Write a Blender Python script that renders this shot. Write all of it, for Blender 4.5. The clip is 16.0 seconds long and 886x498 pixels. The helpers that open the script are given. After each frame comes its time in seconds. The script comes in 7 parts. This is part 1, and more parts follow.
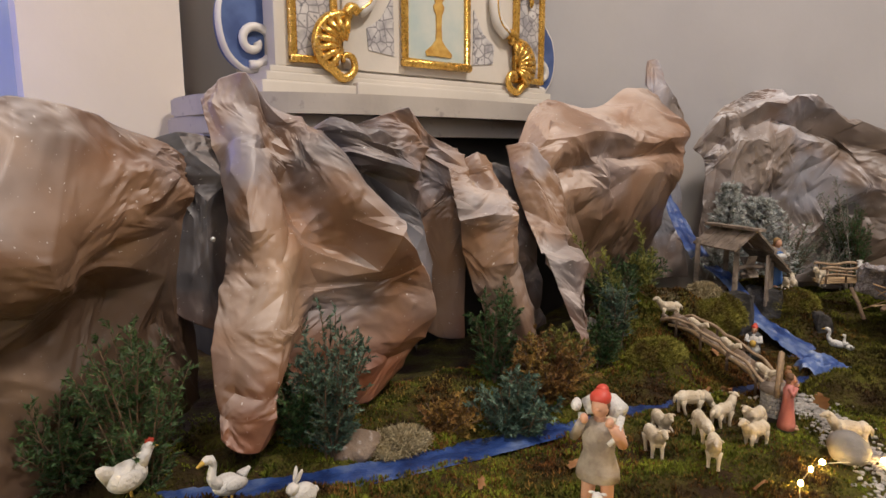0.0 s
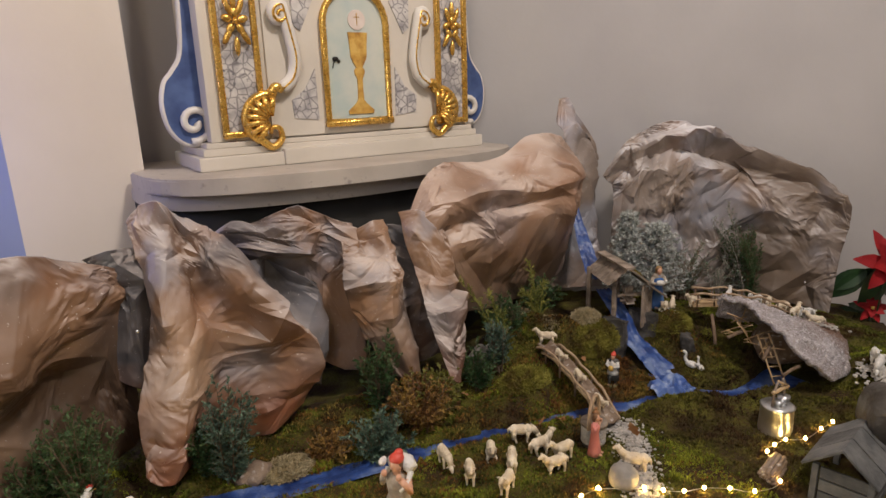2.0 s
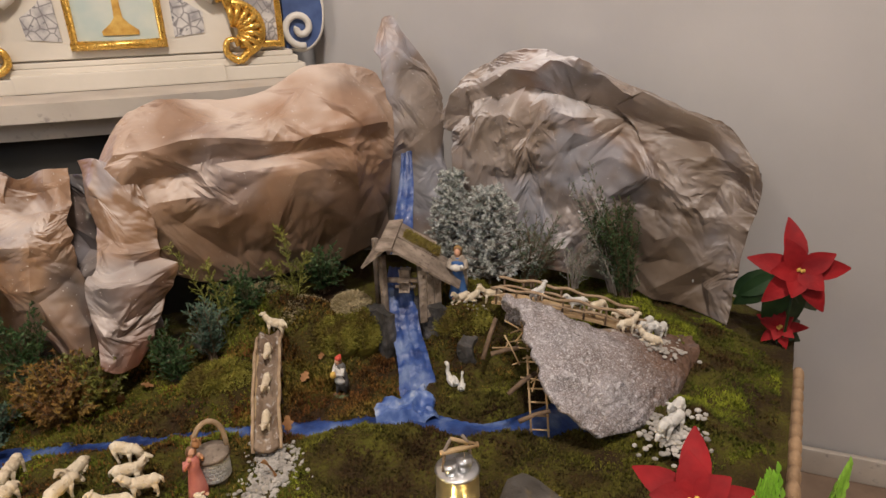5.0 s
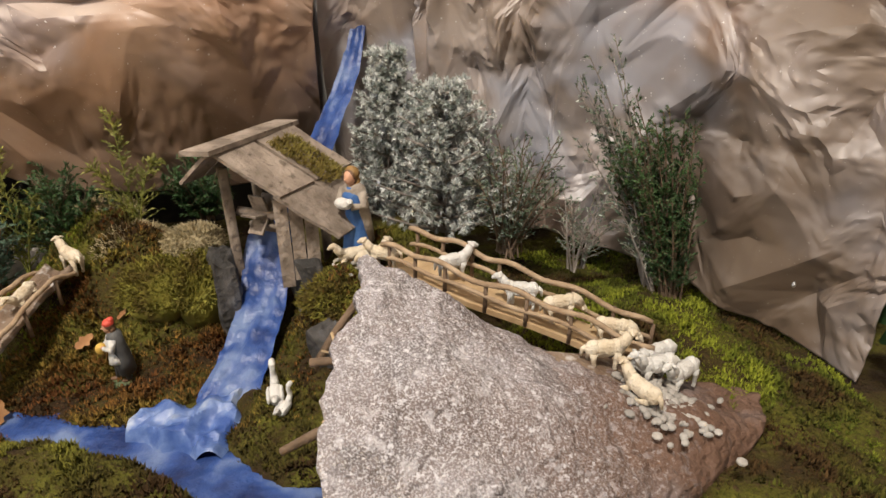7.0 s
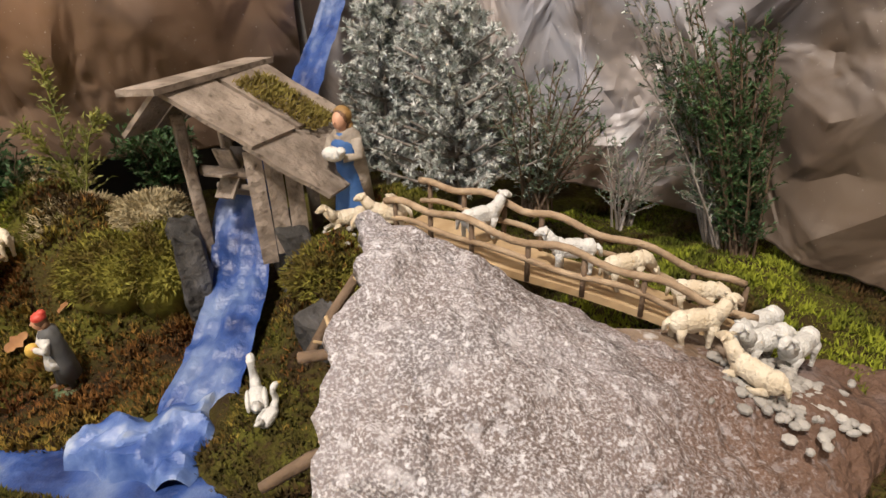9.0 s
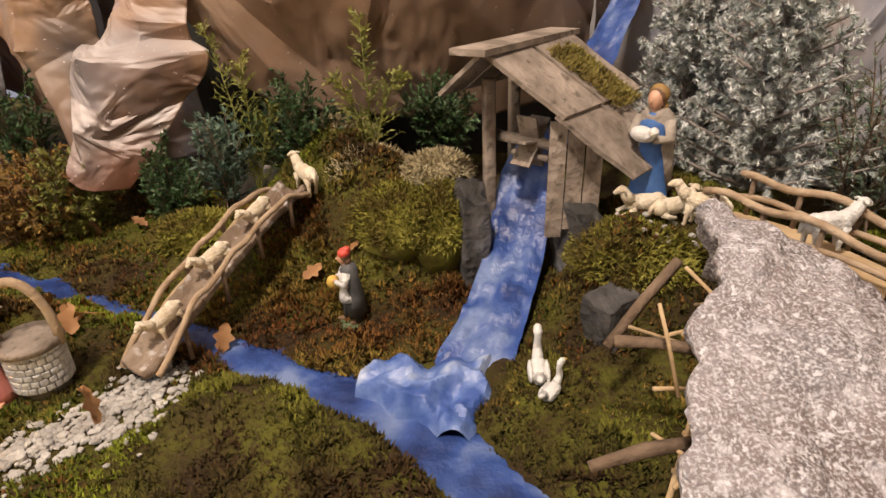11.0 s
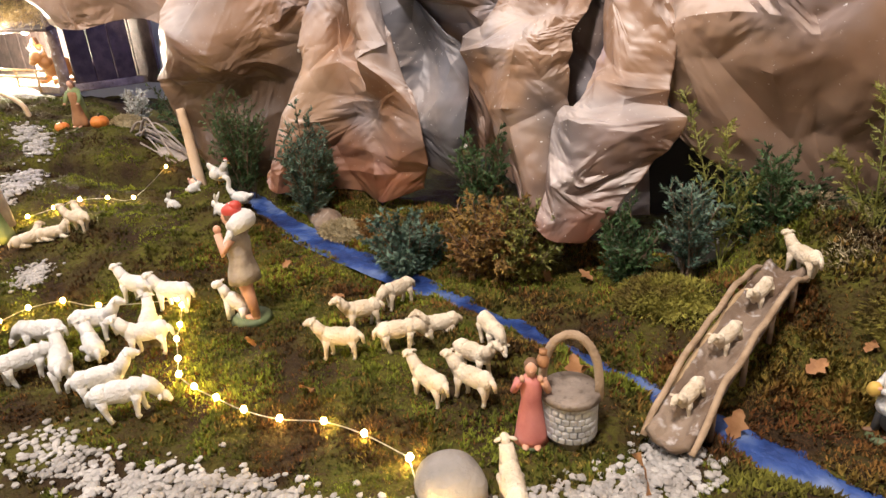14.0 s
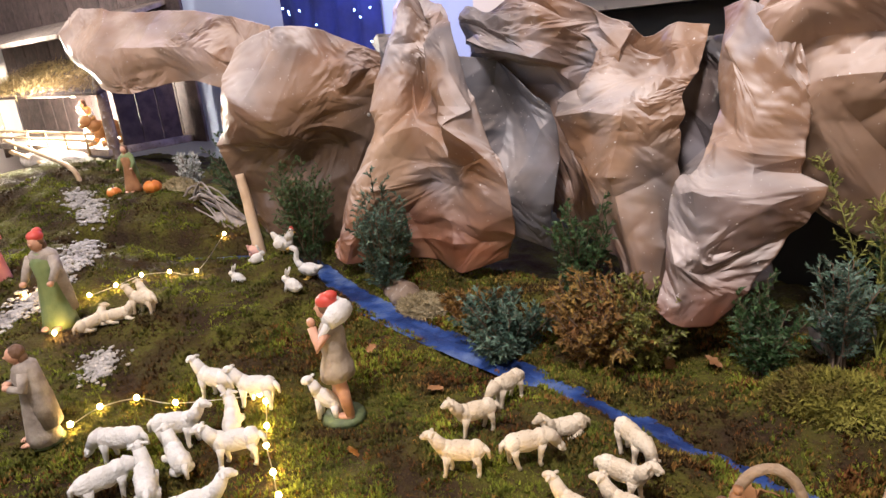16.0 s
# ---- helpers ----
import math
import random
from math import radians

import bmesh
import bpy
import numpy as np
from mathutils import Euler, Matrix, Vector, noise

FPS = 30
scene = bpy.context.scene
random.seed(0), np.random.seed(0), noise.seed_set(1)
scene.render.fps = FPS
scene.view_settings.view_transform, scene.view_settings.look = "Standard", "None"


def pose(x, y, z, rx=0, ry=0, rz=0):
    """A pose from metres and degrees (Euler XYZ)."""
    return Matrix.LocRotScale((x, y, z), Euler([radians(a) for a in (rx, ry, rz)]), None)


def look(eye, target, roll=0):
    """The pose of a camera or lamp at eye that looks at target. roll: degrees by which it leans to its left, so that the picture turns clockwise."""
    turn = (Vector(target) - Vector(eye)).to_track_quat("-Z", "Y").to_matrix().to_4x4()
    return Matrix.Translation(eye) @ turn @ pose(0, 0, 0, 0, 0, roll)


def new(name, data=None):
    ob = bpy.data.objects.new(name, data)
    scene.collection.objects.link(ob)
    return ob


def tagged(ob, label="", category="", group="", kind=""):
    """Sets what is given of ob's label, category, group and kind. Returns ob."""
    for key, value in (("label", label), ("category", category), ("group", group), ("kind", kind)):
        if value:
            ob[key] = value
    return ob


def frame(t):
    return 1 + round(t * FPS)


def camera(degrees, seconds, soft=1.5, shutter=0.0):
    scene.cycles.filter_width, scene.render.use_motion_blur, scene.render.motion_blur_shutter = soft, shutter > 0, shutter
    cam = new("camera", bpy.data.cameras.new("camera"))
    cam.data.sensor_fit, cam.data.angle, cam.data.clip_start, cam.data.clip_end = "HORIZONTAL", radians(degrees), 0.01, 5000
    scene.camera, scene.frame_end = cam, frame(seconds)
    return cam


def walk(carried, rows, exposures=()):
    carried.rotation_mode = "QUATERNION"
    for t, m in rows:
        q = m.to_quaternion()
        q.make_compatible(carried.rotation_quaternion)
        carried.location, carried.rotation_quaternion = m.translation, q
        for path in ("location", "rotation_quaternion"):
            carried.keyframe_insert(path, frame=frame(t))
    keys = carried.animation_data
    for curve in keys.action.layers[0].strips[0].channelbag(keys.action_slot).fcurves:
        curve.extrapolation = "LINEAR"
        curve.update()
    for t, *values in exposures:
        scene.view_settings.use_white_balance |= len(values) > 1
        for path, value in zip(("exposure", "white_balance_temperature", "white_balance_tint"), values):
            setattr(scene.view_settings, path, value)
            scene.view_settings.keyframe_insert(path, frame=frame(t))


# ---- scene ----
cam = camera(71.5, 16.0)
METRES, EYE, TILT, LEAN, TURN = 4.0, 0.87, -9.0, 0.0, -38.0
ROWS = [
    (0.0, 0.0, 0.0, 0.0, 0.0, 0.0, 0.0),
    (0.5, 0.0095, 0.0001, 0.0027, -1.17, 0.59, 0.01),
    (1.0, 0.0099, -0.0061, 0.0148, -3.77, 0.9, 1.18),
    (1.5, 0.0431, -0.0373, 0.0616, -3.94, -5.31, 1.82),
    (2.0, 0.1043, -0.0793, 0.0883, 3.46, -6.12, 1.08),
    (2.5, 0.1479, -0.0815, 0.0927, 3.25, -7.18, -0.38),
    (3.0, 0.2049, -0.0667, 0.0931, 4.73, -8.65, 0.77),
    (3.5, 0.2702, -0.0583, 0.098, 11.45, -10.1, -1.04),
    (4.0, 0.3206, -0.0232, 0.1006, 14.85, -9.98, -1.28),
    (4.5, 0.3505, 0.0238, 0.1049, 14.47, -11.49, -0.63),
    (7.0, 0.4348, 0.3013, 0.0542, 33.77, -17.38, -3.6),
    (7.5, 0.4242, 0.3189, 0.0415, 33.15, -18.23, -3.23),
    (8.0, 0.4133, 0.334, 0.035, 29.32, -18.17, -0.55),
    (10.5, 0.3807, 0.3225, 0.0268, 44.93, -21.08, -4.16),
    (11.0, 0.372, 0.3157, 0.0251, 50.54, -21.43, -4.76),
    (11.5, 0.3596, 0.3017, 0.0229, 57.01, -21.92, -4.8),
    (12.0, 0.3508, 0.2875, 0.0196, 60.91, -22.05, -5.25),
    (12.5, 0.34, 0.2655, 0.021, 67.06, -21.89, -4.97),
    (13.0, 0.3331, 0.2516, 0.0225, 71.24, -20.73, -5.4),
    (13.5, 0.3266, 0.2425, 0.0228, 72.91, -20.31, -5.09),
    (14.0, 0.3209, 0.2368, 0.0236, 73.65, -19.37, -5.41),
    (14.5, 0.3139, 0.2312, 0.0254, 74.07, -18.23, -5.55),
    (15.0, 0.3054, 0.2234, 0.0278, 74.07, -17.85, -5.06),
    (15.5, 0.2953, 0.2153, 0.0307, 74.33, -16.54, -5.11),
    (16.0, 0.2817, 0.2089, 0.0314, 75.0, -15.94, -3.85),
]
walk(cam, [(t, pose(0, 0, EYE, TILT, LEAN, TURN) @ pose(METRES * x, METRES * y, METRES * z, 90 + pitch, roll, yaw)) for t, x, y, z, yaw, pitch, roll in ROWS],
     exposures=[(0.0, -0.44, 6100, 10), (2.5, -0.62, 6100, 10), (4.5, -0.45, 6250, 10), (7.0, 0.28, 6150, 5), (8.0, 0.42, 6150, 5), (10.5, 0.25, 6400, 11), (11.5, 0.42, 6750, 12),
                (13.0, 0.42, 6350, 11), (14.5, 0.36, 5950, 13), (16.0, 0.18, 5750, 15)])

# ---------------------------------------------------------------- light
world = bpy.data.worlds.new("world")
scene.world = world
world.use_nodes = True
world.node_tree.nodes["Background"].inputs[0].default_value = (0.75, 0.82, 1.0, 1)
world.node_tree.nodes["Background"].inputs[1].default_value = 0.035


def area_lamp(name, eye, target, size, watts, colour):
    lamp = bpy.data.lights.new(name, "AREA")
    lamp.size, lamp.energy, lamp.color = size, watts, colour
    ob = new(name, lamp)
    ob.matrix_world = look(eye, target)
    return ob


def point_lamp(name, place, watts, colour, radius=0.03):
    lamp = bpy.data.lights.new(name, "POINT")
    lamp.energy, lamp.color, lamp.shadow_soft_size = watts, colour, radius
    ob = new(name, lamp)
    ob.location = place
    return ob


area_lamp("nave_lamp", (1.5, -1.0, 4.1), (1.2, 1.0, 0.7), 0.4, 170, (1.0, 0.85, 0.72))
# added cool fill from an unseen source
area_lamp("cool_fill_light", (-2.2, -2.6, 3.4), (1.5, 1.4, 0.8), 2.0, 56, (0.80, 0.88, 1.0))
# added warm lamp, out of view, to brighten the pillar
area_lamp("pillar_fill", (-0.6, -0.8, 3.2), (0.2, 1.7, 1.4), 0.4, 24, (1.0, 0.72, 0.45))
point_lamp("blue_lamp", (-0.45, 1.62, 1.25), 14.0, (0.30, 0.34, 1.0), 0.08)
point_lamp("stable_spot", (-1.75, 0.95, 1.02), 24.0, (1.0, 0.88, 0.68), 0.04)
point_lamp("stable_lamp", (-1.75, 1.20, 0.72), 170.0, (1.0, 0.86, 0.62), 0.03)


# ---------------------------------------------------------------- materials
def material(name, colours, scale=8.0, rough=0.6, metal=0.0, bump=0.2, bump_scale=60.0, detail=6.0, spread=(0.35, 0.65),
             fine=None, island=0.0, spec=0.5, coat=0.0, emit=None, sheen=0.0, rand=0.0, bump_dist=0.01):
    """A surface of two or three colours mixed by noise, with fine grain and relief."""
    m = bpy.data.materials.new(name)
    m.use_nodes = True
    nt = m.node_tree
    b = nt.nodes["Principled BSDF"]
    co = nt.nodes.new("ShaderNodeTexCoord")
    n1 = nt.nodes.new("ShaderNodeTexNoise")
    n1.inputs["Scale"].default_value, n1.inputs["Detail"].default_value = scale, detail
    nt.links.new(co.outputs["Object"], n1.inputs["Vector"])
    ramp = nt.nodes.new("ShaderNodeValToRGB")
    el = ramp.color_ramp.elements
    el[0].position, el[1].position = spread
    el[0].color, el[1].color = (*colours[0], 1), (*colours[-1], 1)
    if len(colours) == 3:
        e = el.new(sum(spread) / 2)
        e.color = (*colours[1], 1)
    nt.links.new(n1.outputs["Fac"], ramp.inputs["Fac"])
    out = ramp.outputs["Color"]
    n2 = nt.nodes.new("ShaderNodeTexNoise")
    n2.inputs["Scale"].default_value, n2.inputs["Detail"].default_value = bump_scale, 8.0
    nt.links.new(co.outputs["Object"], n2.inputs["Vector"])
    if fine is not None:
        mix = nt.nodes.new("ShaderNodeMix")
        mix.data_type, mix.blend_type = "RGBA", "MIX"
        r2 = nt.nodes.new("ShaderNodeValToRGB")
        r2.color_ramp.elements[0].position, r2.color_ramp.elements[1].position = fine[1]
        nt.links.new(n2.outputs["Fac"], r2.inputs["Fac"])
        nt.links.new(r2.outputs["Color"], mix.inputs["Factor"])
        nt.links.new(out, mix.inputs["A"])
        mix.inputs["B"].default_value = (*fine[0], 1)
        out = mix.outputs["Result"]
    if island or rand:
        hsv = nt.nodes.new("ShaderNodeHueSaturation")
        mp = nt.nodes.new("ShaderNodeMapRange")
        k = island or rand
        mp.inputs["To Min"].default_value, mp.inputs["To Max"].default_value = 1 - k, 1 + k
        if island:
            nt.links.new(nt.nodes.new("ShaderNodeNewGeometry").outputs["Random Per Island"], mp.inputs["Value"])
        else:
            nt.links.new(nt.nodes.new("ShaderNodeObjectInfo").outputs["Random"], mp.inputs["Value"])
        nt.links.new(mp.outputs["Result"], hsv.inputs["Value"])
        nt.links.new(out, hsv.inputs["Color"])
        out = hsv.outputs["Color"]
    nt.links.new(out, b.inputs["Base Color"])
    rr = nt.nodes.new("ShaderNodeMapRange")
    rr.inputs["To Min"].default_value, rr.inputs["To Max"].default_value = max(0.02, rough - 0.1), min(1, rough + 0.1)
    nt.links.new(n2.outputs["Fac"], rr.inputs["Value"])
    nt.links.new(rr.outputs["Result"], b.inputs["Roughness"])
    b.inputs["Metallic"].default_value = metal
    b.inputs["Specular IOR Level"].default_value = spec
    b.inputs["Coat Weight"].default_value = coat
    if bump:
        bp = nt.nodes.new("ShaderNodeBump")
        bp.inputs["Strength"].default_value, bp.inputs["Distance"].default_value = bump, bump_dist
        nt.links.new(n2.outputs["Fac"], bp.inputs["Height"])
        nt.links.new(bp.outputs["Normal"], b.inputs["Normal"])
    if emit:
        b.inputs["Emission Color"].default_value, b.inputs["Emission Strength"].default_value = (*emit[0], 1), emit[1]
    return m


def glow(name, colour, strength):
    m = bpy.data.materials.new(name)
    m.use_nodes = True
    b = m.node_tree.nodes["Principled BSDF"]
    b.inputs["Base Color"].default_value = (*colour, 1)
    b.inputs["Emission Color"].default_value, b.inputs["Emission Strength"].default_value = (*colour, 1), strength
    return m


def paper_material(name, tones, grey, rust, snow, blue=0.25, sprayed=(0.52, 0.43, 0.375)):
    """Brown kraft paper sprayed in patches with grey, ochre and white, with white specks."""
    m = material(name, tones, 3.2, 0.47, 0, 0.10, 45, spread=(0.3, 0.7), spec=0.5, bump_dist=0.006)
    nt = m.node_tree
    b = nt.nodes["Principled BSDF"]
    base = b.inputs["Base Color"].links[0].from_socket
    co = nt.nodes["Texture Coordinate"]

    def layer(base, scale, lo, hi, colour, offset, weight=1.0):
        mp = nt.nodes.new("ShaderNodeMapping")
        mp.inputs["Location"].default_value = offset
        nt.links.new(co.outputs["Object"], mp.inputs["Vector"])
        n = nt.nodes.new("ShaderNodeTexNoise")
        n.inputs["Scale"].default_value, n.inputs["Detail"].default_value = scale, 3.0
        nt.links.new(mp.outputs["Vector"], n.inputs["Vector"])
        r = nt.nodes.new("ShaderNodeMapRange")
        r.inputs["From Min"].default_value, r.inputs["From Max"].default_value = lo, hi
        r.inputs["To Max"].default_value = weight
        nt.links.new(n.outputs["Fac"], r.inputs["Value"])
        mix = nt.nodes.new("ShaderNodeMix")
        mix.data_type = "RGBA"
        nt.links.new(r.outputs["Result"], mix.inputs["Factor"])
        nt.links.new(base, mix.inputs["A"])
        mix.inputs["B"].default_value = (*colour, 1)
        return mix.outputs["Result"]

    out = layer(base, 3.4, 0.49, 0.60, (0.040, 0.039, 0.046), (3, 1, 7), grey)
    out = layer(out, 4.0, 0.50, 0.68, (0.25, 0.11, 0.045), (11, 5, 2), rust)
    out = layer(out, 4.5, 0.52, 0.64, (0.36, 0.37, 0.43), (7, 9, 4), blue)
    # spray snow on the faces that look up, with their highlights painted in
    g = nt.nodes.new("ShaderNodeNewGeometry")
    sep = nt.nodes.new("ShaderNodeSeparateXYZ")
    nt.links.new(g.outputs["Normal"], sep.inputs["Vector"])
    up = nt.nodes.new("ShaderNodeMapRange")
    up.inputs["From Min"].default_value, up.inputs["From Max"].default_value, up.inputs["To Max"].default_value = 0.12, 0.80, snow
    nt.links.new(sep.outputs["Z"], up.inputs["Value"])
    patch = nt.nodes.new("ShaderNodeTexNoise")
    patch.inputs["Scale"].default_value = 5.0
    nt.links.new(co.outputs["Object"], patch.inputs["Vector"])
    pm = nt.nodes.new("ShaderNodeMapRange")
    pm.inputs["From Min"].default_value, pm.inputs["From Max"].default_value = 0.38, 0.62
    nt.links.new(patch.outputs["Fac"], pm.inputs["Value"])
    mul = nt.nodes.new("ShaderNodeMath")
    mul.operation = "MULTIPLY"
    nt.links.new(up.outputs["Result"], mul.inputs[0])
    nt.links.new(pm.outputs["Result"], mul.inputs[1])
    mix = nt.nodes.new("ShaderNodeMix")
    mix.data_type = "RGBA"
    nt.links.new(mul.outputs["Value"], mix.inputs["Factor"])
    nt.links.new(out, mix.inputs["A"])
    # the default tan has the look of lit tops put into the spray
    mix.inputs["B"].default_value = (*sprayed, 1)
    # fine crinkles
    warp = nt.nodes.new("ShaderNodeTexNoise")
    warp.inputs["Scale"].default_value = 9.0
    nt.links.new(co.outputs["Object"], warp.inputs["Vector"])
    add = nt.nodes.new("ShaderNodeVectorMath")
    add.operation = "MULTIPLY_ADD"
    nt.links.new(warp.outputs["Color"], add.inputs[0])
    add.inputs[1].default_value = (0.10, 0.10, 0.10)
    nt.links.new(co.outputs["Object"], add.inputs[2])
    vor = nt.nodes.new("ShaderNodeTexVoronoi")
    vor.inputs["Scale"].default_value = 20.0
    nt.links.new(add.outputs["Vector"], vor.inputs["Vector"])
    crease = nt.nodes.new("ShaderNodeBump")
    crease.inputs["Strength"].default_value, crease.inputs["Distance"].default_value = 0.12, 0.008
    nt.links.new(vor.outputs["Distance"], crease.inputs["Height"])
    nt.links.new(b.inputs["Normal"].links[0].from_socket, crease.inputs["Normal"])
    nt.links.new(crease.outputs["Normal"], b.inputs["Normal"])
    out = layer(mix.outputs["Result"], 160.0, 0.70, 0.74, (0.85, 0.84, 0.84), (2, 2, 2), 0.8)
    nt.links.new(out, b.inputs["Base Color"])
    return m


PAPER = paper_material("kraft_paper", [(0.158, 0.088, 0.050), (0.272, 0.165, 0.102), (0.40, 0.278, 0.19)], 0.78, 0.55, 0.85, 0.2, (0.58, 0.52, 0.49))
PAPER_UMBER = paper_material("umber_and_shade_kraft_paper", [(0.158, 0.088, 0.050), (0.272, 0.165, 0.102), (0.40, 0.278, 0.19)], 0.5, 0.55, 0.9, 0.3, (0.60, 0.56, 0.55))
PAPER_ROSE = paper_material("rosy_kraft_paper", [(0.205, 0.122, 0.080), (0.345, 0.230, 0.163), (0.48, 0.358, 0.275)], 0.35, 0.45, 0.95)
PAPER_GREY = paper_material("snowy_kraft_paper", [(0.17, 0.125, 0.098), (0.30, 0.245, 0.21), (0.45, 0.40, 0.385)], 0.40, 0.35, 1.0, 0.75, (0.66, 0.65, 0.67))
# slate-grey sheet colour, which also paints shade into the bowl and the gap
PAPER_SLATE = paper_material("slate_and_shade_paper", [(0.050, 0.046, 0.050), (0.085, 0.080, 0.085), (0.17, 0.135, 0.110)], 0.6, 0.35, 0.5, 0.4)
WALL_GREY = material("grey_plaster", [(0.40, 0.385, 0.385), (0.47, 0.455, 0.452)], 1.2, 0.85, 0, 0.08, 30)
WALL_WARM = material("cream_plaster", [(0.66, 0.59, 0.50), (0.74, 0.67, 0.58)], 1.5, 0.8, 0, 0.08, 30)
# plaster with the blue light that falls on it put into its colour
WALL_BLUE_LIT = material("blue_lit_plaster", [(0.36, 0.42, 0.55), (0.42, 0.48, 0.62)], 1.5, 0.8, 0, 0.08, 30)
FLOORMAT = material("brown_floor", [(0.16, 0.11, 0.08), (0.24, 0.17, 0.12)], 6, 0.7, 0, 0.1, 60)
# stone base coloured near black for the shade under the table
SHADE_BASE = material("shade_dark_altar_base", [(0.020, 0.020, 0.018), (0.040, 0.038, 0.035)], 5, 0.8, 0, 0.1, 40)
STONE = material("altar_stone", [(0.38, 0.338, 0.298), (0.48, 0.435, 0.385)], 5, 0.55, 0, 0.1, 40, fine=((0.28, 0.25, 0.23), (0.62, 0.75)))
ALTAR_PAINT = material("altar_grey_paint", [(0.54, 0.50, 0.435), (0.64, 0.595, 0.525)], 3, 0.5, 0, 0.06, 50)
GOLD = material("gilding", [(0.62, 0.36, 0.07), (0.85, 0.55, 0.14)], 30, 0.28, 0.85, 0.15, 90)
MARBLE = material("painted_marble", [(0.30, 0.29, 0.30), (0.52, 0.50, 0.49), (0.62, 0.60, 0.58)], 18, 0.5, 0, 0.05, 60, fine=((0.16, 0.16, 0.18), (0.60, 0.68)))
BLUE_PAINT = material("blue_altar_paint", [(0.04, 0.07, 0.19), (0.08, 0.13, 0.30)], 14, 0.5, 0, 0.05, 60)
WHITE_PAINT = material("white_scroll_paint", [(0.58, 0.55, 0.50), (0.70, 0.67, 0.62)], 6, 0.5, 0, 0.05, 60)
SKYPANEL = material("painted_sky", [(0.42, 0.50, 0.48), (0.56, 0.58, 0.52)], 9, 0.55, 0, 0.03, 60)
GROUND = material("moss_bed", [(0.030, 0.018, 0.008), (0.058, 0.048, 0.010), (0.090, 0.088, 0.013)], 9, 0.95, 0, 0.9, 120, spread=(0.38, 0.62), fine=((0.05, 0.030, 0.014), (0.5, 0.7)), bump_dist=0.012, spec=0.2)
MOSS = material("moss", [(0.052, 0.030, 0.010), (0.080, 0.094, 0.012), (0.200, 0.225, 0.021)], 7, 0.9, 0, 0, 100, spread=(0.40, 0.62), island=0.5, spec=0.2)
# browner moss, also toned down to paint the dim ground round the pool
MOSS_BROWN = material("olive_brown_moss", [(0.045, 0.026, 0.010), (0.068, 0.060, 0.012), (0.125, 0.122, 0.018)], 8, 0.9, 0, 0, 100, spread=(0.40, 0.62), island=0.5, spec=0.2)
WATER = material("blue_painted_paper", [(0.010, 0.024, 0.105), (0.032, 0.072, 0.25), (0.15, 0.21, 0.38)], 14, 0.38, 0, 0.6, 45, spread=(0.34, 0.70), bump_dist=0.01)
WOOD = material("grey_weathered_wood", [(0.15, 0.118, 0.092), (0.31, 0.255, 0.21)], 22, 0.8, 0, 0.6, 70, rand=0.15, fine=((0.09, 0.068, 0.05), (0.58, 0.72)))
SHEDWOOD = material("blue_grey_shed_wood", [(0.062, 0.064, 0.066), (0.13, 0.13, 0.13)], 20, 0.8, 0, 0.6, 70, rand=0.2)
BARK = material("bark", [(0.13, 0.085, 0.055), (0.26, 0.20, 0.15)], 16, 0.9, 0, 0.9, 60, fine=((0.45, 0.42, 0.40), (0.58, 0.72)))
ROCKMAT = material("snowy_cork_rock", [(0.12, 0.088, 0.078), (0.20, 0.168, 0.165), (0.30, 0.275, 0.29)], 7, 0.8, 0, 0.9, 85, spread=(0.36, 0.64), bump_dist=0.012)


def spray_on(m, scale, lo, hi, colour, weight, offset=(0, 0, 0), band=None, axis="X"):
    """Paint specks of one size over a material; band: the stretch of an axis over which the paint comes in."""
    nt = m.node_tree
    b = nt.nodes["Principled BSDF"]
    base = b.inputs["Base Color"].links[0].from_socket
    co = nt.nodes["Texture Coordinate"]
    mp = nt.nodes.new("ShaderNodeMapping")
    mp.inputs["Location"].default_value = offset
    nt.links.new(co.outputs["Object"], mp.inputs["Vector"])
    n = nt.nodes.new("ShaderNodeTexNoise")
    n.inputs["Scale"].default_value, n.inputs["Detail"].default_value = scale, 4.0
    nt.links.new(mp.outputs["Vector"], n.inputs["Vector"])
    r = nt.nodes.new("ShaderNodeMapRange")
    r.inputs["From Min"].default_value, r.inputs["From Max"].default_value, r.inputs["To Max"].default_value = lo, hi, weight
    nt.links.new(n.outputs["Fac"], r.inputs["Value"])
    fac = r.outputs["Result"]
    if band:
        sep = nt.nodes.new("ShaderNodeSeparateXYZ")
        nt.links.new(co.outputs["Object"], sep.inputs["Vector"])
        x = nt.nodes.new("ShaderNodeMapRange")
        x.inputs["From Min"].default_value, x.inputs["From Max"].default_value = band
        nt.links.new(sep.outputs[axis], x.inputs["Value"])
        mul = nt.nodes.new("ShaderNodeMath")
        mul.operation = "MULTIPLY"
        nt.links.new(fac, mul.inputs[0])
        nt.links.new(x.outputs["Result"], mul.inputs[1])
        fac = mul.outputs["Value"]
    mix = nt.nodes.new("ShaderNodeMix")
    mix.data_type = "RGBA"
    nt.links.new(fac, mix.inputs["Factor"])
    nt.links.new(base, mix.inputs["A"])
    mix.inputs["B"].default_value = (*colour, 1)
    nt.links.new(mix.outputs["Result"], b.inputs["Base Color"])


spray_on(ROCKMAT, 14, 0.55, 0.66, (0.10, 0.085, 0.085), 0.6, (1, 7, 0))
spray_on(ROCKMAT, 9, 0.30, 0.50, (0.125, 0.068, 0.042), 0.95, (4, 0, 0), (2.18, 2.36))
spray_on(ROCKMAT, 420, 0.45, 0.65, (0.60, 0.59, 0.62), 0.65, (0, 3, 0), (2.42, 2.20))
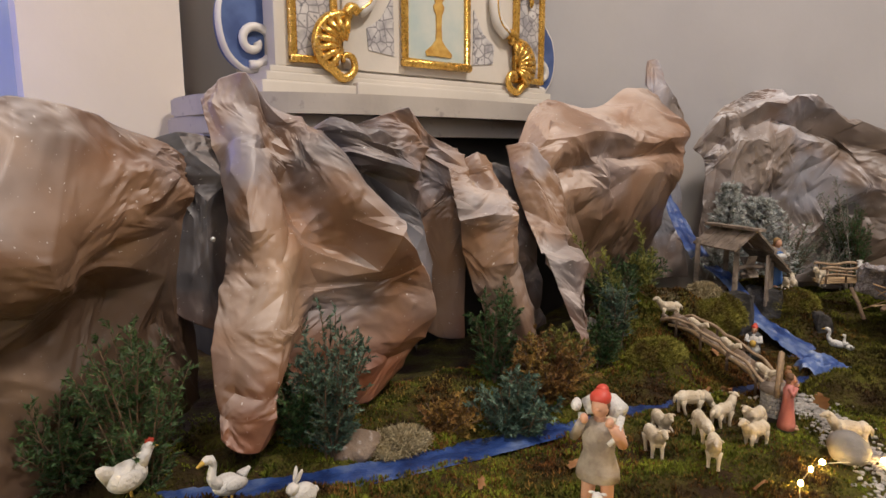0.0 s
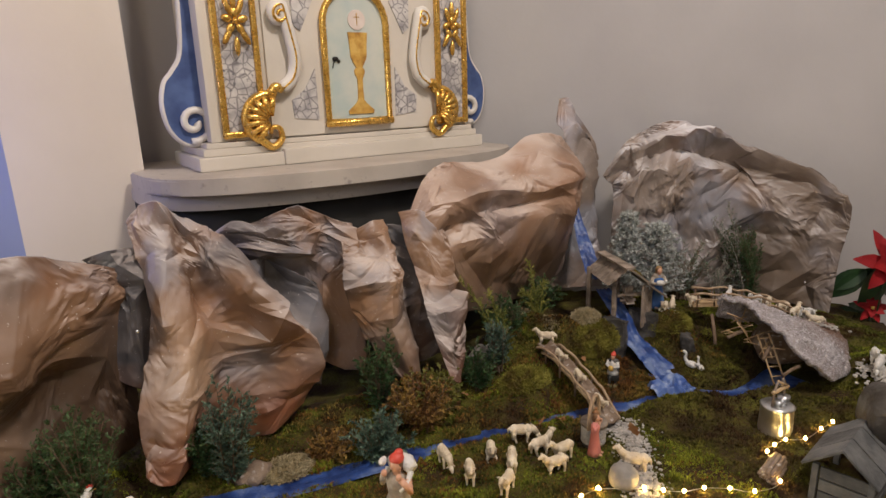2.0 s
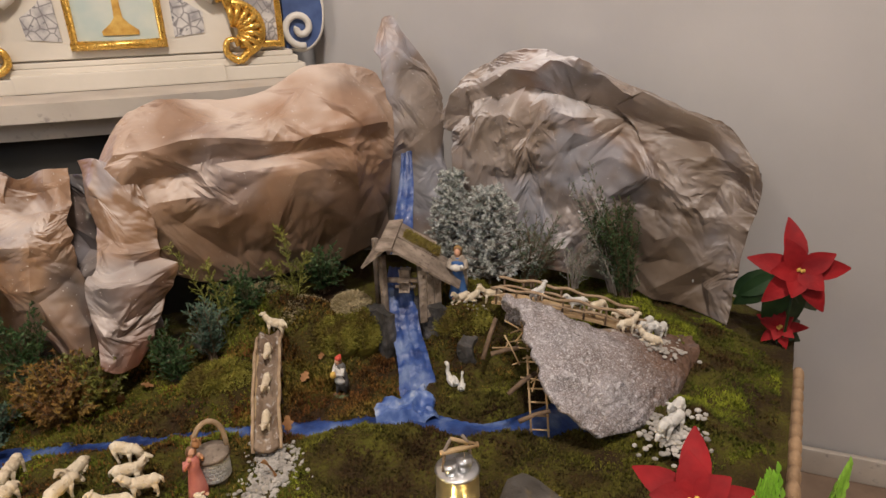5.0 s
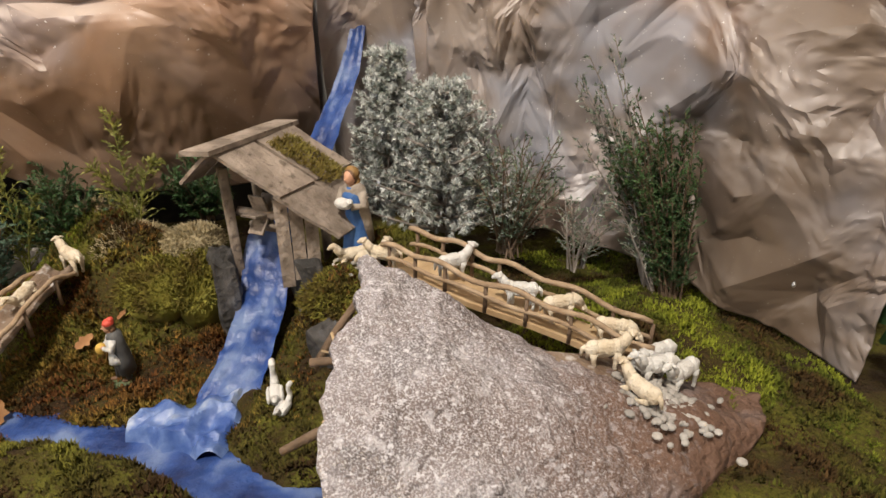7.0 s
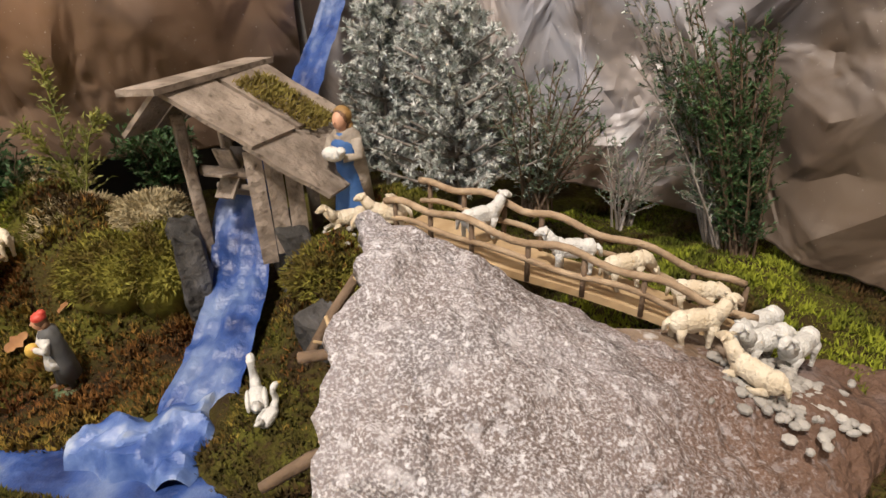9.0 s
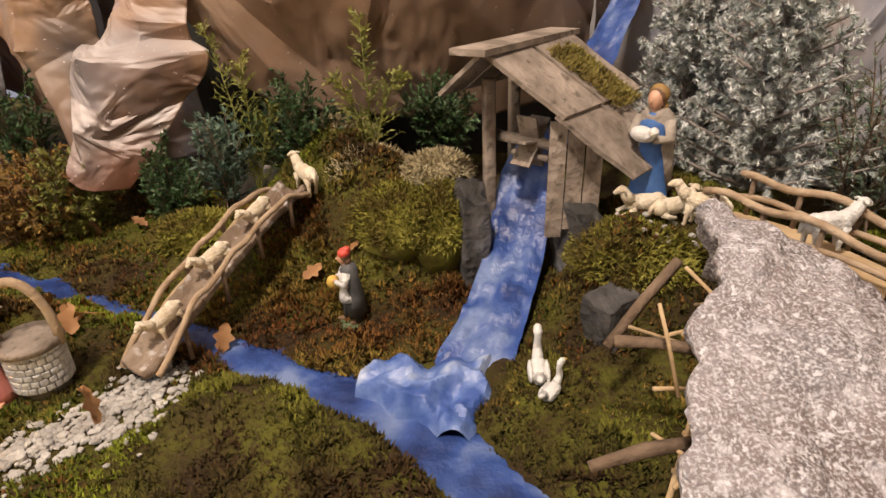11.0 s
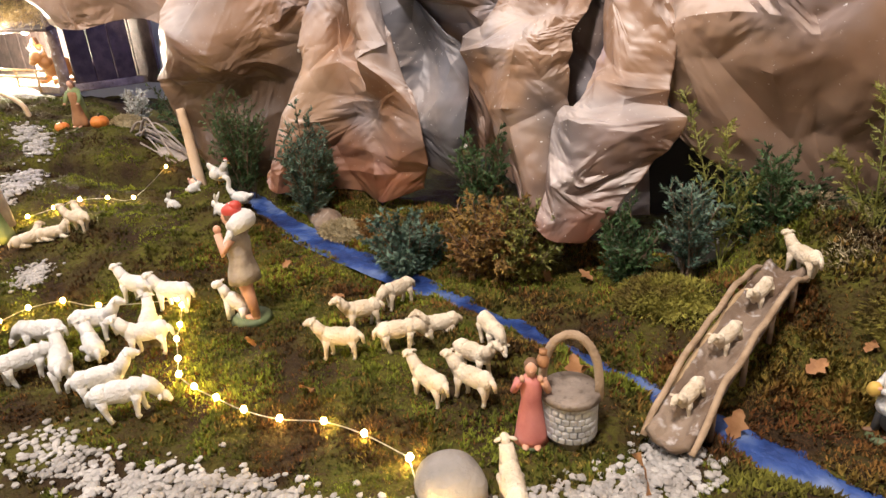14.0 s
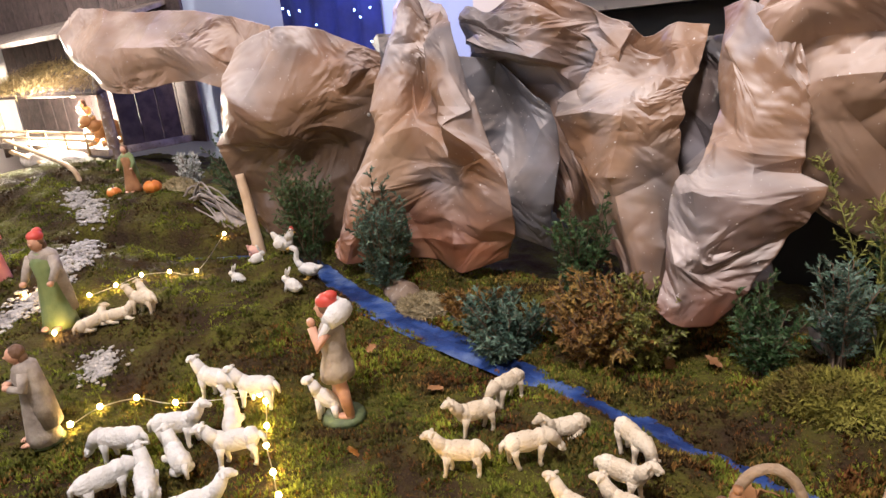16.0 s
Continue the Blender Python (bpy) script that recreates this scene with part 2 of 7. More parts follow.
spray_on(ROCKMAT, 190, 0.58, 0.66, (0.64, 0.63, 0.66), 0.75, (0, 0, 5), (2.46, 2.22))
spray_on(ROCKMAT, 60, 0.58, 0.66, (0.60, 0.58, 0.61), 0.45, (6, 0, 5), (2.52, 2.26))




def crackle(m, scale, width, colour):
    """Thin crooked veins between cells."""
    nt = m.node_tree
    b = nt.nodes["Principled BSDF"]
    base = b.inputs["Base Color"].links[0].from_socket
    vor = nt.nodes.new("ShaderNodeTexVoronoi")
    vor.feature = "DISTANCE_TO_EDGE"
    vor.inputs["Scale"].default_value = scale
    nt.links.new(nt.nodes["Texture Coordinate"].outputs["Object"], vor.inputs["Vector"])
    r = nt.nodes.new("ShaderNodeMapRange")
    r.inputs["From Min"].default_value, r.inputs["From Max"].default_value = 0.0, width
    r.inputs["To Min"].default_value, r.inputs["To Max"].default_value = 0.85, 0.0
    nt.links.new(vor.outputs["Distance"], r.inputs["Value"])
    mix = nt.nodes.new("ShaderNodeMix")
    mix.data_type = "RGBA"
    nt.links.new(r.outputs["Result"], mix.inputs["Factor"])
    nt.links.new(base, mix.inputs["A"])
    mix.inputs["B"].default_value = (*colour, 1)
    nt.links.new(mix.outputs["Result"], b.inputs["Base Color"])


crackle(MARBLE, 34, 0.09, (0.12, 0.11, 0.12))
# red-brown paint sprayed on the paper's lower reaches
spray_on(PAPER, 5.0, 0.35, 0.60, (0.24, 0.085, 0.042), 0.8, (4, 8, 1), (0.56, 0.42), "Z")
# the rosy sheet turns browner and darker towards its lower part
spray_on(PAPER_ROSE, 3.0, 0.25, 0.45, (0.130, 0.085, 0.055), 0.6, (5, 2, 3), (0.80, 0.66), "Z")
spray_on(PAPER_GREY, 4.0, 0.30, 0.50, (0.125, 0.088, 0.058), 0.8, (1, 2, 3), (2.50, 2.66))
# the tower's umber: sprayed brown with the shade of its recess painted in
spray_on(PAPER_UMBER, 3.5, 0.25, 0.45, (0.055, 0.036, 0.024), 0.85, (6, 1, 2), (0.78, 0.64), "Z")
spray_on(PAPER, 7.0, 0.50, 0.62, (0.30, 0.30, 0.34), 0.6, (9, 3, 6), (0.62, 0.80), "Z")


# ---------------------------------------------------------------- mesh helpers
class Shape:
    """A mesh under construction, from which make() links one object."""

    def __init__(self):
        self.bm = bmesh.new()
        self.slot = 0

    def _take(self, verts, matrix):
        bmesh.ops.transform(self.bm, matrix=matrix, verts=verts)
        for f in {f for v in verts for f in v.link_faces}:
            f.material_index = self.slot

    def ball(self, place, radii, turn=(0, 0, 0), u=14, v=9):
        r = bmesh.ops.create_uvsphere(self.bm, u_segments=u, v_segments=v, radius=1.0)
        self._take(r["verts"], pose(*place, *turn) @ Matrix.Diagonal((*radii, 1)))
        return self

    def box(self, place, size, turn=(0, 0, 0), bevel=0.0):
        r = bmesh.ops.create_cube(self.bm, size=1.0)
        vs = r["verts"]
        self._take(vs, pose(*place, *turn) @ Matrix.Diagonal((*size, 1)))
        if bevel:
            es = {e for v in vs for e in v.link_edges}
            r2 = bmesh.ops.bevel(self.bm, geom=list(es), offset=bevel, segments=2, affect="EDGES", profile=0.7)
            for f in r2["faces"]:
                f.material_index = self.slot
        return self

    def tube(self, points, radii, sides=8, flat=1.0, cap=True, close=False):
        """A round bar along points; radii one or one for each point; flat squeezes it along its second axis."""
        pts = [Vector(p) for p in points]
        n = len(pts)
        rs = [radii] * n if isinstance(radii, (int, float)) else list(radii)
        rings, ref = [], None
        for i, p in enumerate(pts):
            d = (pts[min(i + 1, n - 1)] - pts[max(i - 1, 0)]).normalized()
            if ref is None:
                ref = d.orthogonal().normalized() if abs(d.y) > 0.9 else Vector((0, 1, 0))
            a = (ref - d * ref.dot(d)).normalized()
            ref = a
            c = d.cross(a)
            rings.append([self.bm.verts.new(p + (c * math.cos(k * math.tau / sides) + a * math.sin(k * math.tau / sides) * flat) * rs[i]) for k in range(sides)])
        for r1, r2 in zip(rings, rings[1:]):
            for k in range(sides):
                f = self.bm.faces.new((r1[k], r1[(k + 1) % sides], r2[(k + 1) % sides], r2[k]))
                f.material_index = self.slot
        if cap:
            for ring in (rings[0][::-1], rings[-1]):
                self.bm.faces.new(ring).material_index = self.slot
        return self

    def prism(self, outline, depth, matrix):
        """A flat outline in x and z, thickened along y, set by matrix."""
        a = [self.bm.verts.new(matrix @ Vector((x, 0, z))) for x, z in outline]
        b = [self.bm.verts.new(matrix @ Vector((x, depth, z))) for x, z in outline]
        n = len(outline)
        fs = [self.bm.faces.new(a), self.bm.faces.new(b[::-1])]
        fs += [self.bm.faces.new((a[k], b[k], b[(k + 1) % n], a[(k + 1) % n])) for k in range(n)]
        for f in fs:
            f.material_index = self.slot
        return self

    def grid(self, verts, nu, nv):
        """Faces over nu x nv places given row by row."""
        vs = [self.bm.verts.new(p) for p in verts]
        for j in range(nv - 1):
            for i in range(nu - 1):
                f = self.bm.faces.new((vs[j * nu + i], vs[j * nu + i + 1], vs[(j + 1) * nu + i + 1], vs[(j + 1) * nu + i]))
                f.material_index = self.slot
        return self

    def roughen(self, amount, scale, seed=0):
        off = Vector((seed * 3.1, seed * 1.7, seed * 5.3))
        for v in self.bm.verts:
            v.co += noise.noise_vector(v.co * scale + off) * amount
        return self

    def make(self, name, mats, parent=None, smooth=True, label="", fix=True):
        if fix:
            bmesh.ops.recalc_face_normals(self.bm, faces=self.bm.faces[:])
        me = bpy.data.meshes.new(name)
        self.bm.to_mesh(me)
        self.bm.free()
        for m in mats if isinstance(mats, (list, tuple)) else [mats]:
            me.materials.append(m)
        me.polygons.foreach_set("use_smooth", [smooth] * len(me.polygons))
        ob = new(name, me)
        if parent:
            ob.parent = parent
        if label:
            tagged(ob, label)
        return ob


def raw(name, verts, faces, mats, smooth=True):
    me = bpy.data.meshes.new(name)
    me.from_pydata(verts, [], faces)
    for m in mats if isinstance(mats, (list, tuple)) else [mats]:
        me.materials.append(m)
    me.polygons.foreach_set("use_smooth", [smooth] * len(me.polygons))
    return new(name, me)


def holder(name, place=(0, 0, 0), label="", category="", group="", turn=0.0):
    ob = new(name)
    ob.empty_display_size = 0.02
    ob.matrix_world = pose(*place, 0, 0, turn)
    return tagged(ob, label, category, group)


def smooth_line(points, n):
    """n places on a Catmull-Rom line through points."""
    p = [Vector(q) for q in points]
    p = [2 * p[0] - p[1]] + p + [2 * p[-1] - p[-2]]
    out = []
    m = len(p) - 3
    for k in range(n):
        s = k / (n - 1) * m
        i = min(int(s), m - 1)
        t = s - i
        a, b, c, d = p[i:i + 4]
        out.append(0.5 * ((2 * b) + (c - a) * t + (2 * a - 5 * b + 4 * c - d) * t * t + (3 * b - a - 3 * c + d) * t ** 3))
    return out


def facets(u, v, seed):
    """Heights of a sheet folded into flat facets, between -1 and 1."""
    rng = np.random.RandomState(seed)
    table = rng.uniform(-1, 1, (64, 64))
    u = u + 0.35 * np.sin(v * 1.7 + seed) + 0.15 * np.sin(v * 4.1 + 2 * seed)
    v = v + 0.35 * np.sin(u * 1.3 + 2.1 * seed) + 0.15 * np.sin(u * 3.7 + seed)
    s = (u + v) * 0.366
    i, j = np.floor(u + s).astype(int), np.floor(v + s).astype(int)
    fu, fv = u + s - i, v + s - j
    a, d = table[i % 64, j % 64], table[(i + 1) % 64, (j + 1) % 64]
    b, c = table[(i + 1) % 64, j % 64], table[i % 64, (j + 1) % 64]
    return np.where(fu > fv, a + (b - a) * fu + (d - b) * fv, a + (c - a) * fv + (d - c) * fu)


def paper_sheet(lines, seed, folds=(), crumple=1.0, label="", mat=None, step=0.066):
    """A crumpled sheet hung over lines that run from its left edge to its right, the highest first.
    folds: creases (u0, v0, u1, v1, width, height), u along, v down; the sheet breaks into crooked flat facets about step wide."""
    rng = np.random.RandomState(seed)
    net = np.array([[tuple(p) for p in smooth_line(ln, 41)] for ln in lines])
    length = np.linalg.norm(np.diff(net.mean(0), axis=0), axis=1).sum()
    height = np.linalg.norm(np.diff(net.mean(1), axis=0), axis=1).sum()
    nu, nv = max(24, round(length / 0.0055)), max(24, round(height / 0.0055))
    cols = [smooth_line(net[:, i], nv) for i in range(41)]
    mid = np.array([[tuple(p) for p in c] for c in cols])
    k, uu = np.linspace(0, 1, 41), np.linspace(0, 1, nu)
    P = np.stack([np.stack([np.interp(uu, k, mid[:, j, c]) for c in range(3)], -1) for j in range(nv)])
    for _ in range(6):
        P[:, 1:-1] = P[:, 1:-1] * 0.5 + (P[:, :-2] + P[:, 2:]) * 0.25
    N = np.cross(np.gradient(P, axis=1), np.gradient(P, axis=0))
    N /= np.linalg.norm(N, axis=-1)[..., None] + 1e-9
    N *= np.where(N[..., 1:2].mean() > 0, -1.0, 1.0)
    U, V = np.meshgrid(uu * length, np.linspace(0, 1, nv) * height)
    # creases wander a little
    Uw = U + 0.016 * np.sin(V * 13 + seed) + 0.007 * np.sin(V * 37 + U * 11 + 2 * seed)
    Vw = V + 0.016 * np.sin(U * 12 + 2 * seed) + 0.007 * np.sin(U * 33 - V * 9 + seed)

    def tent(u0, v0, u1, v1, w, a):
        d = (u1 - u0, v1 - v0)
        q = (Uw - u0, Vw - v0)
        f = np.clip((q[0] * d[0] + q[1] * d[1]) / (d[0] ** 2 + d[1] ** 2 + 1e-9), 0, 1)
        return a * np.maximum(0, 1 - np.hypot(q[0] - f * d[0], q[1] - f * d[1]) / w)
    h = 0.0 * U
    for u0, v0, u1, v1, w, a in folds:
        h = h + tent(u0 * length, v0 * height, u1 * length, v1 * height, w, a)
    P = P + N * h[..., None]

    def at(u, v, field):
        x, y = np.clip(u, 0, 1) * (nu - 1), np.clip(v, 0, 1) * (nv - 1)
        i, j = np.minimum(x.astype(int), nu - 2), np.minimum(y.astype(int), nv - 2)
        fx, fy = (x - i)[:, None], (y - j)[:, None]
        return (field[j, i] * (1 - fx) + field[j, i + 1] * fx) * (1 - fy) + (field[j + 1, i] * (1 - fx) + field[j + 1, i + 1] * fx) * fy
    # flat facets between crooked creases, broken again into smaller ones
    cu, cv = max(3, round(length / step)), max(4, round(height / step))
    j, i = np.meshgrid(np.arange(cv + 1), np.arange(cu + 1), indexing="ij")
    i, j = i.ravel(), j.ravel()
    u = (i + rng.uniform(-0.40, 0.40, len(i)) * ((i > 0) & (i < cu))) / cu
    v = (j + rng.uniform(-0.40, 0.40, len(i)) * ((j > 0) & (j < cv))) / cv
    Q = at(u, v, P) + at(u, v, N) * (rng.uniform(-1, 1, len(u)) * 0.020 * crumple * np.where((j > 0) & (j < cv), 1, 0.4))[:, None]
    tris = []
    for q in range(cv):
        for p in range(cu):
            a, b = q * (cu + 1) + p, q * (cu + 1) + p + 1
            c, d = b + cu + 1, a + cu + 1
            tris += [(a, c, b), (a, d, c)] if rng.uniform() < 0.5 else [(a, d, b), (b, d, c)]
    T = np.array(tris)
    for amount, follow, rounding in ((0.0085, 0.45, 0.0), (0.0040, 0.25, 0.25), (0.0021, 0.0, 0.0), (0.0005, 0.0, 0.35)):
        edges = np.sort(np.concatenate([T[:, (0, 1)], T[:, (1, 2)], T[:, (2, 0)]]), axis=1)
        pairs, where = np.unique(edges, axis=0, return_inverse=True)
        where = where.ravel()
        a, b = pairs[:, 0], pairs[:, 1]
        mu, mv = (u[a] + u[b]) / 2, (v[a] + v[b]) / 2
        rough = np.clip(0.55 + 0.9 * np.sin(mu * length * 14 + seed) * np.cos(mv * height * 17 + 2 * seed), 0.12, 1.4)
        flat = (Q[a] + Q[b]) / 2
        flat += follow * (at(mu, mv, P) - flat)
        m = flat + at(mu, mv, N) * (rng.uniform(-1, 1, len(a)) * amount * crumple * rough)[:, None]
        base = len(Q)
        Q, u, v = np.concatenate([Q, m]), np.concatenate([u, mu]), np.concatenate([v, mv])
        x, y, z = (base + where[: len(T)], base + where[len(T): 2 * len(T)], base + where[2 * len(T):])
        A, B, C = T[:, 0], T[:, 1], T[:, 2]
        T = np.concatenate([np.stack(q, -1) for q in ((A, x, z), (x, B, y), (z, y, C), (x, y, z))])
        if rounding:
            # creases are a little rounded
            total, count = np.zeros_like(Q), np.zeros(len(Q))
            for a, b in ((0, 1), (1, 2), (2, 0)):
                np.add.at(total, T[:, a], Q[T[:, b]])
                np.add.at(total, T[:, b], Q[T[:, a]])
                np.add.at(count, T[:, a], 1)
                np.add.at(count, T[:, b], 1)
            Q = Q * (1 - rounding) + rounding * total / count[:, None]
    ob = raw("paper_rock", Q.tolist(), T.tolist(), mat or PAPER)
    ob.data.set_sharp_from_angle(angle=radians(24))
    so = ob.modifiers.new("thickness", "SOLIDIFY")
    so.thickness = 0.0012
    return tagged(ob, label or "crumpled brown paper mountain sprayed grey and white", "paper rock", "paper mountains")


# ---------------------------------------------------------------- setting
FLOOR_Z = -0.35


def wall(name, a, b, z0, z1, mat, label, thick=0.12):
    """An upright wall from a to b; its thickness lies to the left of that line."""
    ax, ay, bx, by = *a, *b
    n = Vector((-(by - ay), bx - ax)).normalized() * thick
    base = [(ax, ay), (bx, by), (bx + n.x, by + n.y), (ax + n.x, ay + n.y)]
    verts = [(x, y, z) for z in (z0, z1) for x, y in base]
    faces = [(3, 2, 1, 0), (4, 5, 6, 7), (0, 1, 5, 4), (1, 2, 6, 5), (2, 3, 7, 6), (3, 0, 4, 7)]
    return tagged(raw(name, verts, faces, mat, False), label, "wall", kind="structure")


wall("wall_right", (1.86, 1.82), (4.46, -0.53), FLOOR_Z, 4.6, WALL_GREY, "pale grey plastered church wall with faint smudges")
wall("wall_niche", (0.40, 2.10), (1.98, 2.10), FLOOR_Z, 4.6, WALL_GREY, "grey plastered wall behind the altar")
wall("wall_pillar", (0.143, 1.84), (0.52, 1.84), FLOOR_Z, 4.6, WALL_WARM, "cream plastered pillar beside the altar", 0.26)
wall("wall_left", (-3.2, 2.02), (0.143, 2.02), FLOOR_Z, 4.6, WALL_BLUE_LIT, "plastered wall behind the stable, coloured bluish for the blue light on it", 0.12)
wall("wall_far_left", (-3.2, -4.2), (-3.2, 2.02), FLOOR_Z, 4.6, WALL_WARM, "cream plastered side wall of the church")
wall("wall_back", (4.46, -4.2), (-3.2, -4.2), FLOOR_Z, 4.6, WALL_WARM, "cream plastered rear wall of the church")
wall("wall_side", (4.46, -0.53), (4.46, -4.2), FLOOR_Z, 4.6, WALL_WARM, "cream plastered side wall")
tagged(Shape().box((0.63, -1.0, FLOOR_Z - 0.05), (7.9, 6.6, 0.1)).make("floor", FLOORMAT, smooth=False), "brown carpeted church floor", "floor", kind="structure")
tagged(Shape().box((0.63, -1.0, 4.66), (7.9, 6.6, 0.1)).make("ceiling", WALL_WARM, smooth=False), "plain cream ceiling", "ceiling", kind="structure")
skirt = Shape().box((0, 0, 0.05), (2.4, 0.02, 0.1), bevel=0.004).make("baseboard", STONE)
skirt.matrix_world = pose(3.16 - 0.010, 0.633 - 0.012, FLOOR_Z, 0, 0, -42.1)
tagged(skirt, "grey stone skirting along the wall", "skirting", kind="structure")

# ---------------------------------------------------------------- the moss landscape
STREAM = [(-0.55, 0.72), (-0.22, 0.82), (0.08, 0.98), (0.37, 0.90), (0.66, 0.830), (0.95, 0.785), (1.2, 0.738), (1.41, 0.695), (1.58, 0.635), (1.80, 0.56), (1.95, 0.47), (2.2, 0.44)]
STREAM_W = [0.05, 0.05, 0.042, 0.030, 0.019, 0.010, 0.008, 0.013, 0.024, 0.045, 0.04, 0.09]
MOUNDS = [  # x, y, height, width along x, width along y
    (1.02, 0.55, 0.028, 0.20, 0.13), (1.52, 1.06, 0.16, 0.12, 0.16), (1.68, 0.95, 0.14, 0.105, 0.11),
    (1.38, 0.86, 0.07, 0.12, 0.07), (2.08, 0.93, 0.15, 0.14, 0.17), (2.40, 0.70, 0.09, 0.26, 0.22), (2.00, 0.78, 0.09, 0.06, 0.08),
    (0.20, 0.62, 0.045, 0.25, 0.15), (0.30, 0.78, 0.030, 0.10, 0.07), (0.13, 0.90, 0.035, 0.08, 0.07), (-0.30, 0.55, 0.05, 0.3, 0.2), (-0.55, 0.95, 0.09, 0.3, 0.2), (0.80, 1.05, 0.05, 0.7, 0.15),
    (-1.3, 1.0, 0.15, 0.45, 0.5), (1.75, 0.30, 0.02, 0.25, 0.15), (2.55, 0.35, 0.03, 0.2, 0.2), (1.92, 0.64, 0.02, 0.05, 0.05), (2.33, 0.22, 0.06, 0.12, 0.14),
    (1.60, 0.545, 0.034, 0.10, 0.05), (1.73, 0.485, 0.042, 0.10, 0.06), (1.24, 0.655, 0.028, 0.12, 0.045), (1.93, 0.395, 0.035, 0.10, 0.06), (1.0, 0.70, 0.018, 0.10, 0.04),
]
_line = np.array([tuple(p) for p in smooth_line([(*p, w) for p, w in zip(STREAM, STREAM_W)], 240)])


def stream_distance(x, y):
    """How far (x, y) lies outside the stream's bank, negative within."""
    d = np.full(np.shape(x), 9.0)
    for px, py, w in _line:
        d = np.minimum(d, np.hypot(x - px, y - py) - w)
    return d


def fbm(x, y, scale, seed):
    r = np.random.RandomState(seed)
    out = 0
    for k in range(7):
        a, ph = r.uniform(0, math.tau), r.uniform(0, math.tau, 2)
        f = scale * 1.35 ** k
        out = out + np.sin(f * (x * math.cos(a) + y * math.sin(a)) + ph[0]) * np.cos(f * (y * math.cos(a * 1.7) - x * math.sin(a)) + ph[1]) / 1.25 ** k
    return out / 3


def water_level(x):
    return np.interp(x, [-0.6, 0.2, 1.0, 1.8, 2.3], [0.345, 0.335, 0.305, 0.283, 0.278])


def ground_height(x, y, bare=False):
    x, y = np.asarray(x, float), np.asarray(y, float)
    z = np.interp(x, [-1.8, -0.3, 0.35, 0.72, 1.0, 1.7, 2.8], [0.42, 0.37, 0.33, 0.302, 0.302, 0.292, 0.31])
    for mx, my, h, wx, wy in MOUNDS:
        z = z + h * np.exp(-((x - mx) / wx) ** 2 - ((y - my) / wy) ** 2)
    if not bare:
        z = z + 0.013 * fbm(x, y, 14, 3) + 0.010 * fbm(x, y, 48, 4)
    d = stream_distance(x, y)
    k = np.clip((d + 0.014) / 0.028, 0, 1)
    k = k * k * (3 - 2 * k)
    return z * k + (water_level(x) - 0.012) * (1 - k)


def on_ground(x, y, lift=0.0):
    return float(ground_height(x, y)) + lift


def build_ground():
    nx, ny = 330, 150
    xs, ys = np.linspace(-2.1, 2.95, nx), np.linspace(-0.55, 1.75, ny)
    X, Y = np.meshgrid(xs, ys)
    # the right-hand rim of the table runs aslant
    rim = 2.32 + (Y + 0.01) * 1.22
    rim = np.where(rim > 2.95, 2.95, rim)
    X = np.where(X > 1.6, 1.6 + (X - 1.6) * (rim - 1.6) / (2.95 - 1.6), X)
    Z = ground_height(X, Y)
    verts = np.stack([X, Y, Z], -1).reshape(-1, 3).tolist()
    faces = [(j * nx + i, j * nx + i + 1, (j + 1) * nx + i + 1, (j + 1) * nx + i) for j in range(ny - 1) for i in range(nx - 1)]
    return tagged(raw("ground", verts, faces, GROUND), "moss-covered hilly ground of the crib landscape", "ground", kind="structure")


build_ground()

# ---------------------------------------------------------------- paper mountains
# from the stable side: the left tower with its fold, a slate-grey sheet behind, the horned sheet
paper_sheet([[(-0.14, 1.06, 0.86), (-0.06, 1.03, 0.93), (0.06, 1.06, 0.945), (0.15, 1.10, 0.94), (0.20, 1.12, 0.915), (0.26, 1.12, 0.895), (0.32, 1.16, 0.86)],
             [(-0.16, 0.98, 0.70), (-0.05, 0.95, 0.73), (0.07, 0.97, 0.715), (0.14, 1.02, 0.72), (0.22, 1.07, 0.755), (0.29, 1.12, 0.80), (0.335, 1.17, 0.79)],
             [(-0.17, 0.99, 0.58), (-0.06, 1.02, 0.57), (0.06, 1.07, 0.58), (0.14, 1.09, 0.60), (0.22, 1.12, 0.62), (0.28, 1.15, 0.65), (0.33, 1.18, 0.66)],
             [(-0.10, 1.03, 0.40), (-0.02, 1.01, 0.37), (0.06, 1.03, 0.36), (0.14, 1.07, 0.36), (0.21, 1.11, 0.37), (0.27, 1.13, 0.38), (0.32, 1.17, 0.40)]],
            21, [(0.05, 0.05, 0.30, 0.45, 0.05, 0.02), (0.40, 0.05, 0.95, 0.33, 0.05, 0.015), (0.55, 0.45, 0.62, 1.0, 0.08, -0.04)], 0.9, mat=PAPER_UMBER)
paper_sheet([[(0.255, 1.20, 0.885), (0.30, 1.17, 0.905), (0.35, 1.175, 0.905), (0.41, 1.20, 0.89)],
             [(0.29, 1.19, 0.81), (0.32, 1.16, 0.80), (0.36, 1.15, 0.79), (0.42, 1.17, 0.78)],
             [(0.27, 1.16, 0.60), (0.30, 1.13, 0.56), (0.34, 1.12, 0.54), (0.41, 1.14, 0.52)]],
            27, [(0.1, 0.35, 0.9, 0.30, 0.04, 0.025)], 1.1, "crumpled slate-grey paper between two paper mountains", PAPER_SLATE)
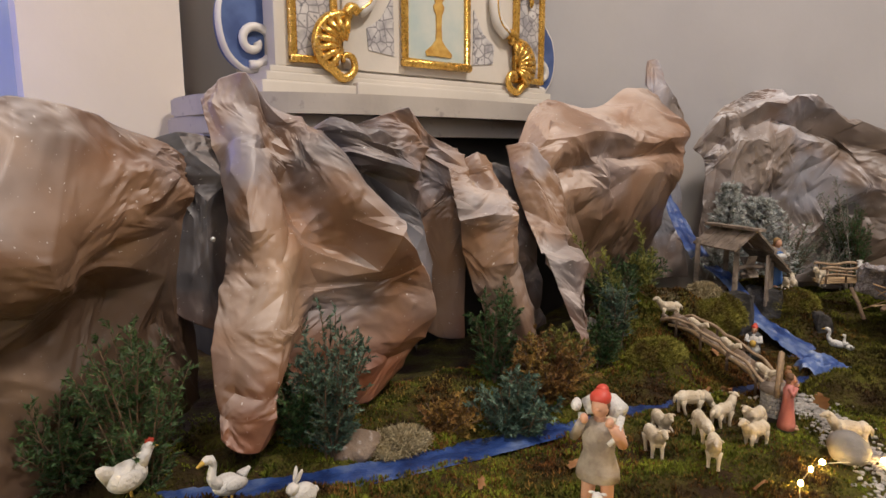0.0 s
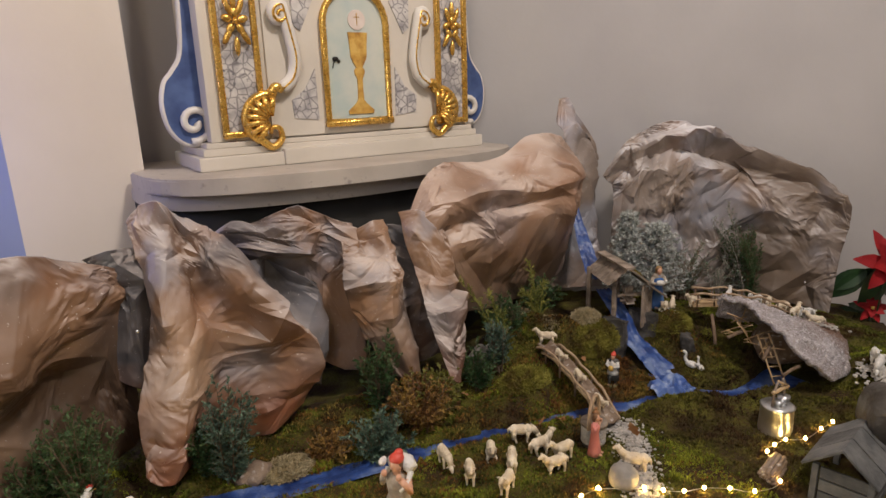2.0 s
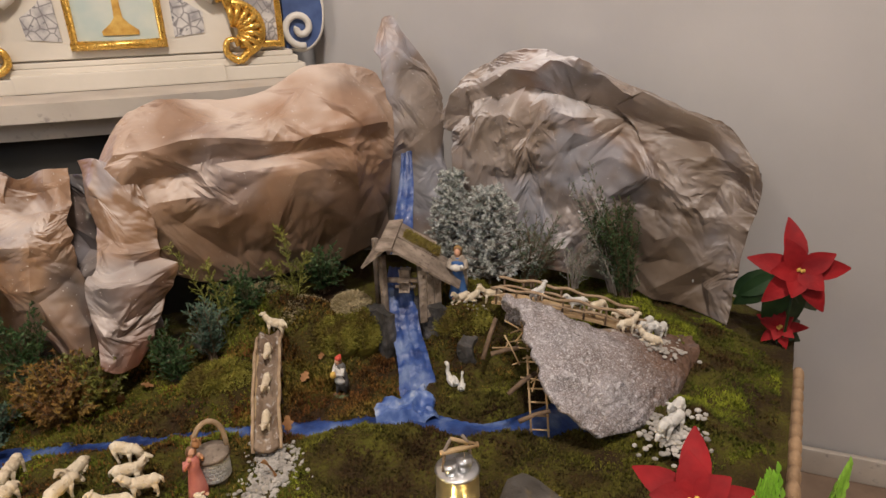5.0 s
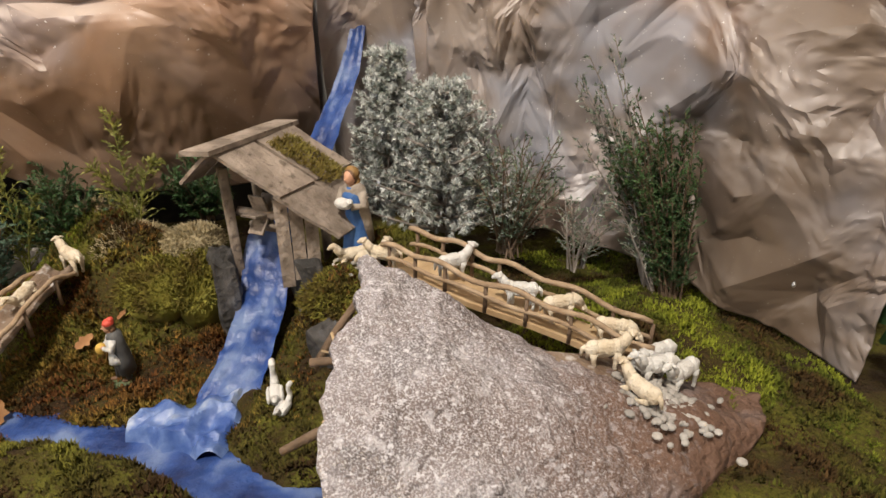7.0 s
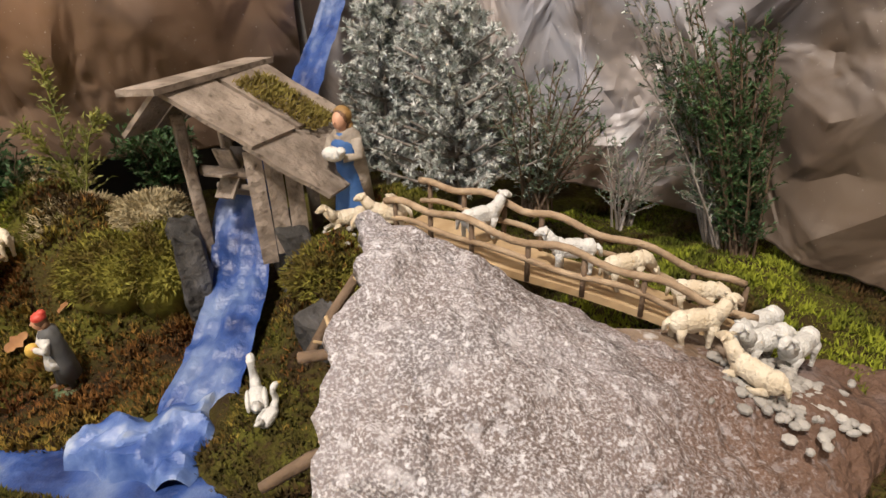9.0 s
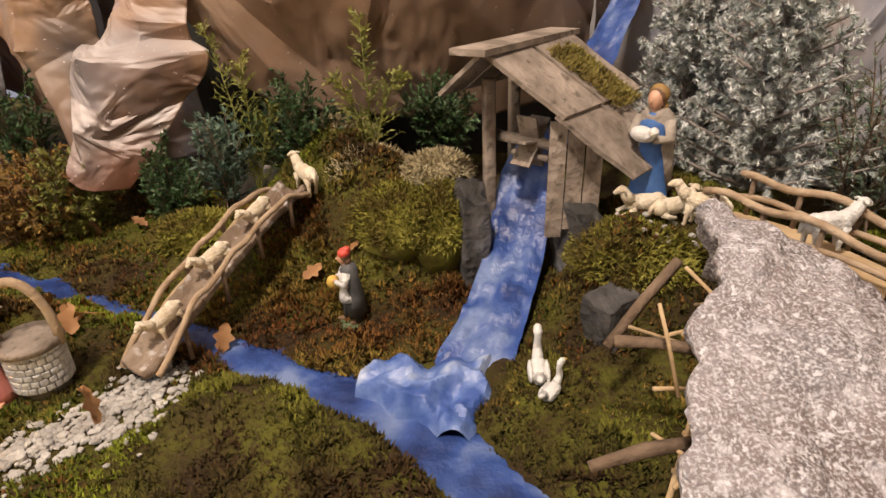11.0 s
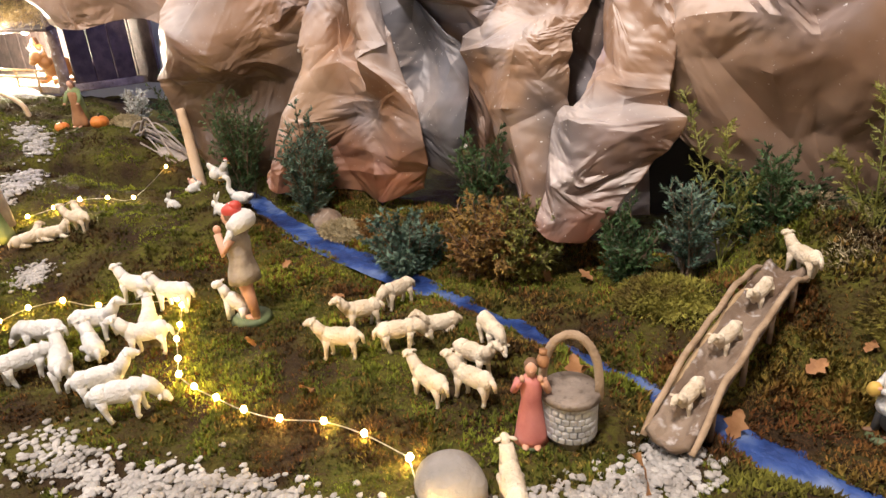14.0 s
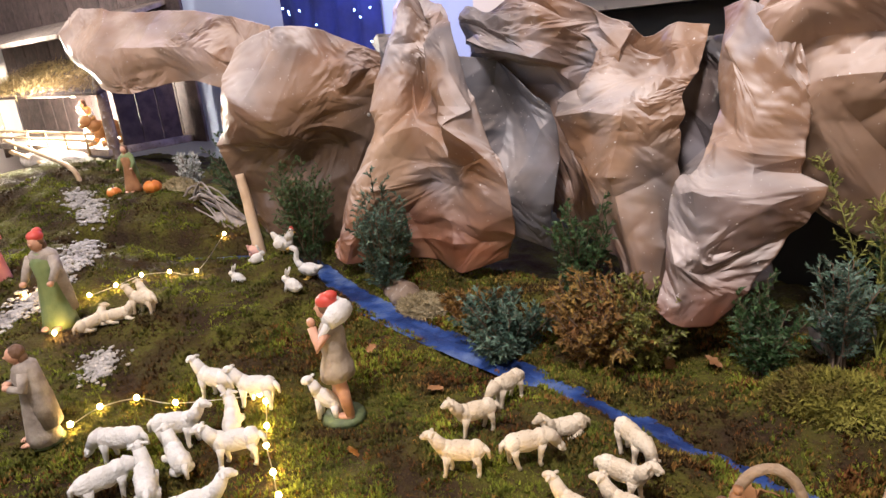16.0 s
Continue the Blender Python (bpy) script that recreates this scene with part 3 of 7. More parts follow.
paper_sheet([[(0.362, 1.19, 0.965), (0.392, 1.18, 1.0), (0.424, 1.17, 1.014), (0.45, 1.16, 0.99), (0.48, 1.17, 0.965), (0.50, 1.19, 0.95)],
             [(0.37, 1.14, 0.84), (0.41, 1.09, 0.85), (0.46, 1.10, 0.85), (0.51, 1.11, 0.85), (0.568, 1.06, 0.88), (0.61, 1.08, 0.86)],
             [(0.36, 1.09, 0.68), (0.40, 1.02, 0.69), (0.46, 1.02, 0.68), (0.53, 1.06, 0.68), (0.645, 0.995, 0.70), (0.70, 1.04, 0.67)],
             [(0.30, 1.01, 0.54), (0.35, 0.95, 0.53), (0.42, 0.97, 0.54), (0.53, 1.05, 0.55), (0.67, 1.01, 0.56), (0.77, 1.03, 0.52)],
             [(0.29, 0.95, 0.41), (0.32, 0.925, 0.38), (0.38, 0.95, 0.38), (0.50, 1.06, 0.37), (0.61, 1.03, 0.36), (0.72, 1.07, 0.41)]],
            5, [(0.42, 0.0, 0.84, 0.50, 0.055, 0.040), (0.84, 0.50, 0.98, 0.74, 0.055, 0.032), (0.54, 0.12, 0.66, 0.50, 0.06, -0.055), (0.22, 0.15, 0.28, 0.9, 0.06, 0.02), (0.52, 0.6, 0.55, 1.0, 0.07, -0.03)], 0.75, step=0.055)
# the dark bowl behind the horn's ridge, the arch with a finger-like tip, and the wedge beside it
# the bowl's slate colour paints in the shade of its hollow
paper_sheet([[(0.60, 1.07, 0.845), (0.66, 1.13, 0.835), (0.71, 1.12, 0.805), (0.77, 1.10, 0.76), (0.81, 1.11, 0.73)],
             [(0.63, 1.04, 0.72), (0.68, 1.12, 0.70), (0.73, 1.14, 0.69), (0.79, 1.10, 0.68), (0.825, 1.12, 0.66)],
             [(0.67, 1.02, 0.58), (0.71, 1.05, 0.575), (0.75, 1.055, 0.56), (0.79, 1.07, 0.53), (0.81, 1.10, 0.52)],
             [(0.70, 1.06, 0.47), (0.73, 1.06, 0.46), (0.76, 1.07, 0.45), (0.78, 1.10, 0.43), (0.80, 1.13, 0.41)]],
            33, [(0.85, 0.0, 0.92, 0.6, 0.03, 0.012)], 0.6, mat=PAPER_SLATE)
paper_sheet([[(0.555, 1.20, 0.895), (0.60, 1.14, 0.94), (0.665, 1.15, 0.92), (0.757, 1.12, 0.965), (0.83, 1.14, 0.935), (0.905, 1.15, 0.895), (0.96, 1.17, 0.865)],
             [(0.57, 1.18, 0.85), (0.63, 1.10, 0.865), (0.72, 1.07, 0.85), (0.79, 1.10, 0.84), (0.86, 1.16, 0.83), (0.91, 1.13, 0.82), (0.95, 1.11, 0.80)],
             [(0.60, 1.18, 0.79), (0.66, 1.15, 0.80), (0.74, 1.16, 0.76), (0.81, 1.17, 0.74), (0.86, 1.18, 0.70), (0.91, 1.15, 0.70), (0.95, 1.12, 0.70)],
             [(0.70, 1.20, 0.50), (0.75, 1.20, 0.48), (0.80, 1.19, 0.46), (0.84, 1.18, 0.45), (0.88, 1.17, 0.42), (0.93, 1.16, 0.40), (0.97, 1.15, 0.40)]],
            12, [(0.08, 0.05, 0.40, 0.14, 0.04, 0.02), (0.50, 0.0, 0.58, 0.30, 0.04, 0.02), (0.10, 0.22, 0.55, 0.30, 0.035, -0.02), (0.75, 0.05, 0.72, 0.5, 0.05, -0.04)], 0.95, step=0.055)
paper_sheet([[(0.91, 1.17, 0.89), (0.965, 1.16, 0.872), (1.0, 1.19, 0.85), (1.04, 1.19, 0.868), (1.085, 1.21, 0.86)],
             [(0.89, 1.11, 0.80), (0.95, 1.10, 0.80), (1.0, 1.15, 0.79), (1.05, 1.13, 0.79), (1.08, 1.16, 0.79)],
             [(0.855, 1.045, 0.722), (0.93, 1.02, 0.735), (0.99, 1.03, 0.73), (1.04, 1.05, 0.735), (1.07, 1.10, 0.73)],
             [(0.90, 1.07, 0.62), (0.95, 1.03, 0.61), (1.0, 1.02, 0.61), (1.05, 1.03, 0.62), (1.08, 1.09, 0.62)],
             [(0.98, 1.06, 0.42), (1.01, 1.02, 0.41), (1.04, 1.0, 0.41), (1.07, 1.01, 0.41), (1.10, 1.06, 0.42)]],
            15, [(0.02, 0.36, 0.95, 0.36, 0.03, 0.016), (0.42, 0.0, 0.45, 0.28, 0.04, -0.045), (0.70, 0.0, 0.72, 0.3, 0.03, 0.02), (0.5, 0.4, 0.6, 1.0, 0.05, 0.025)], 0.8, step=0.048)
# added backing sheet, coloured dark so the gap looks shaded
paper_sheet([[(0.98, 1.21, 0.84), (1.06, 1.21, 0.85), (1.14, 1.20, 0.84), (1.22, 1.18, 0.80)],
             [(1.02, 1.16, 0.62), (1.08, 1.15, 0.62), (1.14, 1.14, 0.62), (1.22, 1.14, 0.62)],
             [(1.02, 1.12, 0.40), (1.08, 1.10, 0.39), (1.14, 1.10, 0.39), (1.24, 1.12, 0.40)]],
            63, [(0.4, 0.0, 0.5, 1.0, 0.05, -0.03)], 0.9, "dark backing paper painting the shade deep between two paper mountains", PAPER_SLATE)
# the boulder's near flank with the tongue below it, then the boulder, the peak and the snowy mountain
paper_sheet([[(1.115, 1.17, 0.885), (1.15, 1.13, 0.90), (1.19, 1.12, 0.885), (1.235, 1.12, 0.86)],
             [(1.12, 1.13, 0.76), (1.16, 1.07, 0.75), (1.22, 1.065, 0.725), (1.28, 1.085, 0.71)],
             [(1.13, 1.07, 0.655), (1.16, 1.035, 0.65), (1.21, 1.035, 0.645), (1.27, 1.08, 0.64)],
             [(1.09, 0.99, 0.612), (1.15, 0.965, 0.60), (1.22, 0.985, 0.59), (1.31, 1.07, 0.585)],
             [(1.10, 0.93, 0.50), (1.14, 0.91, 0.49), (1.19, 0.94, 0.49), (1.25, 1.01, 0.50)],
             [(1.105, 0.89, 0.428), (1.125, 0.88, 0.415), (1.15, 0.90, 0.40), (1.18, 0.94, 0.39)]],
            31, [(0.05, 0.48, 0.95, 0.46, 0.02, -0.02), (0.1, 0.60, 0.9, 0.58, 0.03, 0.014), (0.3, 0.7, 0.6, 0.95, 0.03, -0.012)], 0.75, step=0.05)
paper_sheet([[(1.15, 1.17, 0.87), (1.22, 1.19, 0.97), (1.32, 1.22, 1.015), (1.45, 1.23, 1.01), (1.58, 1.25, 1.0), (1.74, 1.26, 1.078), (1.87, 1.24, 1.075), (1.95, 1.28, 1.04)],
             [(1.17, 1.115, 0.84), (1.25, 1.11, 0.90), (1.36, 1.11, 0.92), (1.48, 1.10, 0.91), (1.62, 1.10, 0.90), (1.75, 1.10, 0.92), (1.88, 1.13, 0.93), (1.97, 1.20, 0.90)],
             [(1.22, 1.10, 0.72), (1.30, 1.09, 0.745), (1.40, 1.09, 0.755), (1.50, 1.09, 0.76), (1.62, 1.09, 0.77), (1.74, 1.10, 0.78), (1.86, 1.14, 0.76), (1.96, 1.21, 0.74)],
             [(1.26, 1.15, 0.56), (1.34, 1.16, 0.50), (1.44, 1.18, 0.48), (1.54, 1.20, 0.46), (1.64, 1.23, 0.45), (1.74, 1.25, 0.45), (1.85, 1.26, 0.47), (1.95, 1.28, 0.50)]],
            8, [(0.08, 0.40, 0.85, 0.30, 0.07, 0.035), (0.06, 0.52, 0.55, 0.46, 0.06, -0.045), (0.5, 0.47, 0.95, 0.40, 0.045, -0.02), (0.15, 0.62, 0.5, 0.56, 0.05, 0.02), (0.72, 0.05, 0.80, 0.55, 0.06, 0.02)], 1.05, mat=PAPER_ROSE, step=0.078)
paper_sheet([[(1.965, 1.34, 1.10), (1.99, 1.36, 1.185), (2.012, 1.35, 1.20), (2.06, 1.34, 1.14), (2.11, 1.31, 1.08), (2.15, 1.29, 1.0)],
             [(1.96, 1.29, 1.02), (2.0, 1.27, 1.04), (2.04, 1.27, 1.03), (2.09, 1.27, 1.0), (2.13, 1.28, 0.97), (2.17, 1.30, 0.91)],
             [(1.95, 1.32, 0.70), (2.0, 1.32, 0.72), (2.05, 1.32, 0.72), (2.10, 1.30, 0.70), (2.14, 1.29, 0.70), (2.18, 1.30, 0.70)],
             [(1.96, 1.37, 0.40), (2.01, 1.37, 0.38), (2.06, 1.35, 0.38), (2.11, 1.33, 0.38), (2.16, 1.29, 0.38), (2.21, 1.26, 0.38)]],
            17, [(0.35, 0.0, 0.5, 0.25, 0.025, 0.02), (0.6, 0.08, 0.45, 0.35, 0.03, -0.02)], 0.8, mat=PAPER_GREY)
paper_sheet([[(2.13, 1.24, 0.88), (2.18, 1.19, 1.0), (2.25, 1.16, 1.055), (2.36, 1.09, 1.10), (2.50, 1.03, 1.06), (2.66, 0.89, 0.965), (2.80, 0.72, 0.885), (2.825, 0.61, 0.78)],
             [(2.15, 1.20, 0.82), (2.20, 1.12, 0.90), (2.28, 1.07, 0.95), (2.38, 1.0, 0.96), (2.50, 0.94, 0.93), (2.63, 0.83, 0.88), (2.745, 0.67, 0.80), (2.80, 0.57, 0.69)],
             [(2.16, 1.21, 0.64), (2.23, 1.15, 0.66), (2.31, 1.09, 0.68), (2.40, 1.04, 0.68), (2.50, 0.98, 0.66), (2.62, 0.86, 0.63), (2.72, 0.69, 0.60), (2.775, 0.575, 0.56)],
             [(2.16, 1.22, 0.40), (2.24, 1.18, 0.38), (2.32, 1.12, 0.38), (2.40, 1.07, 0.38), (2.49, 1.01, 0.37), (2.60, 0.89, 0.36), (2.70, 0.73, 0.34), (2.765, 0.58, 0.32)]],
            41, [(0.05, 0.12, 0.55, 0.15, 0.05, 0.045), (0.08, 0.25, 0.55, 0.27, 0.06, -0.055), (0.5, 0.15, 0.97, 0.20, 0.05, 0.045), (0.55, 0.30, 0.92, 0.34, 0.06, -0.045), (0.30, 0.30, 0.34, 0.62, 0.05, 0.04),
                 (0.16, 0.2, 0.10, 0.7, 0.05, 0.04), (0.66, 0.36, 0.70, 0.95, 0.06, -0.045), (0.82, 0.3, 0.80, 1.0, 0.05, 0.035)], 1.25, mat=PAPER_GREY, step=0.058)
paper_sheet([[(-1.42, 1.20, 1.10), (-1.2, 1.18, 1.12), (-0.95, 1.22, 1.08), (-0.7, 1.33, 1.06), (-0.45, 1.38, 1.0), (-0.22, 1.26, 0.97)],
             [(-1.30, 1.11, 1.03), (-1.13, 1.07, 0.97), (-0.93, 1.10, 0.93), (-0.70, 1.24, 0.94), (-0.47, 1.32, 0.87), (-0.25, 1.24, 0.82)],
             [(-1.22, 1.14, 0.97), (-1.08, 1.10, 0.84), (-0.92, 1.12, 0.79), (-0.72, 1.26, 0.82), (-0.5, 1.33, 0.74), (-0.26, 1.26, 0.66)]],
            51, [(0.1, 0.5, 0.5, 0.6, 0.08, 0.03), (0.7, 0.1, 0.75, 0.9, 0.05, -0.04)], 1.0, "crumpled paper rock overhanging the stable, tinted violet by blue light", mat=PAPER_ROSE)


# ---------------------------------------------------------------- the altar
def build_altar():
    top = holder("altar_table", (1.2, 1.7, FLOOR_Z), "grey stone altar table with a bowed front edge", "altar")

    def local(ob):
        ob.matrix_parent_inverse = top.matrix_world.inverted()
        return ob
    front = [(0.47, 1.80), (0.50, 1.56), (0.60, 1.45), (0.75, 1.385), (0.95, 1.345), (1.20, 1.33), (1.5, 1.35), (1.72, 1.40), (1.84, 1.48), (1.88, 1.56)]

    def slab(name, inset, z0, z1, mat=STONE):
        line = [tuple(p) for p in smooth_line([(x, y + inset, 0) for x, y in front], 40)]
        outline = [(x, y) for x, y, _ in line] + [(1.86, 1.79), (1.56, 2.07), (0.53, 2.07), (0.53, 1.83)]
        s = Shape()
        a = [s.bm.verts.new((x, y, z0)) for x, y in outline]
        b = [s.bm.verts.new((x, y, z1)) for x, y in outline]
        s.bm.faces.new(a[::-1]), s.bm.faces.new(b)
        n = len(outline)
        for k in range(n):
            s.bm.faces.new((a[k], a[(k + 1) % n], b[(k + 1) % n], b[k]))
        es = [e for e in s.bm.edges if abs(e.verts[0].co.z - e.verts[1].co.z) < 1e-6]
        bmesh.ops.bevel(s.bm, geom=es, offset=0.006, segments=2, affect="EDGES")
        local(s.make(name, mat, top, False))
    slab("tabletop", 0.0, 0.962, 1.012)
    slab("cornice", 0.045, 0.91, 0.961)
    slab("base", 0.10, FLOOR_Z, 0.909, SHADE_BASE)


build_altar()


def build_retable():
    body = holder("altar_shrine", (1.215, 1.62, 1.012), "grey carved altar shrine with gilded scrolls and painted chalice door", "altar shrine")

    def put(ob):
        ob.matrix_parent_inverse = body.matrix_world.inverted()
        return ob
    z0, z1 = 1.10, 2.1
    # carcass with its stepped plinth
    s = Shape()
    s.box((1.215, 1.78, (z0 + z1) / 2), (1.03, 0.30, z1 - z0), bevel=0.006)
    put(s.make("body", ALTAR_PAINT, body, False))
    s = Shape()
    s.box((1.215, 1.77, 1.035), (1.14, 0.36, 0.045), bevel=0.006)
    put(s.make("plinth", ALTAR_PAINT, body, False))
    s = Shape().box((1.215, 1.775, 1.070), (1.10, 0.335, 0.024), bevel=0.004)
    put(s.make("plinth_moulding", ALTAR_PAINT, body, False))
    s = Shape().box((1.215, 1.778, 1.091), (1.07, 0.318, 0.017), bevel=0.004)
    put(s.make("plinth_moulding", ALTAR_PAINT, body, False))
    s = Shape().box((1.225, 1.61, 1.040), (0.60, 0.06, 0.054), bevel=0.006)
    put(s.make("plinth", ALTAR_PAINT, body, False))
    # the raised middle
    s = Shape()
    s.box((1.232, 1.625, 1.6), (0.66, 0.012, 0.99), bevel=0.003)
    put(s.make("centre_panel", ALTAR_PAINT, body, False))

    def arch(x0, x1, zb, zt, n=14):
        r = (x1 - x0) / 2
        c = (x0 + x1) / 2
        return [(x0, zb), (x1, zb)] + [(c + r * math.cos(a), zt - r + r * math.sin(a)) for a in [math.pi * k / n for k in range(n + 1)]]
    # the chalice door
    s = Shape()
    s.prism(arch(1.115, 1.348, 1.150, 1.592), 0.008, Matrix.Translation((0, 1.611, 0)))
    door = put(s.make("door_panel", SKYPANEL, body, False))
    ring = arch(1.108, 1.355, 1.143, 1.599)
    s = Shape()
    s.tube([(x, 1.606, z) for x, z in ring + ring[:2]], 0.0125, 8)
    s.tube([(1.097, 1.603, 1.14), (1.366, 1.603, 1.14)], 0.013, 8)
    put(s.make("door_frame", GOLD, body, True, "gilded arched door frame"))
    prof = [(0.050, 0.0), (0.052, 0.012), (0.042, 0.02), (0.025, 0.034), (0.012, 0.05), (0.010, 0.09), (0.011, 0.125), (0.019, 0.14), (0.021, 0.152), (0.012, 0.163),
            (0.022, 0.178), (0.032, 0.20), (0.034, 0.24), (0.038, 0.282)]
    s = Shape()
    s.prism([(1.240 + w, 1.168 + h) for w, h in prof] + [(1.240 - w, 1.168 + h) for w, h in prof[::-1]], 0.004, Matrix.Translation((0, 1.6065, 0)))
    s.make("painted_chalice", CHALICE, door, False, "painted golden chalice on the door")
    s = Shape()
    s.prism([(1.240 + 0.034 * math.cos(a), 1.492 + 0.034 * math.sin(a)) for a in [math.tau * k / 28 for k in range(28)]], 0.003, Matrix.Translation((0, 1.608, 0)))
    s.make("painted_host", HOST, door, False, "painted pale wafer above the chalice")
    s = Shape()
    s.box((1.240, 1.607, 1.494), (0.0025, 0.002, 0.04)).box((1.240, 1.607, 1.501), (0.022, 0.002, 0.0025))
    s.make("painted_cross", CHALICE, door, False)
    s = Shape()
    s.ball((1.148, 1.607, 1.36), (0.012, 0.004, 0.008)).ball((1.160, 1.607, 1.352), (0.006, 0.004, 0.006)).box((1.140, 1.609, 1.343), (0.004, 0.002, 0.03), (0, 15, 0))
    s.make("keyhole_cover", IRON, door, True, "small black keyhole cover")
    for side in (1, -1):
        def X(x):
            return 1.232 + side * (x - 1.232)
        # marbled side panels in gold frames
        xa, xb = (0.752, 0.868)
        s = Shape()
        s.prism([(X(xa), 1.13), (X(xb), 1.13), (X(xb), 2.0), (X(xa), 2.0)], 0.010, Matrix.Translation((0, 1.622, 0)))
        panel = put(s.make("marbled_panel", MARBLE, body, False, "grey marbled panel"))
        s = Shape()
        s.box((X(0.747), 1.619, 1.56), (0.020, 0.022, 0.90), bevel=0.006).box((X(0.873), 1.619, 1.56), (0.018, 0.022, 0.90), bevel=0.006)
        s.box((X(0.81), 1.6185, 1.122), (0.146, 0.022, 0.020), bevel=0.006)
        s.make("panel_frame", GOLD, panel, True, "gilded frame")
        # small marbled fields beside the door
        s = Shape()
        s.prism([(X(0.985), 1.165), (X(1.075), 1.155), (X(1.072), 1.33), (X(1.03), 1.26), (X(0.98), 1.225)], 0.006, Matrix.Translation((0, 1.6155, 0)))
        put(s.make("marbled_field", MARBLE, body, False, "small marbled field"))
        s = Shape()
        s.prism([(X(1.005), 1.47), (X(1.03), 1.45), (X(1.085), 1.56), (X(1.06), 1.62), (X(1.0), 1.60)], 0.006, Matrix.Translation((0, 1.6155, 0)))
        put(s.make("marbled_field", MARBLE, body, False, "small marbled field"))
        # carved S scroll: curl above, stem, shell below
        def spiral(cx, cz, r0, r1, a0, a1, n):
            return [(X(cx + (r0 + (r1 - r0) * k / n) * math.cos(a0 + (a1 - a0) * k / n)), 1.600, cz + (r0 + (r1 - r0) * k / n) * math.sin(a0 + (a1 - a0) * k / n)) for k in range(n + 1)]
        curl = spiral(0.955, 1.50, 0.006, 0.030, 3.6, 3.6 - 8.6, 26)
        stem = [tuple(p) for p in smooth_line([curl[-1], (X(0.985), 1.600, 1.43), (X(0.995), 1.598, 1.36), (X(0.98), 1.598, 1.30), (X(0.94), 1.596, 1.265)], 16)][1:]
        s = Shape()
        path = curl + stem
        s.tube(path, [0.008 + 0.014 * min(1, k / 26) for k in range(len(path))], 9, 0.8)
        stem_part = put(s.make("scroll_stem", WHITE_PAINT, body))
        s = Shape()
        edge = [(x, y - 0.012, z) for x, y, z in path]
        s.tube(edge, 0.006, 6)
        s.make("scroll_gilding", GOLD, stem_part)
        s = Shape()
        curve = spiral(0.885, 1.165, 0.085, 0.072, 1.2, 4.3, 18) + [tuple(p) for p in smooth_line(
            [(X(0.856), 1.6, 1.10), (X(0.89), 1.598, 1.075), (X(0.925), 1.598, 1.10), (X(0.92), 1.598, 1.135), (X(0.895), 1.598, 1.14), (X(0.888), 1.598, 1.12)], 20)][1:]
        s.tube(curve, [0.014] * 19 + [0.014 - 0.0004 * k for k in range(len(curve) - 19)], 8)
        s.tube([tuple(p) for p in smooth_line([(X(0.94), 1.596, 1.265), (X(0.915), 1.594, 1.27), (X(0.90), 1.594, 1.25)], 8)], 0.016, 8)
        shell = put(s.make("shell_scroll", GOLD, body, True, "gilded shell-shaped scroll"))
        for k in range(8):
            a = 1.35 + k * 0.40
            s = Shape()
            s.tube([(X(0.895 + 0.014 * math.cos(a)), 1.594, 1.165 + 0.014 * math.sin(a)), (X(0.888 + 0.045 * math.cos(a)), 1.585, 1.168 + 0.045 * math.sin(a)), (X(0.885 + 0.076 * math.cos(a)), 1.594, 1.168 + 0.076 * math.sin(a))], [0.005, 0.011, 0.012], 6)
            s.make("rib", GOLD, shell)
        # hanging flowers
        s = Shape()
        for k in range(5):
            a = k * math.tau / 5 + 0.3
            s.ball((X(0.81 + 0.026 * math.cos(a)), 1.607, 1.475 + 0.026 * math.sin(a)), (0.019, 0.008, 0.012), (0, -math.degrees(a), 0), 10, 6)
        for dx, dz, a in ((-0.028, 1.43, 60), (0.028, 1.43, -60), (0, 1.40, 0), (-0.02, 1.52, -40), (0.02, 1.52, 40), (0, 1.54, 0)):
            s.ball((X(0.81 + dx), 1.607, dz), (0.010, 0.008, 0.030), (0, side * a * 0.5, 0), 10, 7)
        s.ball((X(0.81), 1.602, 1.475), (0.010, 0.010, 0.010), u=10, v=6)
        s.make("carved_flower", GOLD, panel, True, "gilded hanging flower")
        # blue and white volute wing at the side
        s = Shape()
        prof = [tuple(p) for p in smooth_line([(0.72, 0, 2.0), (0.68, 0, 1.75), (0.67, 0, 1.5), (0.657, 0, 1.38), (0.625, 0, 1.325), (0.597, 0, 1.29), (0.583, 0, 1.22), (0.60, 0, 1.14), (0.65, 0, 1.095), (0.72, 0, 1.10)], 40)]
        s.prism([(X(x), z) for x, _, z in prof], 0.06, Matrix.Translation((0, 1.70, 0)))
        wing = put(s.make("volute", BLUE_PAINT, body, False, "blue painted side volute"))
        s = Shape()
        rim = [(X(x), 1.715, z) for x, _, z in prof[:-1]]
        s.tube(rim, 0.010, 8, 1.6)
        sp = [(X(0.668 + r * math.cos(a)), 1.692, 1.165 + r * math.sin(a)) for r, a in [(0.062 - 0.0023 * k, -1.8 + 0.36 * k) for k in range(24)]]
        s.tube(sp, 0.012, 8)
        s.make("volute_rim", WHITE_PAINT, wing, True, "white rim and curl")


CHALICE = material("painted_ochre_gold", [(0.30, 0.14, 0.03), (0.52, 0.30, 0.06), (0.66, 0.44, 0.12)], 25, 0.45, 0.1, 0.03, 60)
HOST = material("painted_pale_pink", [(0.62, 0.52, 0.47), (0.70, 0.62, 0.56)], 20, 0.5, 0, 0.02, 60)
IRON = material("black_iron", [(0.015, 0.015, 0.015), (0.04, 0.035, 0.03)], 20, 0.5, 0.6, 0.1, 60)
build_retable()

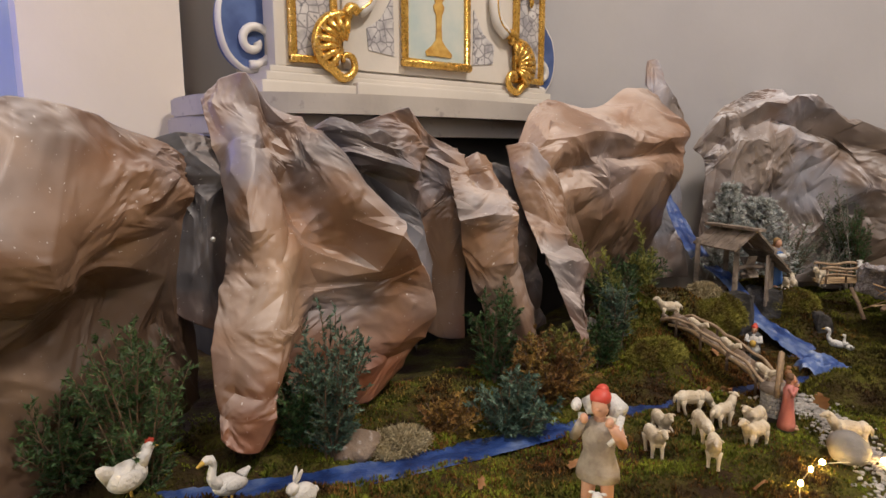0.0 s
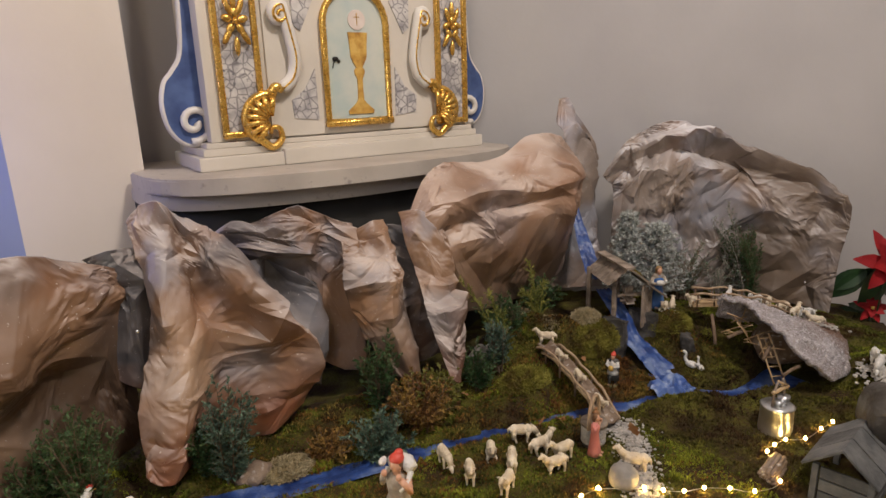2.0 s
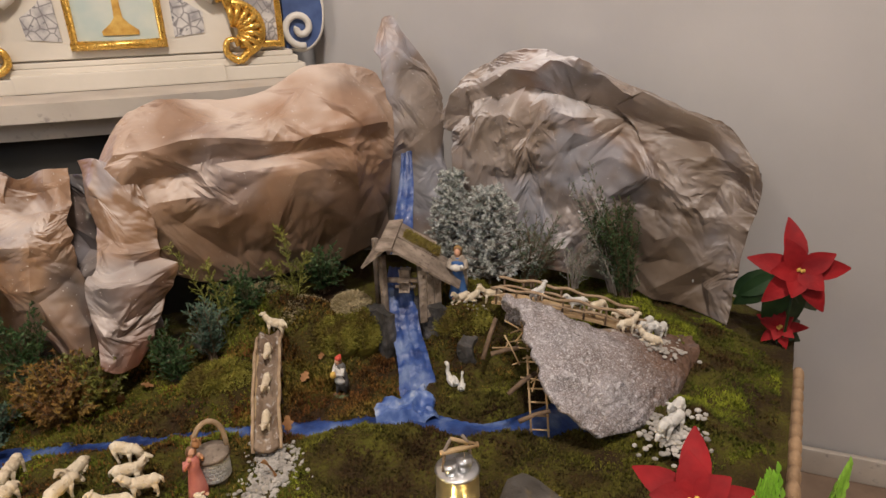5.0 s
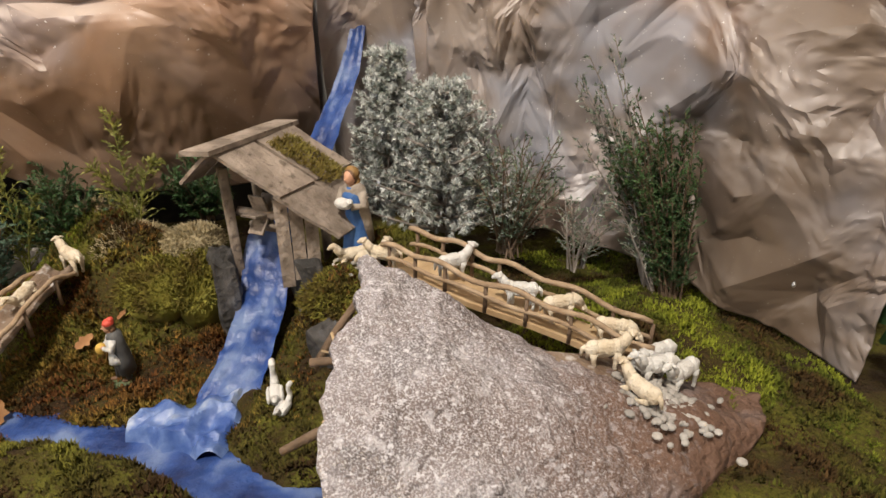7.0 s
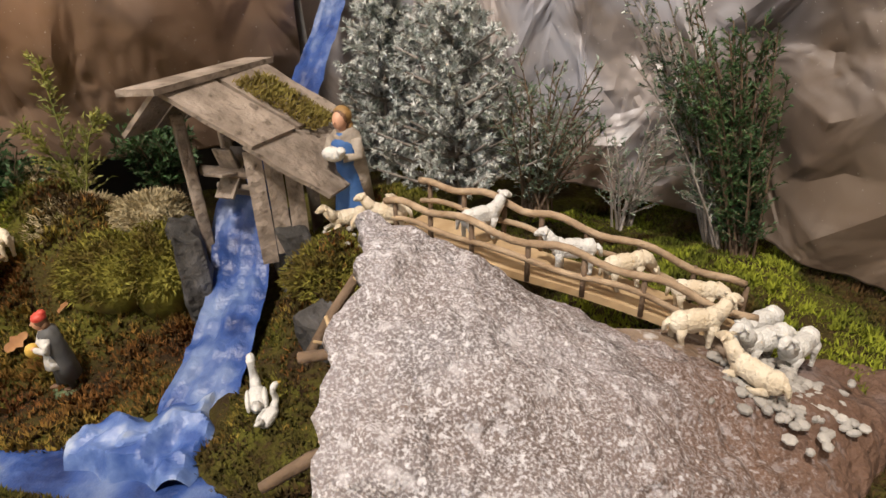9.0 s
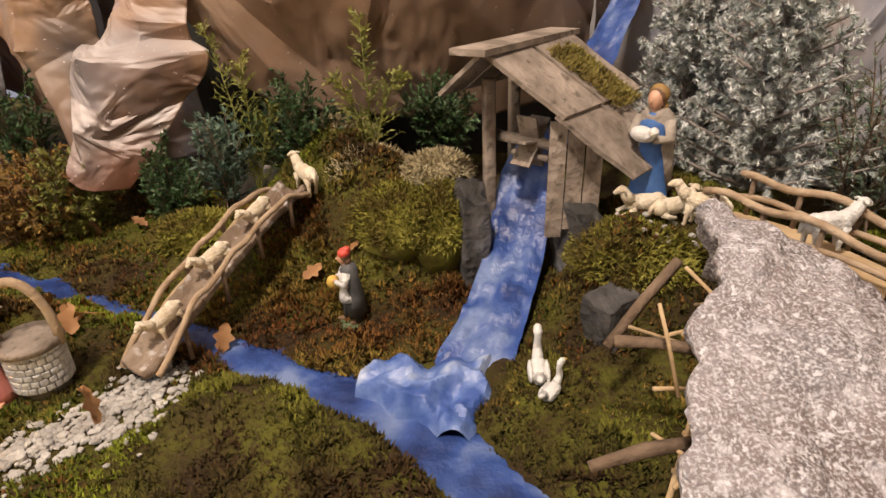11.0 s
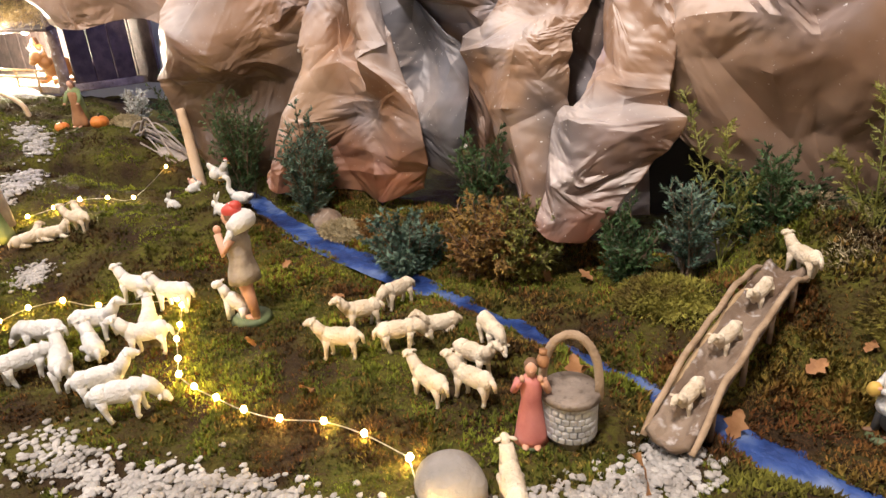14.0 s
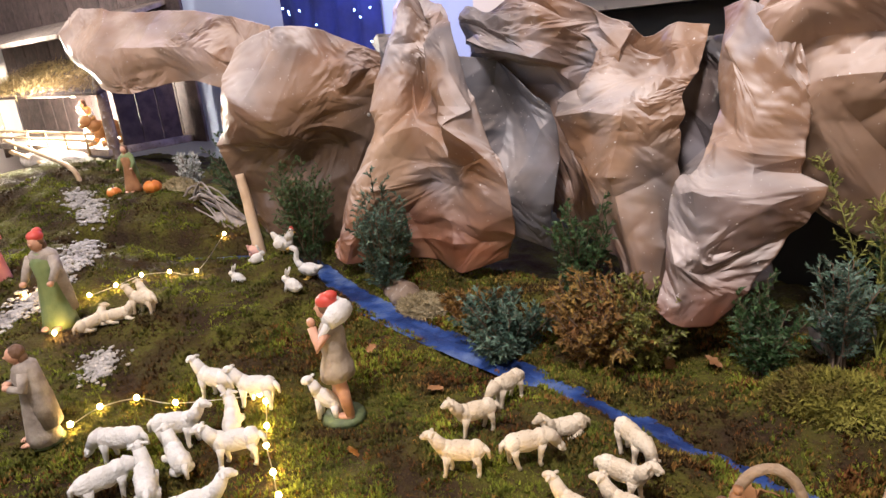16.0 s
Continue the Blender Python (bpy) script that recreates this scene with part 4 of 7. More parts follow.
# ---------------------------------------------------------------- more materials
WOOL = material("cream_painted_wool", [(0.55, 0.46, 0.33), (0.74, 0.67, 0.54)], 30, 0.7, 0, 0.8, 240, fine=((0.36, 0.27, 0.16), (0.60, 0.78)), bump_dist=0.004)
WHITE_WOOL = material("white_painted_wool", [(0.56, 0.55, 0.525), (0.70, 0.69, 0.665)], 30, 0.6, 0, 0.8, 240, fine=((0.45, 0.43, 0.40), (0.62, 0.8)), bump_dist=0.004)
SKIN = material("painted_skin", [(0.50, 0.27, 0.17), (0.58, 0.33, 0.22)], 20, 0.5, 0, 0.05, 80)
HAIR = material("painted_brown_hair", [(0.10, 0.05, 0.025), (0.16, 0.085, 0.04)], 40, 0.6, 0, 0.3, 120)
RED = material("painted_red", [(0.45, 0.045, 0.03), (0.58, 0.08, 0.05)], 20, 0.5, 0, 0.1, 80)
GREYCLOTH = material("painted_grey_brown_cloth", [(0.20, 0.165, 0.135), (0.40, 0.35, 0.29)], 35, 0.7, 0, 0.4, 90)
PINK = material("painted_pink_cloth", [(0.42, 0.13, 0.11), (0.55, 0.22, 0.19)], 25, 0.6, 0, 0.2, 90)
BLUECLOTH = material("painted_blue_cloth", [(0.03, 0.09, 0.26), (0.06, 0.15, 0.38)], 25, 0.6, 0, 0.2, 90)
DARKCLOTH = material("painted_dark_cloth", [(0.06, 0.06, 0.06), (0.12, 0.12, 0.12)], 25, 0.6, 0, 0.2, 90)
GREENCLOTH = material("painted_green_cloth", [(0.12, 0.17, 0.06), (0.22, 0.27, 0.10)], 25, 0.6, 0, 0.2, 90)
YELLOW = material("painted_yellow", [(0.50, 0.32, 0.05), (0.62, 0.42, 0.10)], 25, 0.6, 0, 0.1, 90)
BROWN = material("painted_brown", [(0.22, 0.10, 0.04), (0.34, 0.17, 0.07)], 25, 0.6, 0, 0.3, 90)
PIGPINK = material("painted_pig_pink", [(0.55, 0.30, 0.24), (0.62, 0.38, 0.31)], 25, 0.6, 0, 0.1, 90)
ORANGE = material("orange_pumpkin", [(0.50, 0.14, 0.02), (0.65, 0.22, 0.03)], 25, 0.5, 0, 0.1, 60)
PEBBLE = material("white_gravel", [(0.25, 0.235, 0.215), (0.44, 0.42, 0.39)], 20, 0.75, 0, 0.3, 150, island=0.2)
STONEGREY = material("round_field_stone", [(0.17, 0.155, 0.14), (0.34, 0.315, 0.285)], 14, 0.75, 0, 0.4, 90)
TIN = material("zinc_tin", [(0.48, 0.49, 0.50), (0.62, 0.63, 0.65)], 18, 0.32, 0.9, 0.2, 60)
ROPE = material("jute_rope", [(0.26, 0.18, 0.11), (0.40, 0.30, 0.20)], 40, 0.9, 0, 0.8, 200, bump_dist=0.003)
STRAW = material("straw", [(0.40, 0.28, 0.10), (0.58, 0.44, 0.20)], 30, 0.8, 0, 0, 100, island=0.25)
HILLMOSS = material("light_hill_moss", [(0.105, 0.078, 0.020), (0.17, 0.155, 0.026), (0.27, 0.25, 0.05)], 14, 0.95, 0, 0.3, 120, spread=(0.38, 0.62), island=0.35, spec=0.2)
DRYMOSS = material("dry_reindeer_moss", [(0.26, 0.21, 0.11), (0.40, 0.34, 0.21)], 18, 0.95, 0, 0, 120, island=0.3)
WIRE = material("thin_silver_wire", [(0.55, 0.50, 0.42), (0.65, 0.60, 0.50)], 20, 0.35, 0.9, 0, 60)
LED = glow("warm_led", (1.0, 0.60, 0.16), 190.0)
STAR = glow("cold_led", (0.45, 0.65, 1.0), 14.0)
CLOTH = material("dark_blue_cloth", [(0.004, 0.008, 0.06), (0.010, 0.018, 0.12)], 6, 0.8, 0, 0.2, 60)
DRYLEAF = material("dry_oak_leaf", [(0.22, 0.10, 0.035), (0.34, 0.18, 0.075)], 30, 0.7, 0, 0.3, 100, rand=0.25)
TWIG = material("twig_bark", [(0.10, 0.065, 0.04), (0.19, 0.13, 0.085)], 30, 0.85, 0, 0.4, 120)
GREYTWIG = material("grey_root_wood", [(0.20, 0.17, 0.15), (0.36, 0.32, 0.29)], 30, 0.8, 0, 0.4, 120)
LEAF_JUNIPER = material("juniper_green", [(0.022, 0.058, 0.016), (0.060, 0.120, 0.036)], 16, 0.6, 0, 0, 100, island=0.35)
LEAF_BLUE = material("blue_green_juniper", [(0.026, 0.062, 0.042), (0.12, 0.19, 0.135)], 22, 0.6, 0, 0, 100, island=0.4)
LEAF_OLIVE = material("yellow_green_thuja", [(0.10, 0.115, 0.018), (0.24, 0.235, 0.045)], 16, 0.6, 0, 0, 100, island=0.35)
LEAF_RUST = material("rusty_heather", [(0.15, 0.065, 0.016), (0.28, 0.18, 0.035)], 14, 0.8, 0, 0, 100, island=0.5)
LEAF_FROSTGREEN = material("frost_tipped_juniper", [(0.050, 0.090, 0.045), (0.13, 0.18, 0.12), (0.46, 0.49, 0.46)], 55, 0.7, 0, 0, 100, spread=(0.36, 0.68), island=0.4)
LEAF_FROST = material("frosted_needles", [(0.24, 0.28, 0.25), (0.70, 0.71, 0.70)], 60, 0.8, 0, 0, 100, island=0.35)
RUSTMOSS = material("rusty_moss", [(0.120, 0.050, 0.016), (0.17, 0.088, 0.022), (0.20, 0.155, 0.032)], 9, 0.95, 0, 0, 100, spread=(0.38, 0.62), island=0.5, spec=0.15)
LEAF_FERN = material("bright_fern", [(0.16, 0.36, 0.02), (0.26, 0.50, 0.05)], 20, 0.5, 0, 0, 100, island=0.2)
BRACT = material("poinsettia_red", [(0.15, 0.004, 0.007), (0.27, 0.009, 0.012)], 18, 0.65, 0, 0.15, 80, spec=0.2)
POINLEAF = material("poinsettia_leaf", [(0.012, 0.035, 0.012), (0.030, 0.070, 0.022)], 18, 0.45, 0, 0.15, 80)
WICKER = material("rope_wicker", [(0.24, 0.15, 0.08), (0.40, 0.27, 0.16)], 25, 0.8, 0, 0.5, 90, rand=0.15)
STABLEWOOD = material("dark_stable_boards", [(0.035, 0.022, 0.020), (0.075, 0.050, 0.045)], 25, 0.8, 0, 0.4, 90, rand=0.2)
LAMPWHITE = glow("stable_bulb", (1.0, 0.85, 0.6), 60.0)


WATER_PALE = material("pale_blue_painted_paper", [(0.035, 0.08, 0.28), (0.12, 0.19, 0.42), (0.36, 0.42, 0.54)], 22, 0.4, 0, 0.4, 45, spread=(0.36, 0.66))


# ---------------------------------------------------------------- water
def ribbon(name, line, mat, label, wrinkle=0.004, cross=9, seed=0):
    """A sheet along a line of (x, y, z, half width)."""
    pts = [np.array(p) for p in [tuple(q) for q in smooth_line4(line, 70)]]
    verts = []
    for i, p in enumerate(pts):
        d = pts[min(i + 1, 69)][:2] - pts[max(i - 1, 0)][:2]
        d = d / (np.linalg.norm(d) + 1e-9)
        for k in range(cross):
            w = (k / (cross - 1) * 2 - 1) * p[3]
            x, y = p[0] - d[1] * w, p[1] + d[0] * w
            verts.append((x, y, p[2] + wrinkle * float(facets(np.array(x * 40.0), np.array(y * 40.0), seed)) + wrinkle * 0.5 * math.sin(k * 1.9 + i * 0.07)))
    faces = [(i * cross + k, i * cross + k + 1, (i + 1) * cross + k + 1, (i + 1) * cross + k) for i in range(69) for k in range(cross - 1)]
    ob = raw(name, verts, faces, mat)
    return tagged(ob, label, "water", kind="structure")


def smooth_line4(line, n):
    a = smooth_line([p[:3] for p in line], n)
    b = smooth_line([(p[3], 0, 0) for p in line], n)
    return [(*p, max(0.004, q[0])) for p, q in zip(a, b)]


ribbon("water", [(x, y, float(water_level(x)), w + 0.022) for (x, y), w in zip(STREAM, STREAM_W)], WATER, "narrow blue painted paper stream between mossy banks", 0.0015)
fall = ribbon("waterfall", [(1.905, 1.02, 0.50, 0.030), (1.882, 0.95, 0.475, 0.038), (1.872, 0.90, 0.435, 0.042), (1.866, 0.86, 0.385, 0.042), (1.86, 0.80, 0.352, 0.042), (1.85, 0.74, 0.330, 0.044),
                            (1.84, 0.69, 0.312, 0.048), (1.83, 0.645, 0.288, 0.050)], WATER, "blue painted waterfall under the mill", 0.006, 13, 4)
tagged(fall, category="waterfall")
ribbon("waterfall", [(2.05, 1.33, 0.84, 0.016), (2.035, 1.30, 0.76, 0.018), (2.01, 1.24, 0.68, 0.024), (1.97, 1.16, 0.60, 0.03), (1.93, 1.07, 0.52, 0.035)], WATER, "thin blue waterfall coming down a rock cleft", 0.006, 9, 7)


# crumpled pale blue foam at the foot of the fall
nf = 46
foam = []
for j in range(nf):
    for i in range(nf):
        a, b = i / (nf - 1) * 2 - 1, j / (nf - 1) * 2 - 1
        x, y = 1.797 + 0.088 * a + 0.01 * b, 0.645 + 0.080 * b
        rim = max(0.0, 1 - (a * a + b * b) * (1.0 + 0.45 * math.sin(3 * math.atan2(b, a) + 1) + 0.2 * math.sin(7 * math.atan2(b, a))))
        h = 0.85 + 0.4 * float(facets(np.array(x * 26.0), np.array(y * 20.0), 77)) + 0.15 * float(facets(np.array(x * 60.0), np.array(y * 60.0), 78))
        foam.append((x, y, 0.270 + 0.034 * min(1.0, rim * 2.2) * h + 0.008 * rim))
pool = raw("foam", foam, [(j * nf + i, j * nf + i + 1, (j + 1) * nf + i + 1, (j + 1) * nf + i) for j in range(nf - 1) for i in range(nf - 1)], WATER_PALE)
pool.data.set_sharp_from_angle(angle=radians(25))
tagged(pool, "crumpled pale blue paper foam below the waterfall", "water", kind="structure")


# ---------------------------------------------------------------- moss, gravel
def path_distance(x, y, line):
    d = np.full(np.shape(x), 9.0)
    for p in smooth_line([(*q, 0) for q in line], 60):
        d = np.minimum(d, np.hypot(x - p[0], y - p[1]))
    return d


PATH_A = [(0.74, 0.16), (0.92, 0.18), (1.03, 0.245), (1.16, 0.27), (1.29, 0.33), (1.34, 0.40), (1.40, 0.45), (1.46, 0.52), (1.45, 0.58)]
FALL = [(1.905, 1.02), (1.872, 0.90), (1.86, 0.80), (1.84, 0.69), (1.80, 0.63)]
PATH_B = [(-0.95, 0.86), (-0.75, 0.82), (-0.55, 0.74), (-0.35, 0.62), (-0.22, 0.52), (-0.17, 0.42), (-0.15, 0.30)]


def build_moss(count, x0, x1, y0, y1, seed, length, name, mat, label):
    """Tufts of short blades on the ground, outside water and gravel."""
    r = np.random.RandomState(seed)
    x, y = r.uniform(x0, x1, count), r.uniform(y0, y1, count)
    keep = (stream_distance(x, y) > -0.004) & (path_distance(x, y, PATH_A) > 0.035) & (path_distance(x, y, PATH_B) > 0.04) & (path_distance(x, y, FALL) > 0.046) & (x < 2.28 + (y + 0.01) * 1.22)
    thin = fbm(x, y, 11, 9) if mat in (MOSS, MOSS_BROWN) else fbm(x, y, 15, 30) - 0.45
    keep &= r.uniform(-0.9, 0.7, count) < thin + 0.35
    x, y = x[keep], y[keep]
    n = len(x)
    z = ground_height(x, y)
    size = length * r.uniform(0.5, 1.3, n) * (1 + 0.9 * fbm(x, y, 42, 12))
    verts = np.zeros((n, 3, 3, 3))
    for b in range(3):
        a = r.uniform(0, math.tau, n)
        lean = r.uniform(0.2, 1.1, n)
        d = np.stack([np.cos(a) * np.sin(lean), np.sin(a) * np.sin(lean), np.cos(lean)], -1)
        side = np.stack([-np.sin(a), np.cos(a), 0 * a], -1)
        base = np.stack([x, y, z - 0.002], -1)
        w = size[:, None] * 0.22
        verts[:, b, 0], verts[:, b, 1] = base - side * w, base + side * w
        verts[:, b, 2] = base + d * size[:, None]
    v = verts.reshape(-1, 3)
    # two crossing joints tie a tuft's blades into one island
    v = v.tolist()
    faces = [(3 * k, 3 * k + 1, 3 * k + 2) for k in range(3 * n)]
    ob = raw(name, v, faces, mat, False)
    return tagged(ob, label, "moss", kind="stuff")


build_moss(92000, 0.35, 1.52, 0.12, 1.12, 61, 0.0082, "moss", MOSS, "short green and olive moss on the hills")
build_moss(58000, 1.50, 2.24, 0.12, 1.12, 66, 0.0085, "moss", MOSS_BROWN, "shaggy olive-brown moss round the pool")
build_moss(42000, 2.22, 2.75, 0.12, 1.12, 67, 0.0082, "moss", MOSS, "bright green moss behind the cork rock")
build_moss(40000, 0.40, 2.10, 0.60, 1.12, 63, 0.009, "dry_moss", RUSTMOSS, "brown and rusty dry moss along the stream")
build_moss(13000, 1.38, 1.86, 0.64, 0.95, 65, 0.011, "dry_moss", RUSTMOSS, "shaggy brown moss below the bark bridge")
build_moss(24000, 0.40, 1.50, 0.14, 0.60, 64, 0.007, "dry_moss", RUSTMOSS, "brown dry moss patches on the meadow")
build_moss(60000, -1.2, 0.35, 0.1, 1.25, 62, 0.008, "moss", MOSS, "short green moss on the hills by the gravel path")


def build_gravel(line, count, spread, seed, label, size=0.006):
    r = np.random.RandomState(seed)
    pts = smooth_line([(*q, 0) for q in line], 100)
    ico = bmesh.new()
    bmesh.ops.create_icosphere(ico, subdivisions=1, radius=1.0)
    iv = np.array([tuple(v.co) for v in ico.verts])
    jf = [[v.index for v in f.verts] for f in ico.faces]
    ico.free()
    verts, faces = [], []
    for k in range(count):
        p = pts[r.randint(100)]
        x, y = p.x + r.normal(0, spread), p.y + r.normal(0, spread)
        if stream_distance(x, y) < 0.005:
            continue
        s = size * r.uniform(0.45, 1.3) * np.array([r.uniform(0.8, 1.3), r.uniform(0.8, 1.3), r.uniform(0.5, 0.8)])
        a = r.uniform(0, math.tau)
        q = iv * s * r.uniform(0.8, 1.15, (len(iv), 1))
        q = np.stack([q[:, 0] * math.cos(a) - q[:, 1] * math.sin(a), q[:, 0] * math.sin(a) + q[:, 1] * math.cos(a), q[:, 2]], -1)
        q += (x, y, on_ground(x, y) + s[2] * 0.3 + r.uniform(0, 0.003))
        faces += [[i + len(verts) for i in f] for f in jf]
        verts += q.tolist()
    return tagged(raw("gravel", verts, faces, PEBBLE, False), label, "gravel", kind="stuff")


build_gravel(PATH_A, 2400, 0.022, 71, "white gravel path between the mossy hills", 0.0048)
build_gravel(PATH_B, 1900, 0.024, 72, "pale gravel path leading up to the stable", 0.006)
build_gravel([(1.43, 0.58), (1.46, 0.60)], 70, 0.018, 73, "white pebbles at the foot of the bark bridge", 0.005)


# ---------------------------------------------------------------- plants
def foliage(branches, seed, twigs=12, needles=10, twig_len=0.05, needle=0.008, wide=0.22, flat=False, droop=0.0):
    """Needle triangles and stem lines for branches given as lists of places. Returns needle vertices, faces and twig lines."""
    r = np.random.RandomState(seed)
    verts, stems = [], []
    for br in branches:
        br = np.array(br)
        n = len(br)
        for k in range(twigs):
            s = 0.12 + 0.88 * (k + r.uniform(0, 0.8)) / twigs
            i = min(int(s * (n - 1)), n - 2)
            p = br[i] + (br[i + 1] - br[i]) * (s * (n - 1) - i)
            d = br[i + 1] - br[i]
            d = d / np.linalg.norm(d)
            o = r.normal(0, 1, 3)
            if flat:
                o[2] *= 0.3
            o -= d * (o @ d)
            o /= np.linalg.norm(o) + 1e-9
            t = d * 0.75 + o * 0.8 + np.array([0, 0, -droop])
            t /= np.linalg.norm(t)
            length = twig_len * (1.15 - 0.75 * s) * r.uniform(0.6, 1.2)
            e = p + t * length
            stems.append((p, e))
            m = max(4, int(needles * (1.2 - 0.5 * s)))
            for j in range(m):
                q = p + (e - p) * (j + r.uniform(0.2, 1)) / m
                a = r.normal(0, 1, 3)
                a -= t * (a @ t)
                a /= np.linalg.norm(a) + 1e-9
                nd = t * 0.8 + a * 0.75
                nd /= np.linalg.norm(nd)
                side = np.cross(nd, r.normal(0, 1, 3))
                side /= np.linalg.norm(side) + 1e-9
                ln = needle * r.uniform(0.7, 1.3)
                verts += [q - side * ln * wide, q + side * ln * wide, q + nd * ln]
    faces = [(3 * k, 3 * k + 1, 3 * k + 2) for k in range(len(verts) // 3)]
    return verts, faces, stems


def stem_mesh(lines, name, mat, parent, radius=0.0016):
    """Thin three-sided bars along straight or bent lines, one mesh."""
    verts, faces = [], []
    for ln in lines:
        pts = [Vector(p) for p in ln]
        for i, p in enumerate(pts):
            d = (pts[min(i + 1, len(pts) - 1)] - pts[max(i - 1, 0)]).normalized()
            a = d.orthogonal().normalized()
            b = d.cross(a)
            rad = radius * (1.0 - 0.7 * i / (len(pts) - 1)) * (1.6 if len(pts) > 2 else 0.6)
            for k in range(3):
                verts.append(tuple(p + (a * math.cos(k * 2.094) + b * math.sin(k * 2.094)) * rad))
        base = len(verts) - 3 * len(pts)
        for i in range(len(pts) - 1):
            for k in range(3):
                o = base + 3 * i
                faces.append((o + k, o + (k + 1) % 3, o + 3 + (k + 1) % 3, o + 3 + k))
    ob = raw(name, verts, faces, mat)
    ob.parent = parent
    return ob


def bush(name, place, height, spread, leaf, label, category="bush", seed=1, branches=24, lean=(0, 0), upright=0.5, twigs=18, needles=18, twig_len=0.045, needle=0.0082, wide=0.24, group="bushes", droop=0.0, twig=None):
    """A small evergreen of several bent stems with needled side twigs."""
    r = np.random.RandomState(seed)
    top = holder(name, place, label, category, group)
    lines = []
    for k in range(branches):
        a = r.uniform(0, math.tau)
        out = spread * math.sqrt(r.uniform(0.02, 1))
        h = height * r.uniform(0.55, 1.0) * (1 - 0.35 * out / spread)
        p0 = np.array([r.normal(0, spread * 0.12), r.normal(0, spread * 0.12), -0.012])
        p3 = np.array([math.cos(a) * out + lean[0], math.sin(a) * out + lean[1], h])
        p1 = p0 * (1 - upright * 0.5) + p3 * upright * 0.5 + np.array([0, 0, h * 0.22])
        lines.append([p0 * (1 - s) ** 2 + 2 * p1 * s * (1 - s) + p3 * s * s for s in np.linspace(0, 1, 6)])
    verts, faces, stems = foliage(lines, seed + 7, twigs, needles, twig_len, needle, wide, droop=droop)
    stem_mesh(lines + stems, "stem", twig or TWIG, top)
    ob = raw("foliage", [tuple(v) for v in verts], faces, leaf, False)
    ob.parent = top
    return top


def conifer(name, place, height, radius, leaf, label, seed=1, lean=(0, 0)):
    """A small fir with a trunk, whorls of boughs and dense frosted needles."""
    r = np.random.RandomState(seed)
    top = holder(name, place, label, "fir tree", "frosted firs")
    trunk = [np.array([lean[0] * s, lean[1] * s, height * s - 0.01]) for s in np.linspace(0, 1, 7)]
    lines = [trunk]
    whorls = 11
    for w in range(whorls):
        s = 0.05 + 0.91 * w / whorls
        for k in range(8):
            a = math.tau * k / 8 + w * 0.9 + r.uniform(-0.25, 0.25)
            ln = radius * (1.05 - 0.85 * s) * r.uniform(0.75, 1.15)
            b = np.array([lean[0] * s, lean[1] * s, height * s])
            d = np.array([math.cos(a), math.sin(a), 0])
            lines.append([b, b + d * ln * 0.5 + (0, 0, ln * 0.22), b + d * ln + (0, 0, ln * 0.5)])
    verts, faces, stems = foliage(lines, seed + 3, 17, 34, 0.024, 0.0085, 0.13)
    stem_mesh(lines, "trunk", GREYTWIG, top, 0.003)
    ob = raw("foliage", [tuple(v) for v in verts], faces, leaf, False)
    ob.parent = top
    return top


conifer("frosted_fir", (2.085, 1.07, 0.42), 0.36, 0.10, LEAF_FROST, "small snow-frosted fir tree behind the mill", 3, (0.02, 0))
conifer("frosted_fir", (2.20, 1.01, 0.40), 0.32, 0.155, LEAF_FROST, "broad snow-frosted fir tree behind the mill", 9)
bush("frosted_juniper", (2.31, 0.95, 0.40), 0.29, 0.10, LEAF_FROSTGREEN, "frosted juniper sprigs before the paper rock", seed=4, branches=26, lean=(0.02, 0.0), upright=0.9, twigs=16, needles=12, twig_len=0.045, needle=0.0075, wide=0.18)
bush("frosted_sprig", (2.42, 0.87, 0.40), 0.20, 0.06, LEAF_FROSTGREEN, "thin frosted sprig before the paper rock", seed=5, branches=12, upright=0.9, twigs=10, needles=8, needle=0.0075, wide=0.16, twig=GREYTWIG)
bush("juniper_branch", (2.58, 0.82, 0.35), 0.42, 0.085, LEAF_JUNIPER, "tall green juniper branch leaning on the paper rock", seed=6, branches=64, lean=(-0.05, 0.03), upright=0.85, twigs=26, needles=17, twig_len=0.032, needle=0.0062, wide=0.22)
bush("frosted_branch", (2.55, 0.83, 0.36), 0.55, 0.06, LEAF_FROSTGREEN, "tall frosted juniper branch with a bare grey stem", seed=26, branches=12, lean=(-0.12, 0.03), upright=1.0, twigs=20, needles=14, twig_len=0.038, needle=0.0065, wide=0.2, twig=GREYTWIG)
bush("juniper_bush", (1.45, 1.05, 0.40), 0.20, 0.10, LEAF_JUNIPER, "dark green juniper bush below the paper rock", seed=10, branches=27)
bush("juniper_bush", (1.70, 1.15, 0.42), 0.18, 0.09, LEAF_JUNIPER, "dark green juniper bush below the paper rock", seed=11, branches=21)


def feather_sprig(base, tips, leaf, label, seed):
    """Long bent stems with short side twigs all along."""
    top = holder("thuja_sprig", base, label, "sprig", "bushes")
    lines = []
    for tip in tips:
        e = np.array(tip) - np.array(base)
        lines.append([e * t + np.array([0, 0, 0.03 * math.sin(math.pi * t)]) for t in np.linspace(-0.04, 1, 9)])
    verts, faces, stems = foliage(lines, seed, 46, 12, 0.042, 0.0080, 0.2)
    stem_mesh(lines + stems, "stem", LEAF_OLIVE, top, 0.0014)
    ob = raw("foliage", [tuple(v) for v in verts], faces, leaf, False)
    ob.parent = top


